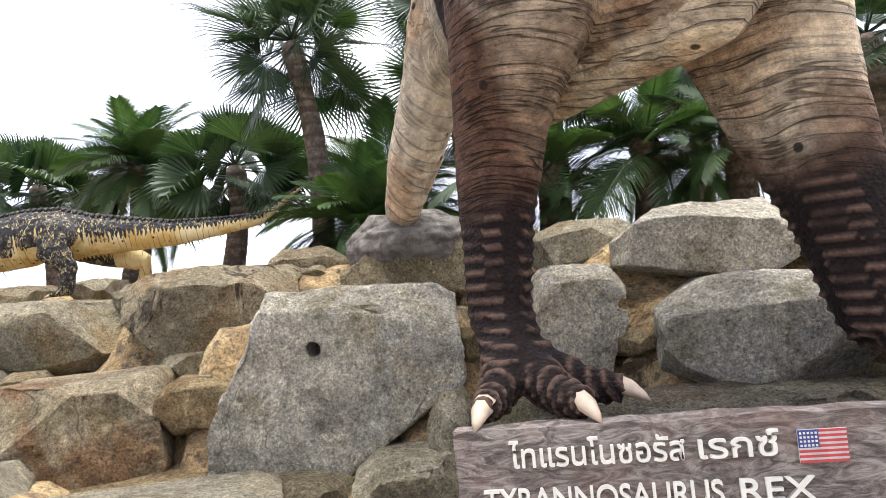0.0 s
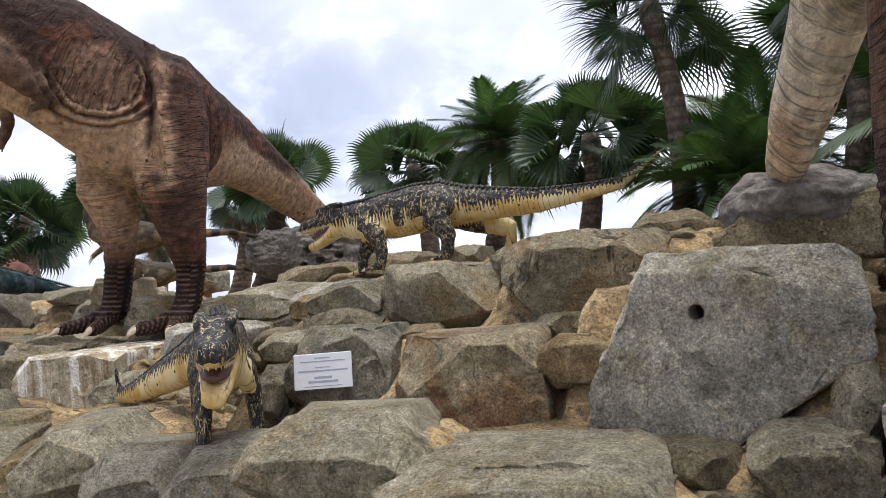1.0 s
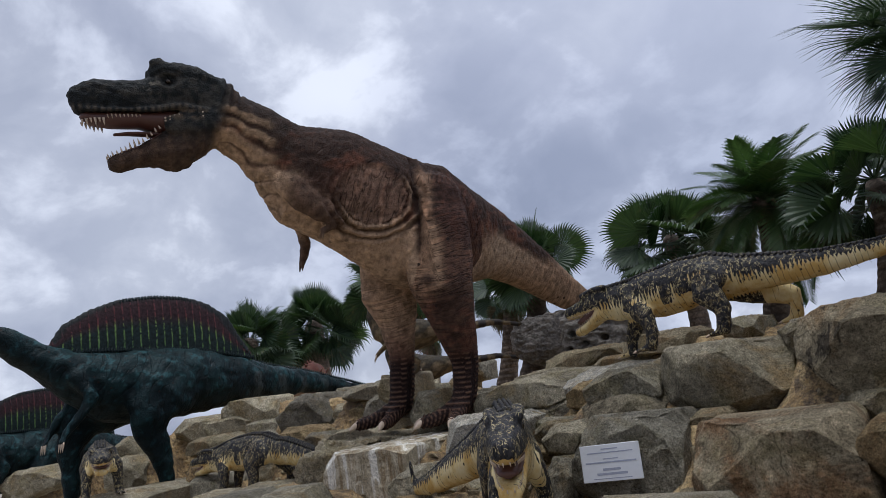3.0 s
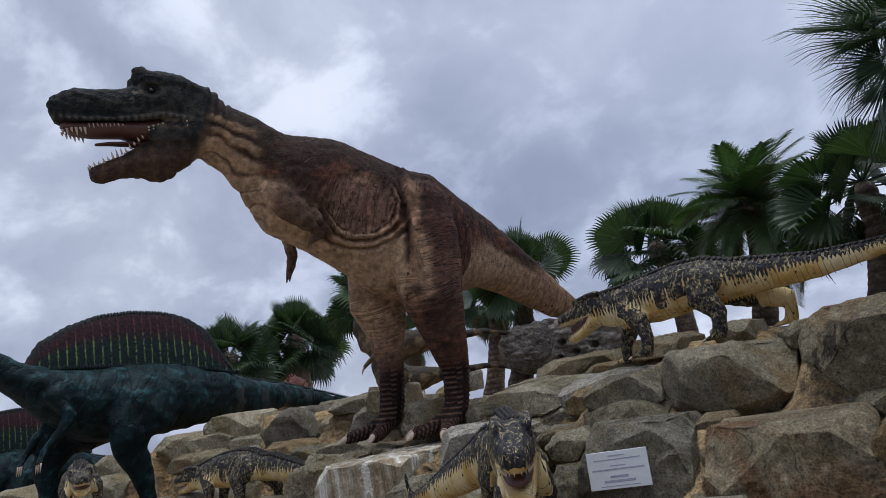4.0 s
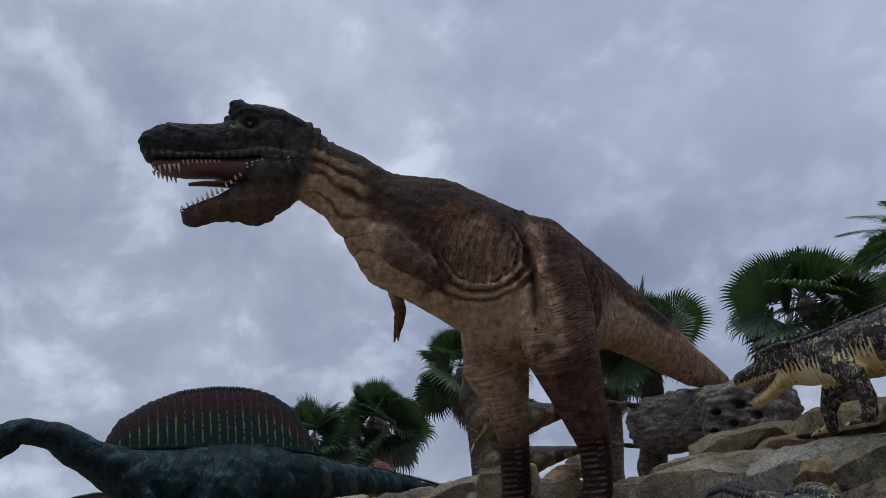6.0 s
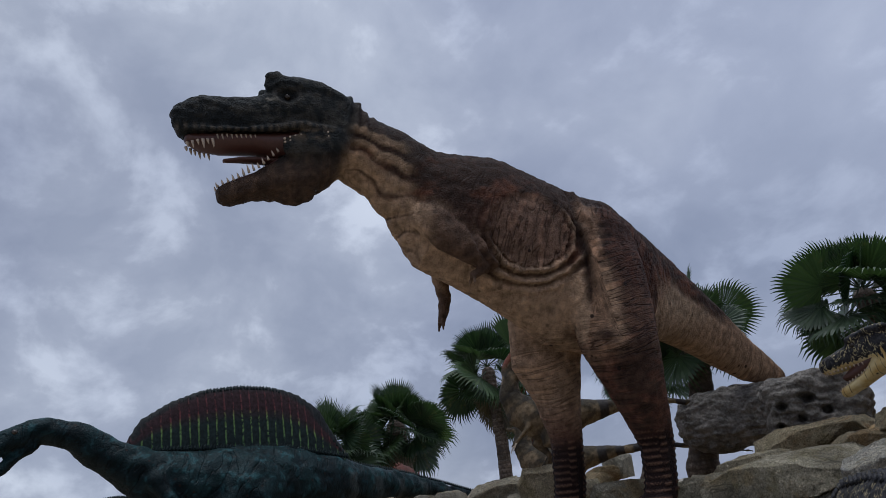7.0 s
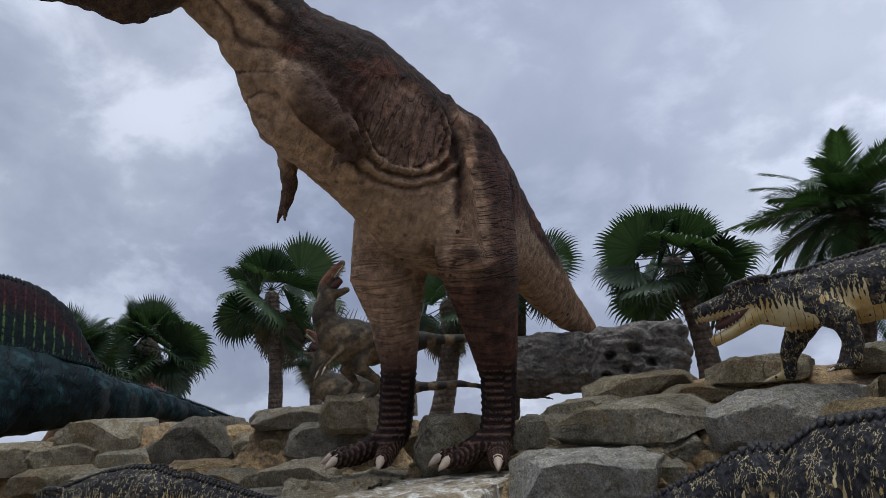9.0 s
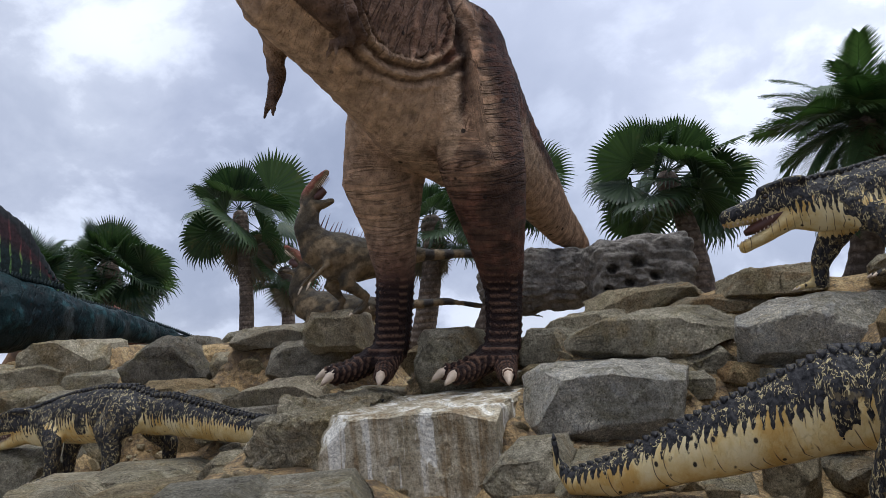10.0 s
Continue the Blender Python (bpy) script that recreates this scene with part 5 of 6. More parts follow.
def lizard_shape(mid):
    def shape(co, no):
        x, y, z = co.T
        zc = np.interp(x, *mid)
        n1, n2 = fbm(co, 5.0, 3, 4.0), fbm(co * np.array((0.6, 1, 1)), 17.0, 2, 1.0)
        thick = np.interp(x, (-2.6, -1.6, -0.6, 0.4, 1.0, 1.4, 2.0), (0.03, 0.09, 0.17, 0.31, 0.25, 0.18, 0.1))
        d = (z - zc) / thick + 0.20 * n1 + 0.25 * no[:, 2] + 0.12 - 0.35 * ease(-x, 0.4, 1.0)
        limb = (((np.abs(y) > 0.20) | ((z < 0.40) & (np.abs(y) > 0.13))) & (x > -0.4) & (x < 1.35) & (z < 0.62)).astype(float)
        d = np.clip(0.5 + 0.45 * d + 0.5 * ease(x, 1.36, 1.5) * ease(z - zc, -0.05, 0.0), 0.0, 1.0)
        d = np.maximum(d, 0.95 * limb * np.maximum(ease(np.abs(y) + 0.06 * n1, 0.22, 0.26), 0.8 * ease(0.42 - z, 0.0, 0.1)))
        lift = 0.006 * n1 + 0.007 * n2 * (d > 0.5)
        c = np.stack([d, 0.15 * limb + 0.0 * d, 0.0 * d], 1)
        return lift, c, co
    return shape


def archosaur(name, m, tail, label, lift=0.0, gape=0.10, turn=0.0, steps=((0.16, -0.10), (-0.16, 0.10))):
    """A long black and yellow armoured reptile, nose along +x, hips over the origin."""
    bm = bmesh.new()
    claws, mouth, spikes, eyes = bmesh.new(), bmesh.new(), bmesh.new(), bmesh.new()
    hy = turn
    body = [(-0.28, 0, 0.55, 0.17, 0.19), (0, 0, 0.62, 0.20, 0.215), (0.35, 0, 0.595, 0.25, 0.26), (0.68, 0, 0.575, 0.25, 0.255), (1.00, 0, 0.56 + 0.25 * lift, 0.20, 0.215),
            (1.25, 0.15 * hy, 0.52 + 0.75 * lift, 0.17, 0.20), (1.47, 0.5 * hy, 0.53 + lift, 0.15, 0.165)]
    loft(bm, tail + body, 18)
    hz = 0.53 + lift
    loft(bm, [(1.38, 0.5 * hy, hz + 0.03, 0.18, 0.135), (1.56, 0.7 * hy, hz + 0.03, 0.185, 0.115), (1.76, 0.9 * hy, hz - 0.005, 0.15, 0.085), (1.92, 1.1 * hy, hz - 0.02, 0.115, 0.07)], 14, power=2.5)
    loft(bm, [(1.40, 0.5 * hy, hz - 0.08, 0.165, 0.08), (1.64, 0.8 * hy, hz - 0.10 - gape * 0.55, 0.14, 0.05), (1.84, 1.05 * hy, hz - 0.10 - gape * 0.9, 0.10, 0.045)], 12, power=2.5)
    loft(mouth, [(1.48, 0.6 * hy, hz - 0.05, 0.15, 0.045), (1.64, 0.8 * hy, hz - 0.065 - gape * 0.25, 0.135, 0.03 + gape * 0.25), (1.80, hy, hz - 0.075 - gape * 0.4, 0.09, 0.02)], 10)
    loft(mouth, [(1.60, 0.7 * hy, hz - 0.08 - gape * 0.35, 0.06, 0.018), (1.80, 0.95 * hy, hz - 0.075 - gape * 0.5, 0.04, 0.012)], 8)
    for sgn in (-1, 1):
        loft(bm, [(1.30, 0.5 * hy + sgn * 0.13, hz + 0.155, 0.05, 0.03), (1.45, 0.5 * hy + sgn * 0.14, hz + 0.16, 0.06, 0.03), (1.64, 0.7 * hy + sgn * 0.13, hz + 0.125, 0.055, 0.028)], 8)
        bmesh.ops.create_uvsphere(eyes, u_segments=8, v_segments=6, radius=0.024, matrix=Matrix.Translation((1.60, 0.7 * hy + sgn * 0.158, hz + 0.075)))
        for k in range(11):
            px = 1.58 + 0.38 * k / 10
            py = 1.0 * hy * (px - 0.5) / 1.4 + sgn * np.interp(px, (1.5, 1.75, 1.9, 1.97), (0.165, 0.13, 0.09, 0.02))
            cone(claws, (px, py, hz - 0.07), (px, py * 0.98, hz - 0.093), 0.009, 4)
            qx = 1.56 + 0.32 * k / 10
            qy = 1.0 * hy * (qx - 0.5) / 1.4 + sgn * np.interp(qx, (1.5, 1.75, 1.84, 1.89), (0.145, 0.105, 0.075, 0.02))
            qz = hz - 0.075 - gape * np.interp(qx, (1.5, 1.9), (0.2, 1.0))
            cone(claws, (qx, qy, qz), (qx, qy, qz + 0.022), 0.009, 4)
        # legs
        sx = steps[0][sgn < 0]
        tx = steps[1][sgn < 0]
        loft(bm, [(-0.02, sgn * 0.17, 0.58, 0.15, 0.23), (0.05 + sx * 0.6, sgn * 0.27, 0.42, 0.115, 0.175), (-0.08 + sx, sgn * 0.285, 0.24, 0.08, 0.095), (-0.04 + sx, sgn * 0.29, 0.07, 0.074, 0.075)], 12)
        loft(bm, [(1.00, sgn * 0.15, 0.52, 0.11, 0.15), (0.97 + 0.7 * tx, sgn * 0.24, 0.36, 0.09, 0.11), (1.02 + tx, sgn * 0.255, 0.19, 0.072, 0.078), (1.05 + tx, sgn * 0.26, 0.06, 0.07, 0.065)], 12)
        for fx in (-0.04 + sx, 1.06 + tx):
            for a in (-28, 0, 28):
                r = radians(a)
                e = (fx + 0.17 * math.cos(r), sgn * 0.29 + 0.17 * math.sin(r), 0.03)
                loft(bm, [(fx, sgn * 0.29, 0.05, 0.035, 0.035), (*e, 0.022, 0.024)], 6)
                cone(claws, e, (e[0] + 0.05 * math.cos(r), e[1] + 0.05 * math.sin(r), 0.012), 0.013, 4)
    # rows of back plates
    line = [(r[0], r[1], r[2], r[4]) for r in tail + body]
    for off in (-0.075, -0.025, 0.025, 0.075):
        for (ax, ay, az, ar), (bx, by, bz, br) in zip(line, line[1:]):
            n = max(1, round(math.dist((ax, ay, az), (bx, by, bz)) / 0.06))
            for k in range(n):
                f = (k + (0.5 if abs(off) > 0.05 else 0.0)) / n
                r = ar + (br - ar) * f
                o = off * min(1.0, r / 0.2)
                p = Vector((ax + (bx - ax) * f, ay + (by - ay) * f + o, az + (bz - az) * f + r * (1 - 0.4 * (o / max(r, 0.03)) ** 2) - 0.012))
                t = Vector((bx - ax, by - ay, bz - az)).normalized()
                h = 0.016 + 0.015 * min(1.0, r / 0.2)
                cone(spikes, p, p + Vector((-0.02, 0, h)) - t * 0.02, 0.018 + 0.012 * min(1, r / 0.2), 4)
    mid = ([r[0] for r in tail + body] + [2.0], [r[2] for r in tail + body] + [hz - 0.03])
    return statue(name, bm, 0.019, lizard_shape(mid), [(claws, 1, (0.6, 0.5, 0.4)), (mouth, 2, (0.3, 0.1, 0.08)), (eyes, 3, (0, 0, 0)), (spikes, 0, (1.0, 0.0, 0.75))],
                  (LIZARD_SKIN, IVORY, MOUTH, EYE), m, label, 2)


RAISED_TAIL = [(-2.62, 0, 0.78, 0.018, 0.02), (-2.35, 0, 0.65, 0.03, 0.035), (-2.05, 0, 0.48, 0.045, 0.055), (-1.6, 0, 0.46, 0.07, 0.085), (-1.1, 0, 0.46, 0.10, 0.12), (-0.6, 0, 0.51, 0.14, 0.165)]
LOW_TAIL = [(-1.78, -1.33, 0.375, 0.02, 0.025), (-1.80, -1.32, 0.268, 0.038, 0.036), (-1.72, -1.27, 0.191, 0.062, 0.057), (-1.50, -1.07, 0.223, 0.098, 0.088), (-1.17, -0.74, 0.330, 0.135, 0.125), (-0.81, -0.38, 0.447, 0.17, 0.165), (-0.45, -0.12, 0.555, 0.19, 0.19)]
DROPPED_TAIL = [(-3.05, 0.80, 0.56, 0.02, 0.025), (-2.6, 0.72, 0.46, 0.045, 0.05), (-2.1, 0.56, 0.40, 0.07, 0.085), (-1.55, 0.36, 0.40, 0.10, 0.12), (-1.0, 0.15, 0.46, 0.13, 0.16), (-0.5, 0.03, 0.54, 0.16, 0.19)]
archosaur("reptile_statue", facing(-4.45, 8.22, 1.86, -1.0, -0.10) @ Matrix.Rotation(radians(3), 4, "Y") @ Matrix.Diagonal((1.06, 1.0, 1.2, 1)), RAISED_TAIL, "black and yellow armoured reptile statue stalking along the ridge", 0.10, 0.17, 0.0, ((-0.02, -0.62), (-0.24, 0.26)))
archosaur("reptile_statue", facing(-5.32, 5.07, 0.38, 0.72, -0.69) @ Matrix.Diagonal((1.10, 0.80, 1.36, 1)), LOW_TAIL, "black and yellow armoured reptile statue with gaping jaws on low rocks", 0.13, 0.15, -0.16)
archosaur("reptile_statue", facing(-13.42, 7.13, 0.36, -0.98, -0.20) @ Matrix.Diagonal((1.18, 1.15, 1.30, 1)), DROPPED_TAIL, "black and yellow armoured reptile statue prowling below the slope", 0.0, 0.10)


def teal_shape(co, no):
    x, y, z = co.T
    n1, n2 = fbm(co, 1.4, 3, 5.0), fbm(co, 6.0, 3, 2.0)
    # the paint goes by the normal: paler on upturned faces, greyer and paler underneath
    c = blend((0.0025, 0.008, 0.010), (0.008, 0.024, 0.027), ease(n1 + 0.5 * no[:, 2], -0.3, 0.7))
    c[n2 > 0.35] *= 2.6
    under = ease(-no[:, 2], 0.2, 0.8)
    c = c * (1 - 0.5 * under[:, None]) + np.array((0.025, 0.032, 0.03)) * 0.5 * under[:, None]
    tail = (x < -1.5) & (no[:, 2] < 0.3)
    bar = ease(np.sin(x * 6.0 + n1), 0.35, 0.8) * tail * 0.5
    c = c * (1 - bar[:, None]) + np.array((0.06, 0.07, 0.068)) * bar[:, None]
    n3 = fbm(co, 2.6, 2, 11.0)
    lift = 0.05 * n1 - 0.03 * np.maximum(0, 0.2 - np.abs(n2)) + 0.04 * n3
    run = np.stack([(x + 0.4 * z) * 3.0, z * 1.2, y * 1.2], 1)
    return lift, np.concatenate([c, np.full((len(co), 1), 0.45)], 1), run


SPINE = ((-9.0, -5.0, -2.0, 0.0, 2.0, 3.6, 5.0), (2.0, 2.85, 3.44, 3.84, 3.94, 3.98, 4.48))


def sailback(name, m, label):
    """A long-snouted dinosaur with a tall sail, hips over the origin, nose along +x."""
    bm, claws, eyes, knobs = bmesh.new(), bmesh.new(), bmesh.new(), bmesh.new()
    loft(bm, [(-8.4, -1.9, 1.95, 0.05, 0.06), (-6.4, -1.45, 2.30, 0.16, 0.20), (-4.4, -0.95, 2.62, 0.27, 0.35), (-2.7, -0.45, 2.72, 0.42, 0.50), (-1.4, -0.1, 2.84, 0.60, 0.68), (0.0, 0, 2.94, 0.78, 0.90), (1.2, 0, 2.92, 0.84, 1.0), (2.4, 0, 3.04, 0.78, 0.90),
              (3.3, 0, 3.44, 0.55, 0.56), (4.0, 0, 3.86, 0.38, 0.40), (4.7, 0, 4.35, 0.29, 0.31), (5.3, 0, 4.52, 0.25, 0.26), (5.7, 0, 4.42, 0.24, 0.25)], 20)
    loft(bm, [(5.5, 0, 4.45, 0.24, 0.25), (5.95, 0, 4.32, 0.22, 0.22), (6.5, 0, 3.95, 0.14, 0.13), (7.0, 0, 3.62, 0.11, 0.10), (7.2, 0, 3.5, 0.09, 0.09)], 12)
    loft(bm, [(5.5, 0, 4.2, 0.18, 0.14), (6.1, 0, 3.75, 0.12, 0.09), (6.7, 0, 3.38, 0.08, 0.07)], 10)
    for sgn in (-1, 1):
        bmesh.ops.create_uvsphere(eyes, u_segments=8, v_segments=6, radius=0.06, matrix=Matrix.Translation((5.85, sgn * 0.2, 4.46)))
    # sail with its rays
    sail = bmesh.new()
    xs = np.linspace(-1.85, 3.6, 70)
    tops = np.interp(xs, (-1.85, -1.5, -1.2, -1.0, -0.75, -0.3, 0.3, 1.0, 1.8, 2.5, 3.1, 3.6), (0.05, 0.38, 0.66, 0.86, 1.14, 1.34, 1.42, 1.42, 1.30, 1.04, 0.70, 0.10))
    rows = []
    for k, (x, t) in enumerate(zip(xs, tops)):
        b = np.interp(x, *SPINE)
        rows.append((x, -0.1 * (x < -1) * (-1 - x), b + t / 2 - 0.1, 0.085 + 0.02 * (k % 2), t / 2 + 0.14 + 0.025 * (k % 2)))
    loft(sail, rows, 20)

    def height(pts):
        base, top = np.interp(pts[:, 0], *SPINE), np.interp(pts[:, 0], xs, tops)
        f = np.clip((pts[:, 2] - base) / np.maximum(top, 0.2), 0, 1)
        return np.stack([f, f, f, f], 1)
    for k in range(64):
        x = -1.8 + 5.4 * k / 63
        t = np.interp(x, xs, tops) + np.interp(x, *SPINE)
        cone(knobs, (x, 0, t - 0.03), (x - 0.02, 0, t + 0.09), 0.055, 5)
    for k in range(90):
        x = -1.8 + 6.9 * k / 89
        for o in (-0.16, 0.16):
            cone(knobs, (x, o, np.interp(x, *SPINE) - 0.08), (x - 0.03, o * 1.2, np.interp(x, *SPINE) + 0.05), 0.05, 5)
    for k in range(70):
        x = -8.2 + 6.4 * k / 69
        y = np.interp(x, (-8.4, -4.4, -1.4), (-1.9, -0.95, -0.1))
        z = np.interp(x, (-8.4, -6.4, -4.4, -2.7, -1.4), (2.02, 2.52, 2.98, 3.24, 3.54))
        cone(knobs, (x, y, z - 0.03), (x - 0.03, y, z + 0.07), 0.045, 5)
    for sgn, rows in ((1, [(0.75, 0.54, 3.0, 0.46, 0.84), (1.2, 0.72, 2.62, 0.46, 0.80), (1.6, 0.78, 2.2, 0.40, 0.62), (1.6, 0.80, 1.65, 0.30, 0.40), (1.38, 0.80, 1.05, 0.22, 0.27), (1.28, 0.80, 0.5, 0.20, 0.21)]),
                      (-1, [(1.2, -0.50, 2.95, 0.42, 0.80), (2.1, -0.66, 2.6, 0.42, 0.72), (2.8, -0.72, 2.2, 0.37, 0.55), (3.05, -0.74, 1.6, 0.28, 0.36), (3.02, -0.74, 1.0, 0.20, 0.24), (3.05, -0.74, 0.5, 0.19, 0.20)])):
        loft(bm, rows, 16)
        toes(bm, claws, rows[-1][0] + 0.05, sgn * 0.74, 0.36, 0.0, 0, (-30, 0, 30), 0.62)
        loft(bm, [(3.2, sgn * 0.5, 3.3, 0.2, 0.28), (2.95, sgn * 0.68, 2.75, 0.16, 0.18), (3.3, sgn * 0.70, 2.25, 0.12, 0.13), (3.55, sgn * 0.68, 1.95, 0.11, 0.10)], 10)
        for a in (-0.14, 0.0, 0.14):
            loft(bm, [(3.55, sgn * 0.68 + a * 0.5, 1.95, 0.05, 0.05), (3.66, sgn * 0.68 + a, 1.74, 0.04, 0.04)], 6)
            cone(claws, (3.66, sgn * 0.68 + a, 1.76), (3.70, sgn * 0.68 + a * 1.1, 1.52), 0.024, 5)
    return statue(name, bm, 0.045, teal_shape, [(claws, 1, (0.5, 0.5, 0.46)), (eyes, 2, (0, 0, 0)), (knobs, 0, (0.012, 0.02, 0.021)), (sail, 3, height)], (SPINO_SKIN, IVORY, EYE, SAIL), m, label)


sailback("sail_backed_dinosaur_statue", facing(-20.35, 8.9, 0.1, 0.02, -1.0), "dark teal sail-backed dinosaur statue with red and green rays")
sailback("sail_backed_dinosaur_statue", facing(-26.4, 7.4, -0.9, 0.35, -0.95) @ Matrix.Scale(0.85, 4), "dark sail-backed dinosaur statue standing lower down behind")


def frilled_shape(co, no):
    x, y, z = co.T
    n1, n2 = fbm(co, 2.2, 3, 5.0), fbm(co, 9.0, 3, 2.0)
    c = blend((0.20, 0.12, 0.065), (0.085, 0.055, 0.036), ease(n1 + 0.5 * no[:, 2], -0.2, 0.6))
    red = ease(x, 1.15, 1.35) * ease(n2 + 0.4, 0.0, 0.4)
    c = c * (1 - red[:, None]) + np.array((0.10, 0.035, 0.027)) * red[:, None]
    return 0.03 * n1 + 0.012 * n2, c, co * 6.0


def frilled(name, m, label):
    """A heavy four-legged dinosaur with a short red frill and horns, nose along +x."""
    bm, horns = bmesh.new(), bmesh.new()
    loft(bm, [(-3.2, 0, 1.6, 0.06, 0.07), (-2.4, 0, 1.95, 0.18, 0.22), (-1.6, 0, 2.5, 0.45, 0.55), (-0.8, 0, 2.85, 0.72, 0.82), (0.1, 0, 2.9, 0.80, 0.90), (0.8, 0, 2.85, 0.62, 0.72), (1.3, 0, 2.95, 0.42, 0.50), (1.8, 0, 2.8, 0.34, 0.36), (2.3, 0, 2.55, 0.20, 0.22)], 16)
    loft(bm, [(1.22, 0, 3.1, 0.62, 0.50), (1.36, 0, 3.2, 0.66, 0.56)], 16)
    for sgn in (-1, 1):
        for lx in (-1.1, 0.65):
            loft(bm, [(lx, sgn * 0.48, 2.5, 0.26, 0.36), (lx + 0.08, sgn * 0.54, 1.5, 0.20, 0.24), (lx, sgn * 0.55, 0.7, 0.17, 0.19), (lx + 0.05, sgn * 0.55, 0.12, 0.20, 0.22)], 10)
        cone(horns, (1.65, sgn * 0.22, 3.05), (2.0, sgn * 0.30, 3.45), 0.07, 6)
    for k in range(9):
        a = math.pi * (k + 0.5) / 9
        cone(horns, (1.32, 0.62 * math.cos(a), 3.2 + 0.52 * math.sin(a)), (1.28, 0.78 * math.cos(a), 3.2 + 0.68 * math.sin(a)), 0.07, 5)
    return statue(name, bm, 0.06, frilled_shape, [(horns, 0, (0.13, 0.055, 0.04))], (RUNNER_SKIN,), m, label)


frilled("frilled_dinosaur_statue", facing(-27.8, 16.2, 0.0, 0.85, 0.5) @ Matrix.Scale(1.0, 4), "brown four-legged dinosaur statue with a reddish horned frill")
archosaur("reptile_statue", facing(-17.9, 5.55, 0.62, 0.93, -0.30) @ Matrix.Diagonal((1.15, 1.15, 1.35, 1)), RAISED_TAIL, "black and yellow armoured reptile statue under the sail-backed dinosaur", 0.05, 0.10)
boulder(-17.0, 5.0, 0.30, 1.6, 0.70, 2.4, 24, (.12, .15, .05, .05), "pale")


def plumed_shape(co, no):
    x, y, z = co.T
    n1, n2 = fbm(co, 3.0, 3, 5.0), fbm(co, 14.0, 3, 2.0)
    c = blend((0.21, 0.155, 0.095), (0.058, 0.046, 0.030), ease(no[:, 2] + n1, -0.2, 0.6))
    c[n2 > 0.2] *= 0.7
    bar = ease(np.sin(x * 16), -0.2, 0.2) * (x < -0.9)
    c = c * (1 - bar[:, None]) + np.array((0.045, 0.04, 0.038)) * bar[:, None]
    red = ease(z, 1.95, 2.1) * (no[:, 2] > -0.1) * (np.abs(y) < 0.2)
    c = c * (1 - 0.75 * red[:, None]) + np.array((0.17, 0.045, 0.03)) * 0.75 * red[:, None]
    stripe = ease(np.sin(z * 17 + x * 9 + 2 * n1), 0.35, 0.75) * (x > -0.9)
    c = c * (1 - 0.6 * stripe[:, None]) + np.array((0.035, 0.032, 0.028)) * 0.6 * stripe[:, None]
    return 0.015 * n1 + 0.010 * n2, c, co * 8.0


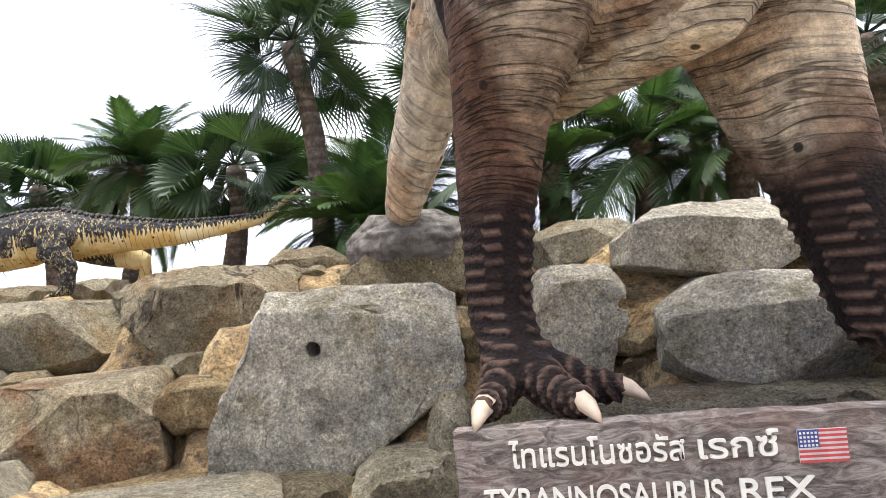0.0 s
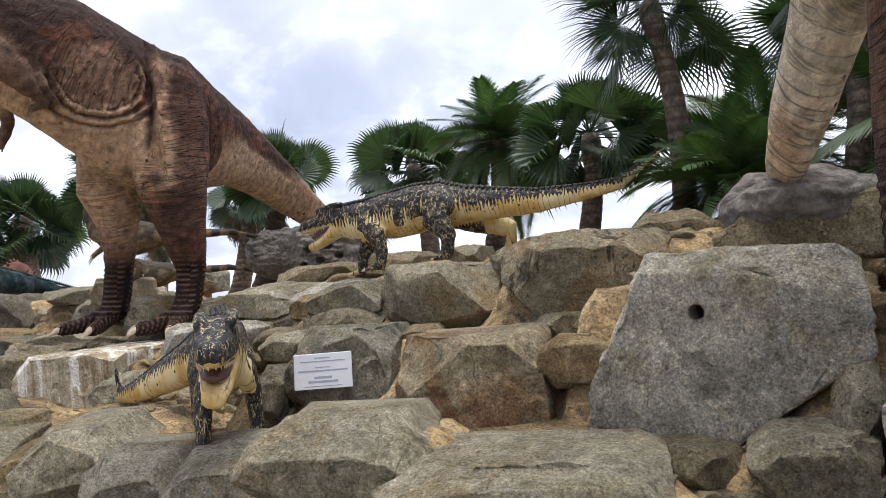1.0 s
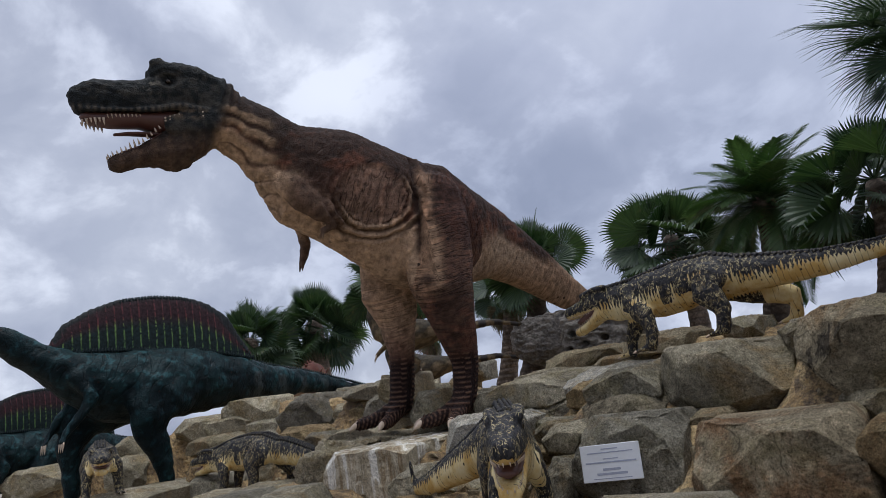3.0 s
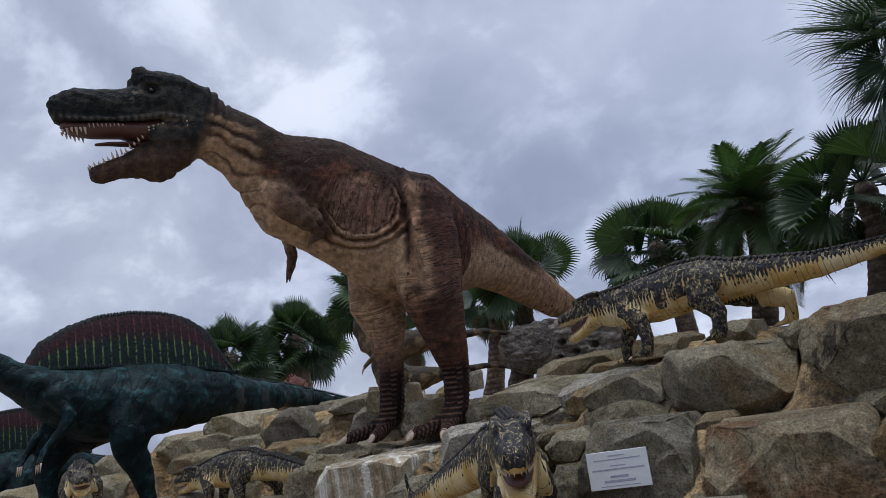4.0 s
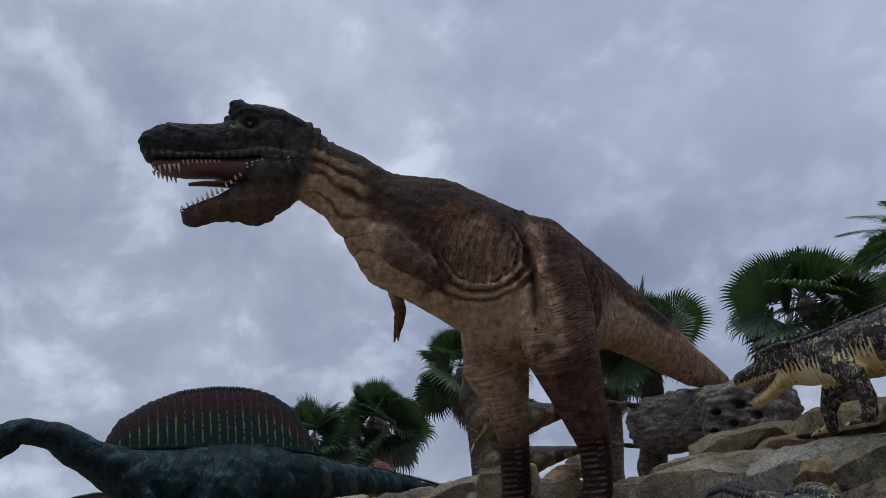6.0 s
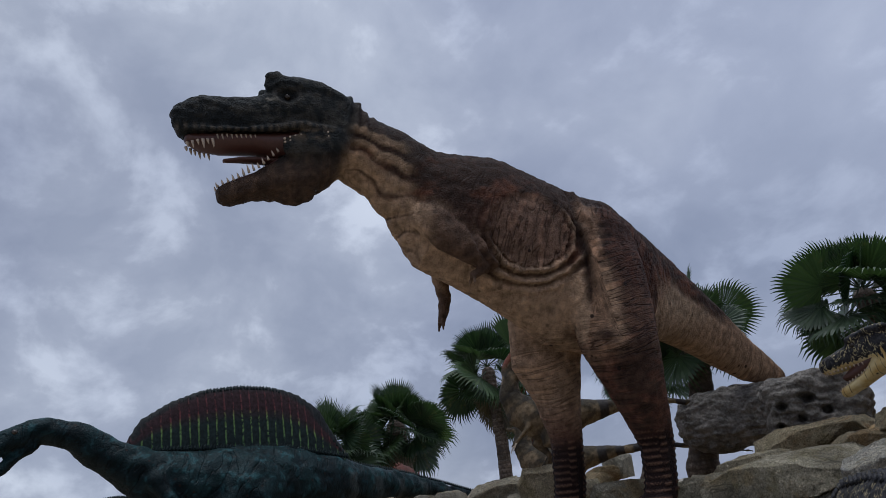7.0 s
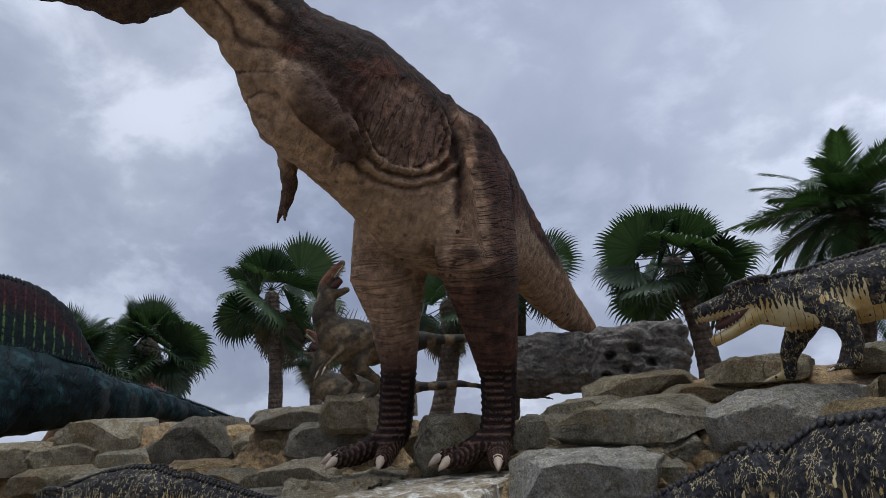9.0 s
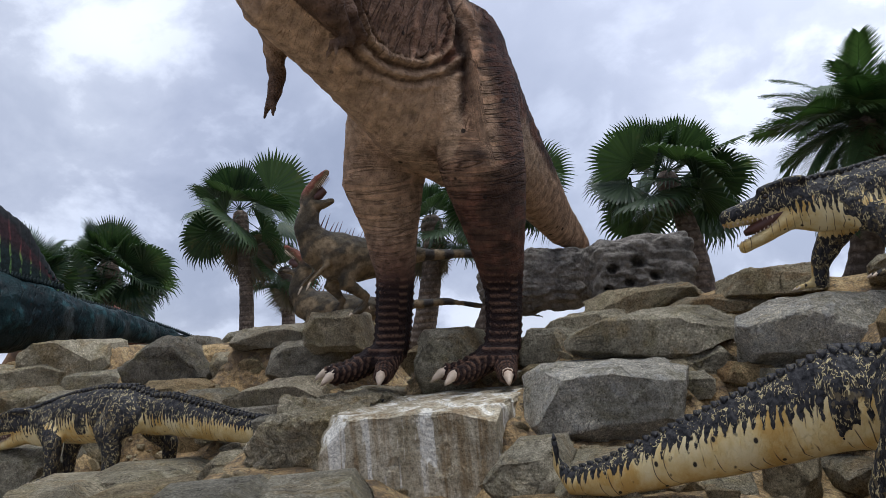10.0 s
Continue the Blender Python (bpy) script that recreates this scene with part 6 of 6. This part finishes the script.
def plumed(name, m, label, hx, hy):
    """A feathered runner with a raised open head and a long barred tail, on its toes."""
    bm, claws, mouth, quills = bmesh.new(), bmesh.new(), bmesh.new(), bmesh.new()
    loft(bm, [(-4.1, 0, 0.50, 0.02, 0.025), (-3.0, 0, 0.80, 0.045, 0.05), (-2.2, 0, 0.98, 0.065, 0.07), (-1.4, 0, 0.98, 0.10, 0.11), (-0.7, 0, 0.96, 0.22, 0.25), (-0.2, 0, 0.94, 0.32, 0.37), (0.25, 0, 1.00, 0.36, 0.42), (0.58, 0, 1.20, 0.29, 0.33), (0.72, 0, 1.50, 0.20, 0.22), (0.64, 0, 1.84, 0.16, 0.17)], 16)
    side = (-hy, hx, 0)
    at = lambda a, z, w, h: (0.62 + a * hx, a * hy, z, w, h)
    loft(bm, [at(-0.06, 1.90, 0.15, 0.15), at(0.0, 2.06, 0.15, 0.13), at(0.15, 2.24, 0.11, 0.09), at(0.32, 2.36, 0.07, 0.06)], 12, side)
    loft(bm, [at(0.02, 1.84, 0.13, 0.10), at(0.20, 1.84, 0.10, 0.07), at(0.38, 1.88, 0.06, 0.055)], 10, side)
    loft(mouth, [at(0.04, 1.96, 0.10, 0.07), at(0.16, 2.01, 0.07, 0.09), at(0.24, 2.08, 0.03, 0.08)], 8, side)
    for k in range(9):
        f = k / 8
        for o in (-0.07, 0.07):
            cone(claws, (0.62 + (0.15 + 0.17 * f) * hx - o * hy, (0.15 + 0.17 * f) * hy + o * hx, 2.14 + 0.16 * f), (0.62 + (0.19 + 0.17 * f) * hx - o * hy, (0.19 + 0.17 * f) * hy + o * hx, 2.08 + 0.16 * f), 0.01, 4)
    for sgn, sx in ((-1, 0.16), (1, -0.14)):
        loft(bm, [(0.05, sgn * 0.18, 0.80, 0.15, 0.24), (0.22 + sx * 0.5, sgn * 0.22, 0.52, 0.11, 0.15), (-0.05 + sx, sgn * 0.22, 0.30, 0.065, 0.075), (0.1 + sx, sgn * 0.22, 0.12, 0.05, 0.05)], 10)
        toes(bm, claws, 0.1 + sx, sgn * 0.22, 0.12, 0.0, 0, (-30, 0, 30), 0.25, 0.38)
        loft(bm, [(0.52, sgn * 0.22, 1.08, 0.09, 0.11), (0.50, sgn * 0.32, 0.82, 0.055, 0.065), (0.72, sgn * 0.31, 0.66, 0.04, 0.045), (0.80, sgn * 0.30, 0.58, 0.045, 0.04)], 8)
        for a in (-0.03, 0.03):
            cone(claws, (0.80, sgn * 0.30 + a, 0.58), (0.88, sgn * 0.30 + a, 0.44), 0.016, 4)
    for k in range(12):
        f = k / 21
        x, z = np.interp(f, (0, 0.3, 1), (0.5, 0.05, -1.0)), np.interp(f, (0, 0.3, 1), (1.50, 1.24, 1.12))
        cone(quills, (x, 0, z - 0.05), (x - 0.14, 0.02, z + 0.22 + 0.06 * math.sin(k * 2.1)), 0.012, 4)
    return statue(name, bm, 0.032, plumed_shape, [(claws, 1, (0.6, 0.5, 0.4)), (mouth, 2, (0.2, 0.04, 0.03)), (quills, 0, (0.16, 0.06, 0.045))], (RUNNER_SKIN, IVORY, MOUTH), m, label)


plumed("plumed_dinosaur_statue", facing(-11.93, 9.70, 2.10, -0.62, -0.78) @ Matrix.Diagonal((0.84, 0.95, 0.90, 1)), "olive-brown feathered runner statue with raised open jaws and barred tail", -0.85, 0.50)
plumed("plumed_dinosaur_statue", facing(-13.3, 11.1, 1.50, -0.88, -0.47) @ Matrix.Scale(0.85, 4), "feathered runner statue with a red crest behind its mate", 0.97, 0.1)
boulder(-12.0, 9.28, 1.92, 0.80, 0.60, 1.1, 25, (.12, .12, .02, .02), "cut", label="rounded stone pedestal under a feathered statue")
boulder(-13.9, 10.55, 1.27, 0.9, 0.5, 1.0, 25, (.1, .1, .02, .02), "grey", label="grey stone pedestal under a feathered statue")


def lava_rock(name, x, y, z, w, d, h, yaw, holes, label, seed, e=6.0):
    """A cast rock with a ridged, pitted skin and round holes through its face."""
    bm = bmesh.new()
    bmesh.ops.create_cube(bm, size=2)
    bmesh.ops.subdivide_edges(bm, edges=bm.edges[:], cuts=40, use_grid_fill=True)
    for v in bm.verts:
        p = v.co.copy()
        s = (abs(p.x) ** e + abs(p.y) ** e + abs(p.z) ** e) ** (1 / e)
        p = p / s
        q = Vector((p.x * w / 2, p.y * d / 2, (p.z + 1) * h / 2))
        r = q + Vector((seed, 0, 0))
        a = noise.fractal(r * 1.7, 1.0, 2.0, 3) * 0.07 + abs(noise.noise(Vector((r.x * 3.2, r.y * 3.2, r.z * 9)))) * 0.10 + noise.fractal(r * 9, 0.8, 2.0, 2) * 0.018
        q += p.normalized() * a
        if p.y < -0.2:
            for hx, hz, hr in holes:
                k = math.hypot(q.x - hx, (q.z - hz) * 1.25) / hr
                if k < 1.25:
                    q.y += 0.22 * min(1.0, max(0.0, (1.25 - k) / 0.45))
        v.co = q
    me = bpy.data.meshes.new(name)
    bm.to_mesh(me)
    bm.free()
    smooth(me)
    me.materials.append(LAVA)
    ob = new(name, me)
    ob.matrix_world = pose(x, y, z, 0, 0, yaw)
    return tagged(ob, label, "rock")


HOLES = [(-0.40, 0.46, 0.06), (-0.06, 0.52, 0.08), (-0.20, 0.27, 0.06), (0.14, 0.33, 0.07), (-0.48, 0.22, 0.045)]
lava_rock("lava_rock", -8.10, 10.95, 1.90, 1.32, 1.1, 0.86, 24, HOLES, "grey cast lava rock with round holes under the tail", 3.0)
lava_rock("lava_rock", -10.0, 12.2, 2.0, 2.0, 1.2, 0.98, 22, [], "rough grey cast lava rock carrying the great statue's tail", 9.0, 3.0)
lava_rock("lava_rock", -0.52, 6.55, 1.72, 1.02, 0.95, 0.50, 5, [], "brown cast lava rock carrying the statue's tail", 15.0, 2.4)


# ---- palms ----
def fan_leaf(seed, blade, stalk, droop, split=0.72, span=96):
    """One fan leaf, growing along +x: a stalk and a cupped, pleated blade whose pointed fingers part near the rim."""
    rng = random.Random(seed)
    bm = bmesh.new()
    w = 0.02
    low = -0.10 * stalk
    a = [bm.verts.new(p) for p in ((0, -w, 0), (0, w, 0), (stalk, w * 0.6, low), (stalk, -w * 0.6, low))]
    b = [bm.verts.new(p) for p in ((0, 0, -w), (stalk, 0, low - w))]
    for q in ((a[0], a[1], a[2], a[3]), (a[0], b[0], b[1], a[3]), (a[1], a[2], b[1], b[0])):
        bm.faces.new(q)
    n = 36
    base = Vector((stalk, 0, low))
    cup = rng.uniform(0.10, 0.26)
    for k in range(n):
        u = (k + 0.5) / n * 2 - 1
        ang = radians(u * span)
        ln = blade * (1.0 - 0.20 * abs(u) ** 2) * rng.uniform(0.93, 1.05)
        d = Vector((math.cos(ang), math.sin(ang), 0))
        t = Vector((-d.y, d.x, 0))
        half = ln * split * radians(2 * span / n) / 2 * 1.05
        fold = 0.30 * half * (1 if k % 2 else -1)
        sag = -droop * ln * (0.35 + 0.65 * abs(u))
        lift = cup * blade * u * u
        m = base + d * (ln * split) + Vector((0, 0, sag * 0.35 + lift * 0.7))
        q = base + d * (ln * (0.55 + 0.45 * split)) + Vector((0, 0, sag * 0.65 + lift * 0.9))
        tip = base + d * ln + Vector((0, 0, sag + lift - (0.04 + droop * rng.uniform(0.1, 0.6)) * ln))
        up = Vector((0, 0, fold))
        v = [bm.verts.new(p) for p in (base + d * 0.02, m - t * half + up, m + t * half - up, q - t * half * 0.5 + up * 0.4, q + t * half * 0.5 - up * 0.4, tip)]
        bm.faces.new((v[0], v[1], v[2]))
        bm.faces.new((v[1], v[3], v[4], v[2]))
        bm.faces.new((v[3], v[5], v[4]))
    me = bpy.data.meshes.new("frond")
    bm.to_mesh(me)
    bm.free()
    return me


def feather_leaf(seed, length, arch):
    """One feather leaf: an arching rib with two rows of narrow leaflets, along +x."""
    rng = random.Random(seed)
    bm = bmesh.new()
    at = lambda f: Vector((length * f * (1 - 0.12 * f), 0, length * (0.30 * f - arch * f * f)))
    steps = 12
    ring = []
    for k in range(steps + 1):
        f = k / steps
        w = 0.018 * (1 - 0.85 * f)
        p = at(f)
        ring.append((bm.verts.new(p + Vector((0, -w, 0))), bm.verts.new(p + Vector((0, w, 0)))))
    for a, b in zip(ring, ring[1:]):
        bm.faces.new((a[0], b[0], b[1], a[1]))
    n = 84
    for k in range(n):
        f = 0.10 + 0.90 * k / (n - 1)
        p = at(f)
        t = (at(min(1, f + 0.02)) - at(f - 0.02)).normalized()
        ln = length * (0.20 + 0.12 * math.sin(f * 2.9)) * (1 - 0.55 * f ** 3) * rng.uniform(0.88, 1.08)
        for sgn in (-1, 1):
            d = (t * (0.55 + 0.5 * f) + Vector((0, sgn * 0.85, 0.32 - 0.2 * f))).normalized()
            side = d.cross(Vector((0, 0, 1))).normalized() * (0.0045 + 0.0026 * length)
            sag = Vector((0, 0, -ln * rng.uniform(0.12, 0.34)))
            v = [bm.verts.new(q) for q in (p - side * 0.5, p + side * 0.5, p + d * ln * 0.5 + side + sag * 0.25, p + d * ln * 0.5 - side + sag * 0.25, p + d * ln + sag)]
            bm.faces.new((v[0], v[1], v[2], v[3]))
            bm.faces.new((v[3], v[2], v[4]))
    me = bpy.data.meshes.new("frond")
    bm.to_mesh(me)
    bm.free()
    return me


def palm(kind, base, crown, size, count, girth, label, seed, dry=0, low=-0.75, split=0.72, group="palms on the ridge"):
    """A palm: a ringed trunk from base to crown and separate fronds."""
    rng = random.Random(seed)
    tree = tagged(new("palm_tree"), label, "palm tree", group)
    tree.location = base
    b, c = Vector(base), Vector(crown)
    top = c - b
    bm = bmesh.new()
    rows = []
    n = 26
    for k in range(n + 1):
        f = k / n
        bend = 0.04 * top.length * math.sin(f * 3.1)
        swell = 1.25 - 0.35 * f + 0.25 * max(0, 0.12 - f) * 8 + (0.05 if k % 2 else 0.0) + 0.5 * max(0, f - 0.80) * 3
        rows.append((top.x * f + bend, top.y * f, (top.z - (0.10 * size if kind == "fan" else 0.0)) * f - 0.15 * (1 - f), girth * swell, girth * swell))
    loft(bm, rows, 12)
    me = bpy.data.meshes.new("trunk")
    bm.to_mesh(me)
    bm.free()
    smooth(me)
    part_of("trunk", me, BARK, tree)
    if kind == "fan":
        blades, stalks = ((0.62, 0.60, 0.58, 0.54), (0.20, 0.32, 0.42, 0.44)) if split < 0.6 else ((0.50, 0.54, 0.54, 0.52), (0.24, 0.40, 0.48, 0.42))
        leaves = [fan_leaf(seed + k, size * blades[k], size * stalks[k], 0.03 + 0.13 * k, split, 78 + 14 * k) for k in range(4)]
        mat = FAN_LEAF
    else:
        leaves = [feather_leaf(seed + k, size, 0.30 + 0.16 * k) for k in range(4)]
        mat = FEATHER_LEAF
    for me in leaves:
        me.materials.append(mat)
    brown = None
    if dry:
        brown = fan_leaf(seed + 9, size * 0.45, size * 0.38, 0.5)
        brown.materials.append(DRY_LEAF)
    for k in range(count + dry):
        f = min(1.0, k / count)
        rise = math.asin(max(-0.99, min(0.99, 0.97 - (0.97 - low) * f))) + rng.uniform(-0.12, 0.12)
        turn = k * 2.39996 + rng.uniform(-0.25, 0.25)
        if k >= count:
            rise = radians(rng.uniform(-82, -60))
        me = brown if k >= count else leaves[min(3, int(f * 4 * rng.uniform(0.5, 1.2)))]
        fr = new("frond", me)
        fr.parent = tree
        k2 = rng.uniform(0.78, 1.12)
        if kind == "fan" and k % 4 == 3:
            k2 *= 0.70
        tilt = rise if kind == "fan" else rise * 0.8 - 0.12
        fr.matrix_basis = (Matrix.Translation(top + Vector((0, 0, -0.22 * size * max(0.0, f - 0.5)))) @ Matrix.Rotation(turn, 4, "Z") @ Matrix.Rotation(-tilt, 4, "Y")
                           @ Matrix.Rotation(rng.uniform(-1.25, 1.25) if kind == "fan" else rng.uniform(-0.5, 0.5), 4, "X") @ Matrix.Scale(k2, 4))
    return tree


FAN = "green fan palm with a ringed brown trunk"
DATE = "feathery green date palm behind the boulders"
palm("fan", (-1.72, 8.87, 2.1), (-1.88, 8.84, 4.75), 1.6, 36, 0.115, "tall fan palm with a ringed leaning trunk and narrow leaf fingers", 1, 0, -0.75, 0.36)
palm("fan", (-3.3, 10.3, 2.1), (-3.12, 10.3, 3.55), 1.35, 30, 0.13, FAN, 2)
palm("feather", (-5.5, 12.0, 2.0), (-5.15, 11.9, 3.95), 1.5, 56, 0.17, DATE, 3)
palm("fan", (-7.75, 13.9, 2.0), (-8.2, 14.3, 4.3), 1.66, 34, 0.17, FAN, 4)
palm("fan", (-11.0, 12.3, 1.9), (-10.6, 12.5, 4.35), 1.35, 30, 0.20, FAN, 5)
palm("fan", (-21.1, 16.7, 0.8), (-20.95, 16.85, 6.1), 2.35, 24, 0.19, "slender fan palm with a bare trunk", 6, 4)
palm("fan", (-20.4, 17.6, 0.0), (-20.3, 17.9, 4.3), 1.5, 16, 0.19, "slender fan palm with a bare trunk", 7, 3)
palm("fan", (-33.6, 22.1, 0.0), (-33.76, 21.9, 6.4), 3.0, 48, 0.40, "broad fan palm with drooping lower leaves", 8, 8)
palm("fan", (-33.5, 17.8, 0.0), (-33.0, 17.6, 5.6), 2.7, 48, 0.36, "broad fan palm beyond the sail", 9, 4)
palm("fan", (-13.6, 14.3, 1.8), (-13.2, 14.5, 4.3), 1.4, 24, 0.20, FAN, 10, 5)
palm("fan", (0.0, 8.7, 2.2), (0.1, 8.8, 4.9), 1.3, 30, 0.10, FAN, 11, 4, -0.75, 0.36)
palm("feather", (-1.15, 8.4, 1.95), (-1.1, 8.4, 2.35), 1.35, 40, 0.16, "low bushy green cycad behind the boulders", 12, 0, -0.25)
palm("feather", (1.0, 8.6, 2.0), (1.0, 8.5, 2.75), 1.4, 24, 0.15, DATE, 13, 0, -0.5)
palm("feather", (2.0, 8.2, 2.0), (2.05, 8.2, 2.9), 1.4, 26, 0.15, DATE, 15, 0, -0.5)
palm("feather", (2.85, 7.8, 2.0), (2.9, 7.8, 2.85), 1.4, 28, 0.15, DATE, 16, 0, -0.5)
palm("fan", (4.2, 7.6, 2.0), (4.2, 7.5, 3.7), 1.3, 24, 0.13, FAN, 17)
palm("fan", (1.2, 9.6, 2.0), (1.2, 9.5, 4.2), 1.3, 24, 0.13, FAN, 18)
palm("fan", (0.2, 10.6, 2.0), (0.25, 10.6, 4.6), 1.5, 30, 0.12, FAN, 21, 3, -0.75, 0.45)
palm("feather", (-0.9, 10.2, 1.9), (-0.9, 10.2, 2.9), 1.5, 40, 0.15, DATE, 22, 0, -0.4)
palm("fan", (3.0, 9.4, 2.0), (3.0, 9.4, 4.4), 1.4, 30, 0.12, FAN, 23, 3, -0.75, 0.45)


# ---- the name board and ledge under the banded statue, and the small white plate ----
def writing(name, text, size, x, z, parent, label, thick=0.012, wide=None):
    cu = bpy.data.curves.new(name, "FONT")
    cu.body, cu.size, cu.extrude = text, size, thick
    cu.offset = 0.001
    ob = new(name, cu)
    bpy.context.view_layer.update()
    me = bpy.data.meshes.new_from_object(ob.evaluated_get(bpy.context.evaluated_depsgraph_get()))
    bpy.data.objects.remove(ob)
    xs = [v.co.x for v in me.vertices]
    k = wide / (max(xs) - min(xs)) if wide and xs else 1.0
    lo = min(xs) if xs else 0
    me.transform(Matrix.Diagonal((k, 1, 1, 1)) @ Matrix.Translation((-lo, 0, 0)))
    me.materials.append(LETTER)
    t = new(name, me)
    t.parent = parent
    t.matrix_basis = Matrix.Translation((x, -0.075, z)) @ Matrix.Rotation(radians(90), 4, "X")
    return tagged(t, label)


def name_board():
    board = tagged(new("name_board"), "carved brown name board with cream raised letters and flag", "sign")
    board.matrix_world = pose(-0.22, 3.52, 0.0, 0, 0, -9.2)
    bm = bmesh.new()
    bmesh.ops.create_cube(bm, size=1)
    bmesh.ops.scale(bm, vec=(3.2, 0.13, 0.935), verts=bm.verts)
    bmesh.ops.translate(bm, vec=(1.6, 0, 0.4675), verts=bm.verts)
    bmesh.ops.subdivide_edges(bm, edges=bm.edges[:], cuts=24, use_grid_fill=True)
    for v in bm.verts:
        e = noise.fractal(v.co * 6, 1.0, 2.0, 3)
        v.co.y += 0.006 * e
        if v.co.z > 0.9:
            v.co.z += 0.012 * e
        if v.co.x < 0.01:
            v.co.x += 0.02 * e
    me = bpy.data.meshes.new("panel")
    bm.to_mesh(me)
    bm.free()
    part_of("panel", me, BOARD, board)
    writing("thai_word", "ไทแรนโนซอรัส", 0.14, 0.245, 0.765, board, "raised cream Thai lettering", 0.014, 0.751)
    writing("thai_word", "เรกซ์", 0.14, 1.051, 0.765, board, "raised cream Thai lettering", 0.014, 0.324)
    writing("latin_word", "TYRANNOSAURUS", 0.14, 0.115, 0.575, board, "raised cream Latin lettering", 0.012, 1.019)
    writing("latin_word", "REX", 0.14, 1.202, 0.575, board, "raised cream Latin lettering", 0.012, 0.298)
    # a small flag, stripes and stars as raised bars
    fm = bmesh.new()
    box(fm, 1.45, 1.64, -0.078, -0.066, 0.725, 0.86)
    me = bpy.data.meshes.new("flag")
    fm.to_mesh(me)
    fm.free()
    fl = part_of("flag", me, plain("flag_white", (0.6, 0.58, 0.56), 0.6), board, "small red, white and blue flag")
    red, blue = plain("flag_red", (0.42, 0.05, 0.05), 0.6), plain("flag_blue", (0.04, 0.06, 0.22), 0.6)
    for k in range(7):
        fm = bmesh.new()
        z = 0.725 + 0.135 * (2 * k) / 13
        box(fm, 1.45 if k < 3 else 1.53, 1.64, -0.082, -0.078, z, z + 0.135 / 13)
        part("stripe", fm, red, fl)
    fm = bmesh.new()
    box(fm, 1.45, 1.53, -0.084, -0.078, 0.725 + 0.135 * 6 / 13, 0.86)
    part("canton", fm, blue, fl, "blue canton with white dots")
    fm = bmesh.new()
    for i in range(5):
        for j in range(4):
            bmesh.ops.create_cube(fm, size=0.008, matrix=Matrix.Translation((1.459 + 0.015 * i, -0.085, 0.797 + 0.017 * j)))
    part("dots", fm, LETTER, fl)
    return board


name_board()
boulder(1.4, 3.70, 0.42, 3.3, 0.92, 1.6, -9, (.01, .01, .01, .01), "dark", 0.05, 1.2, "statue_ledge", "rough dark stone ledge behind the name board")


def plate():
    """The little white plate screwed to a boulder; its lines are too small to read."""
    p = tagged(new("info_plate"), "small white information plate with faded blue lines", "plate")
    p.matrix_world = pose(-3.985, 4.80, 0.97, -8, 0, 23)
    bm = bmesh.new()
    box(bm, -0.235, 0.235, -0.012, 0.0, -0.14, 0.14)
    bmesh.ops.bevel(bm, geom=bm.edges[:], offset=0.003, segments=1, affect="EDGES")
    part("panel", bm, PLATE, p)
    for z, w, h in ((0.105, 0.13, 0.008), (0.078, 0.36, 0.008), (0.03, 0.12, 0.008), (0.004, 0.40, 0.012), (-0.05, 0.14, 0.018), (-0.083, 0.24, 0.018), (-0.118, 0.30, 0.006)):
        bm = bmesh.new()
        box(bm, -w / 2, w / 2, -0.0135, -0.0119, z - h / 2, z + h / 2)
        part("text_line", bm, INK, p)
    return p


plate()
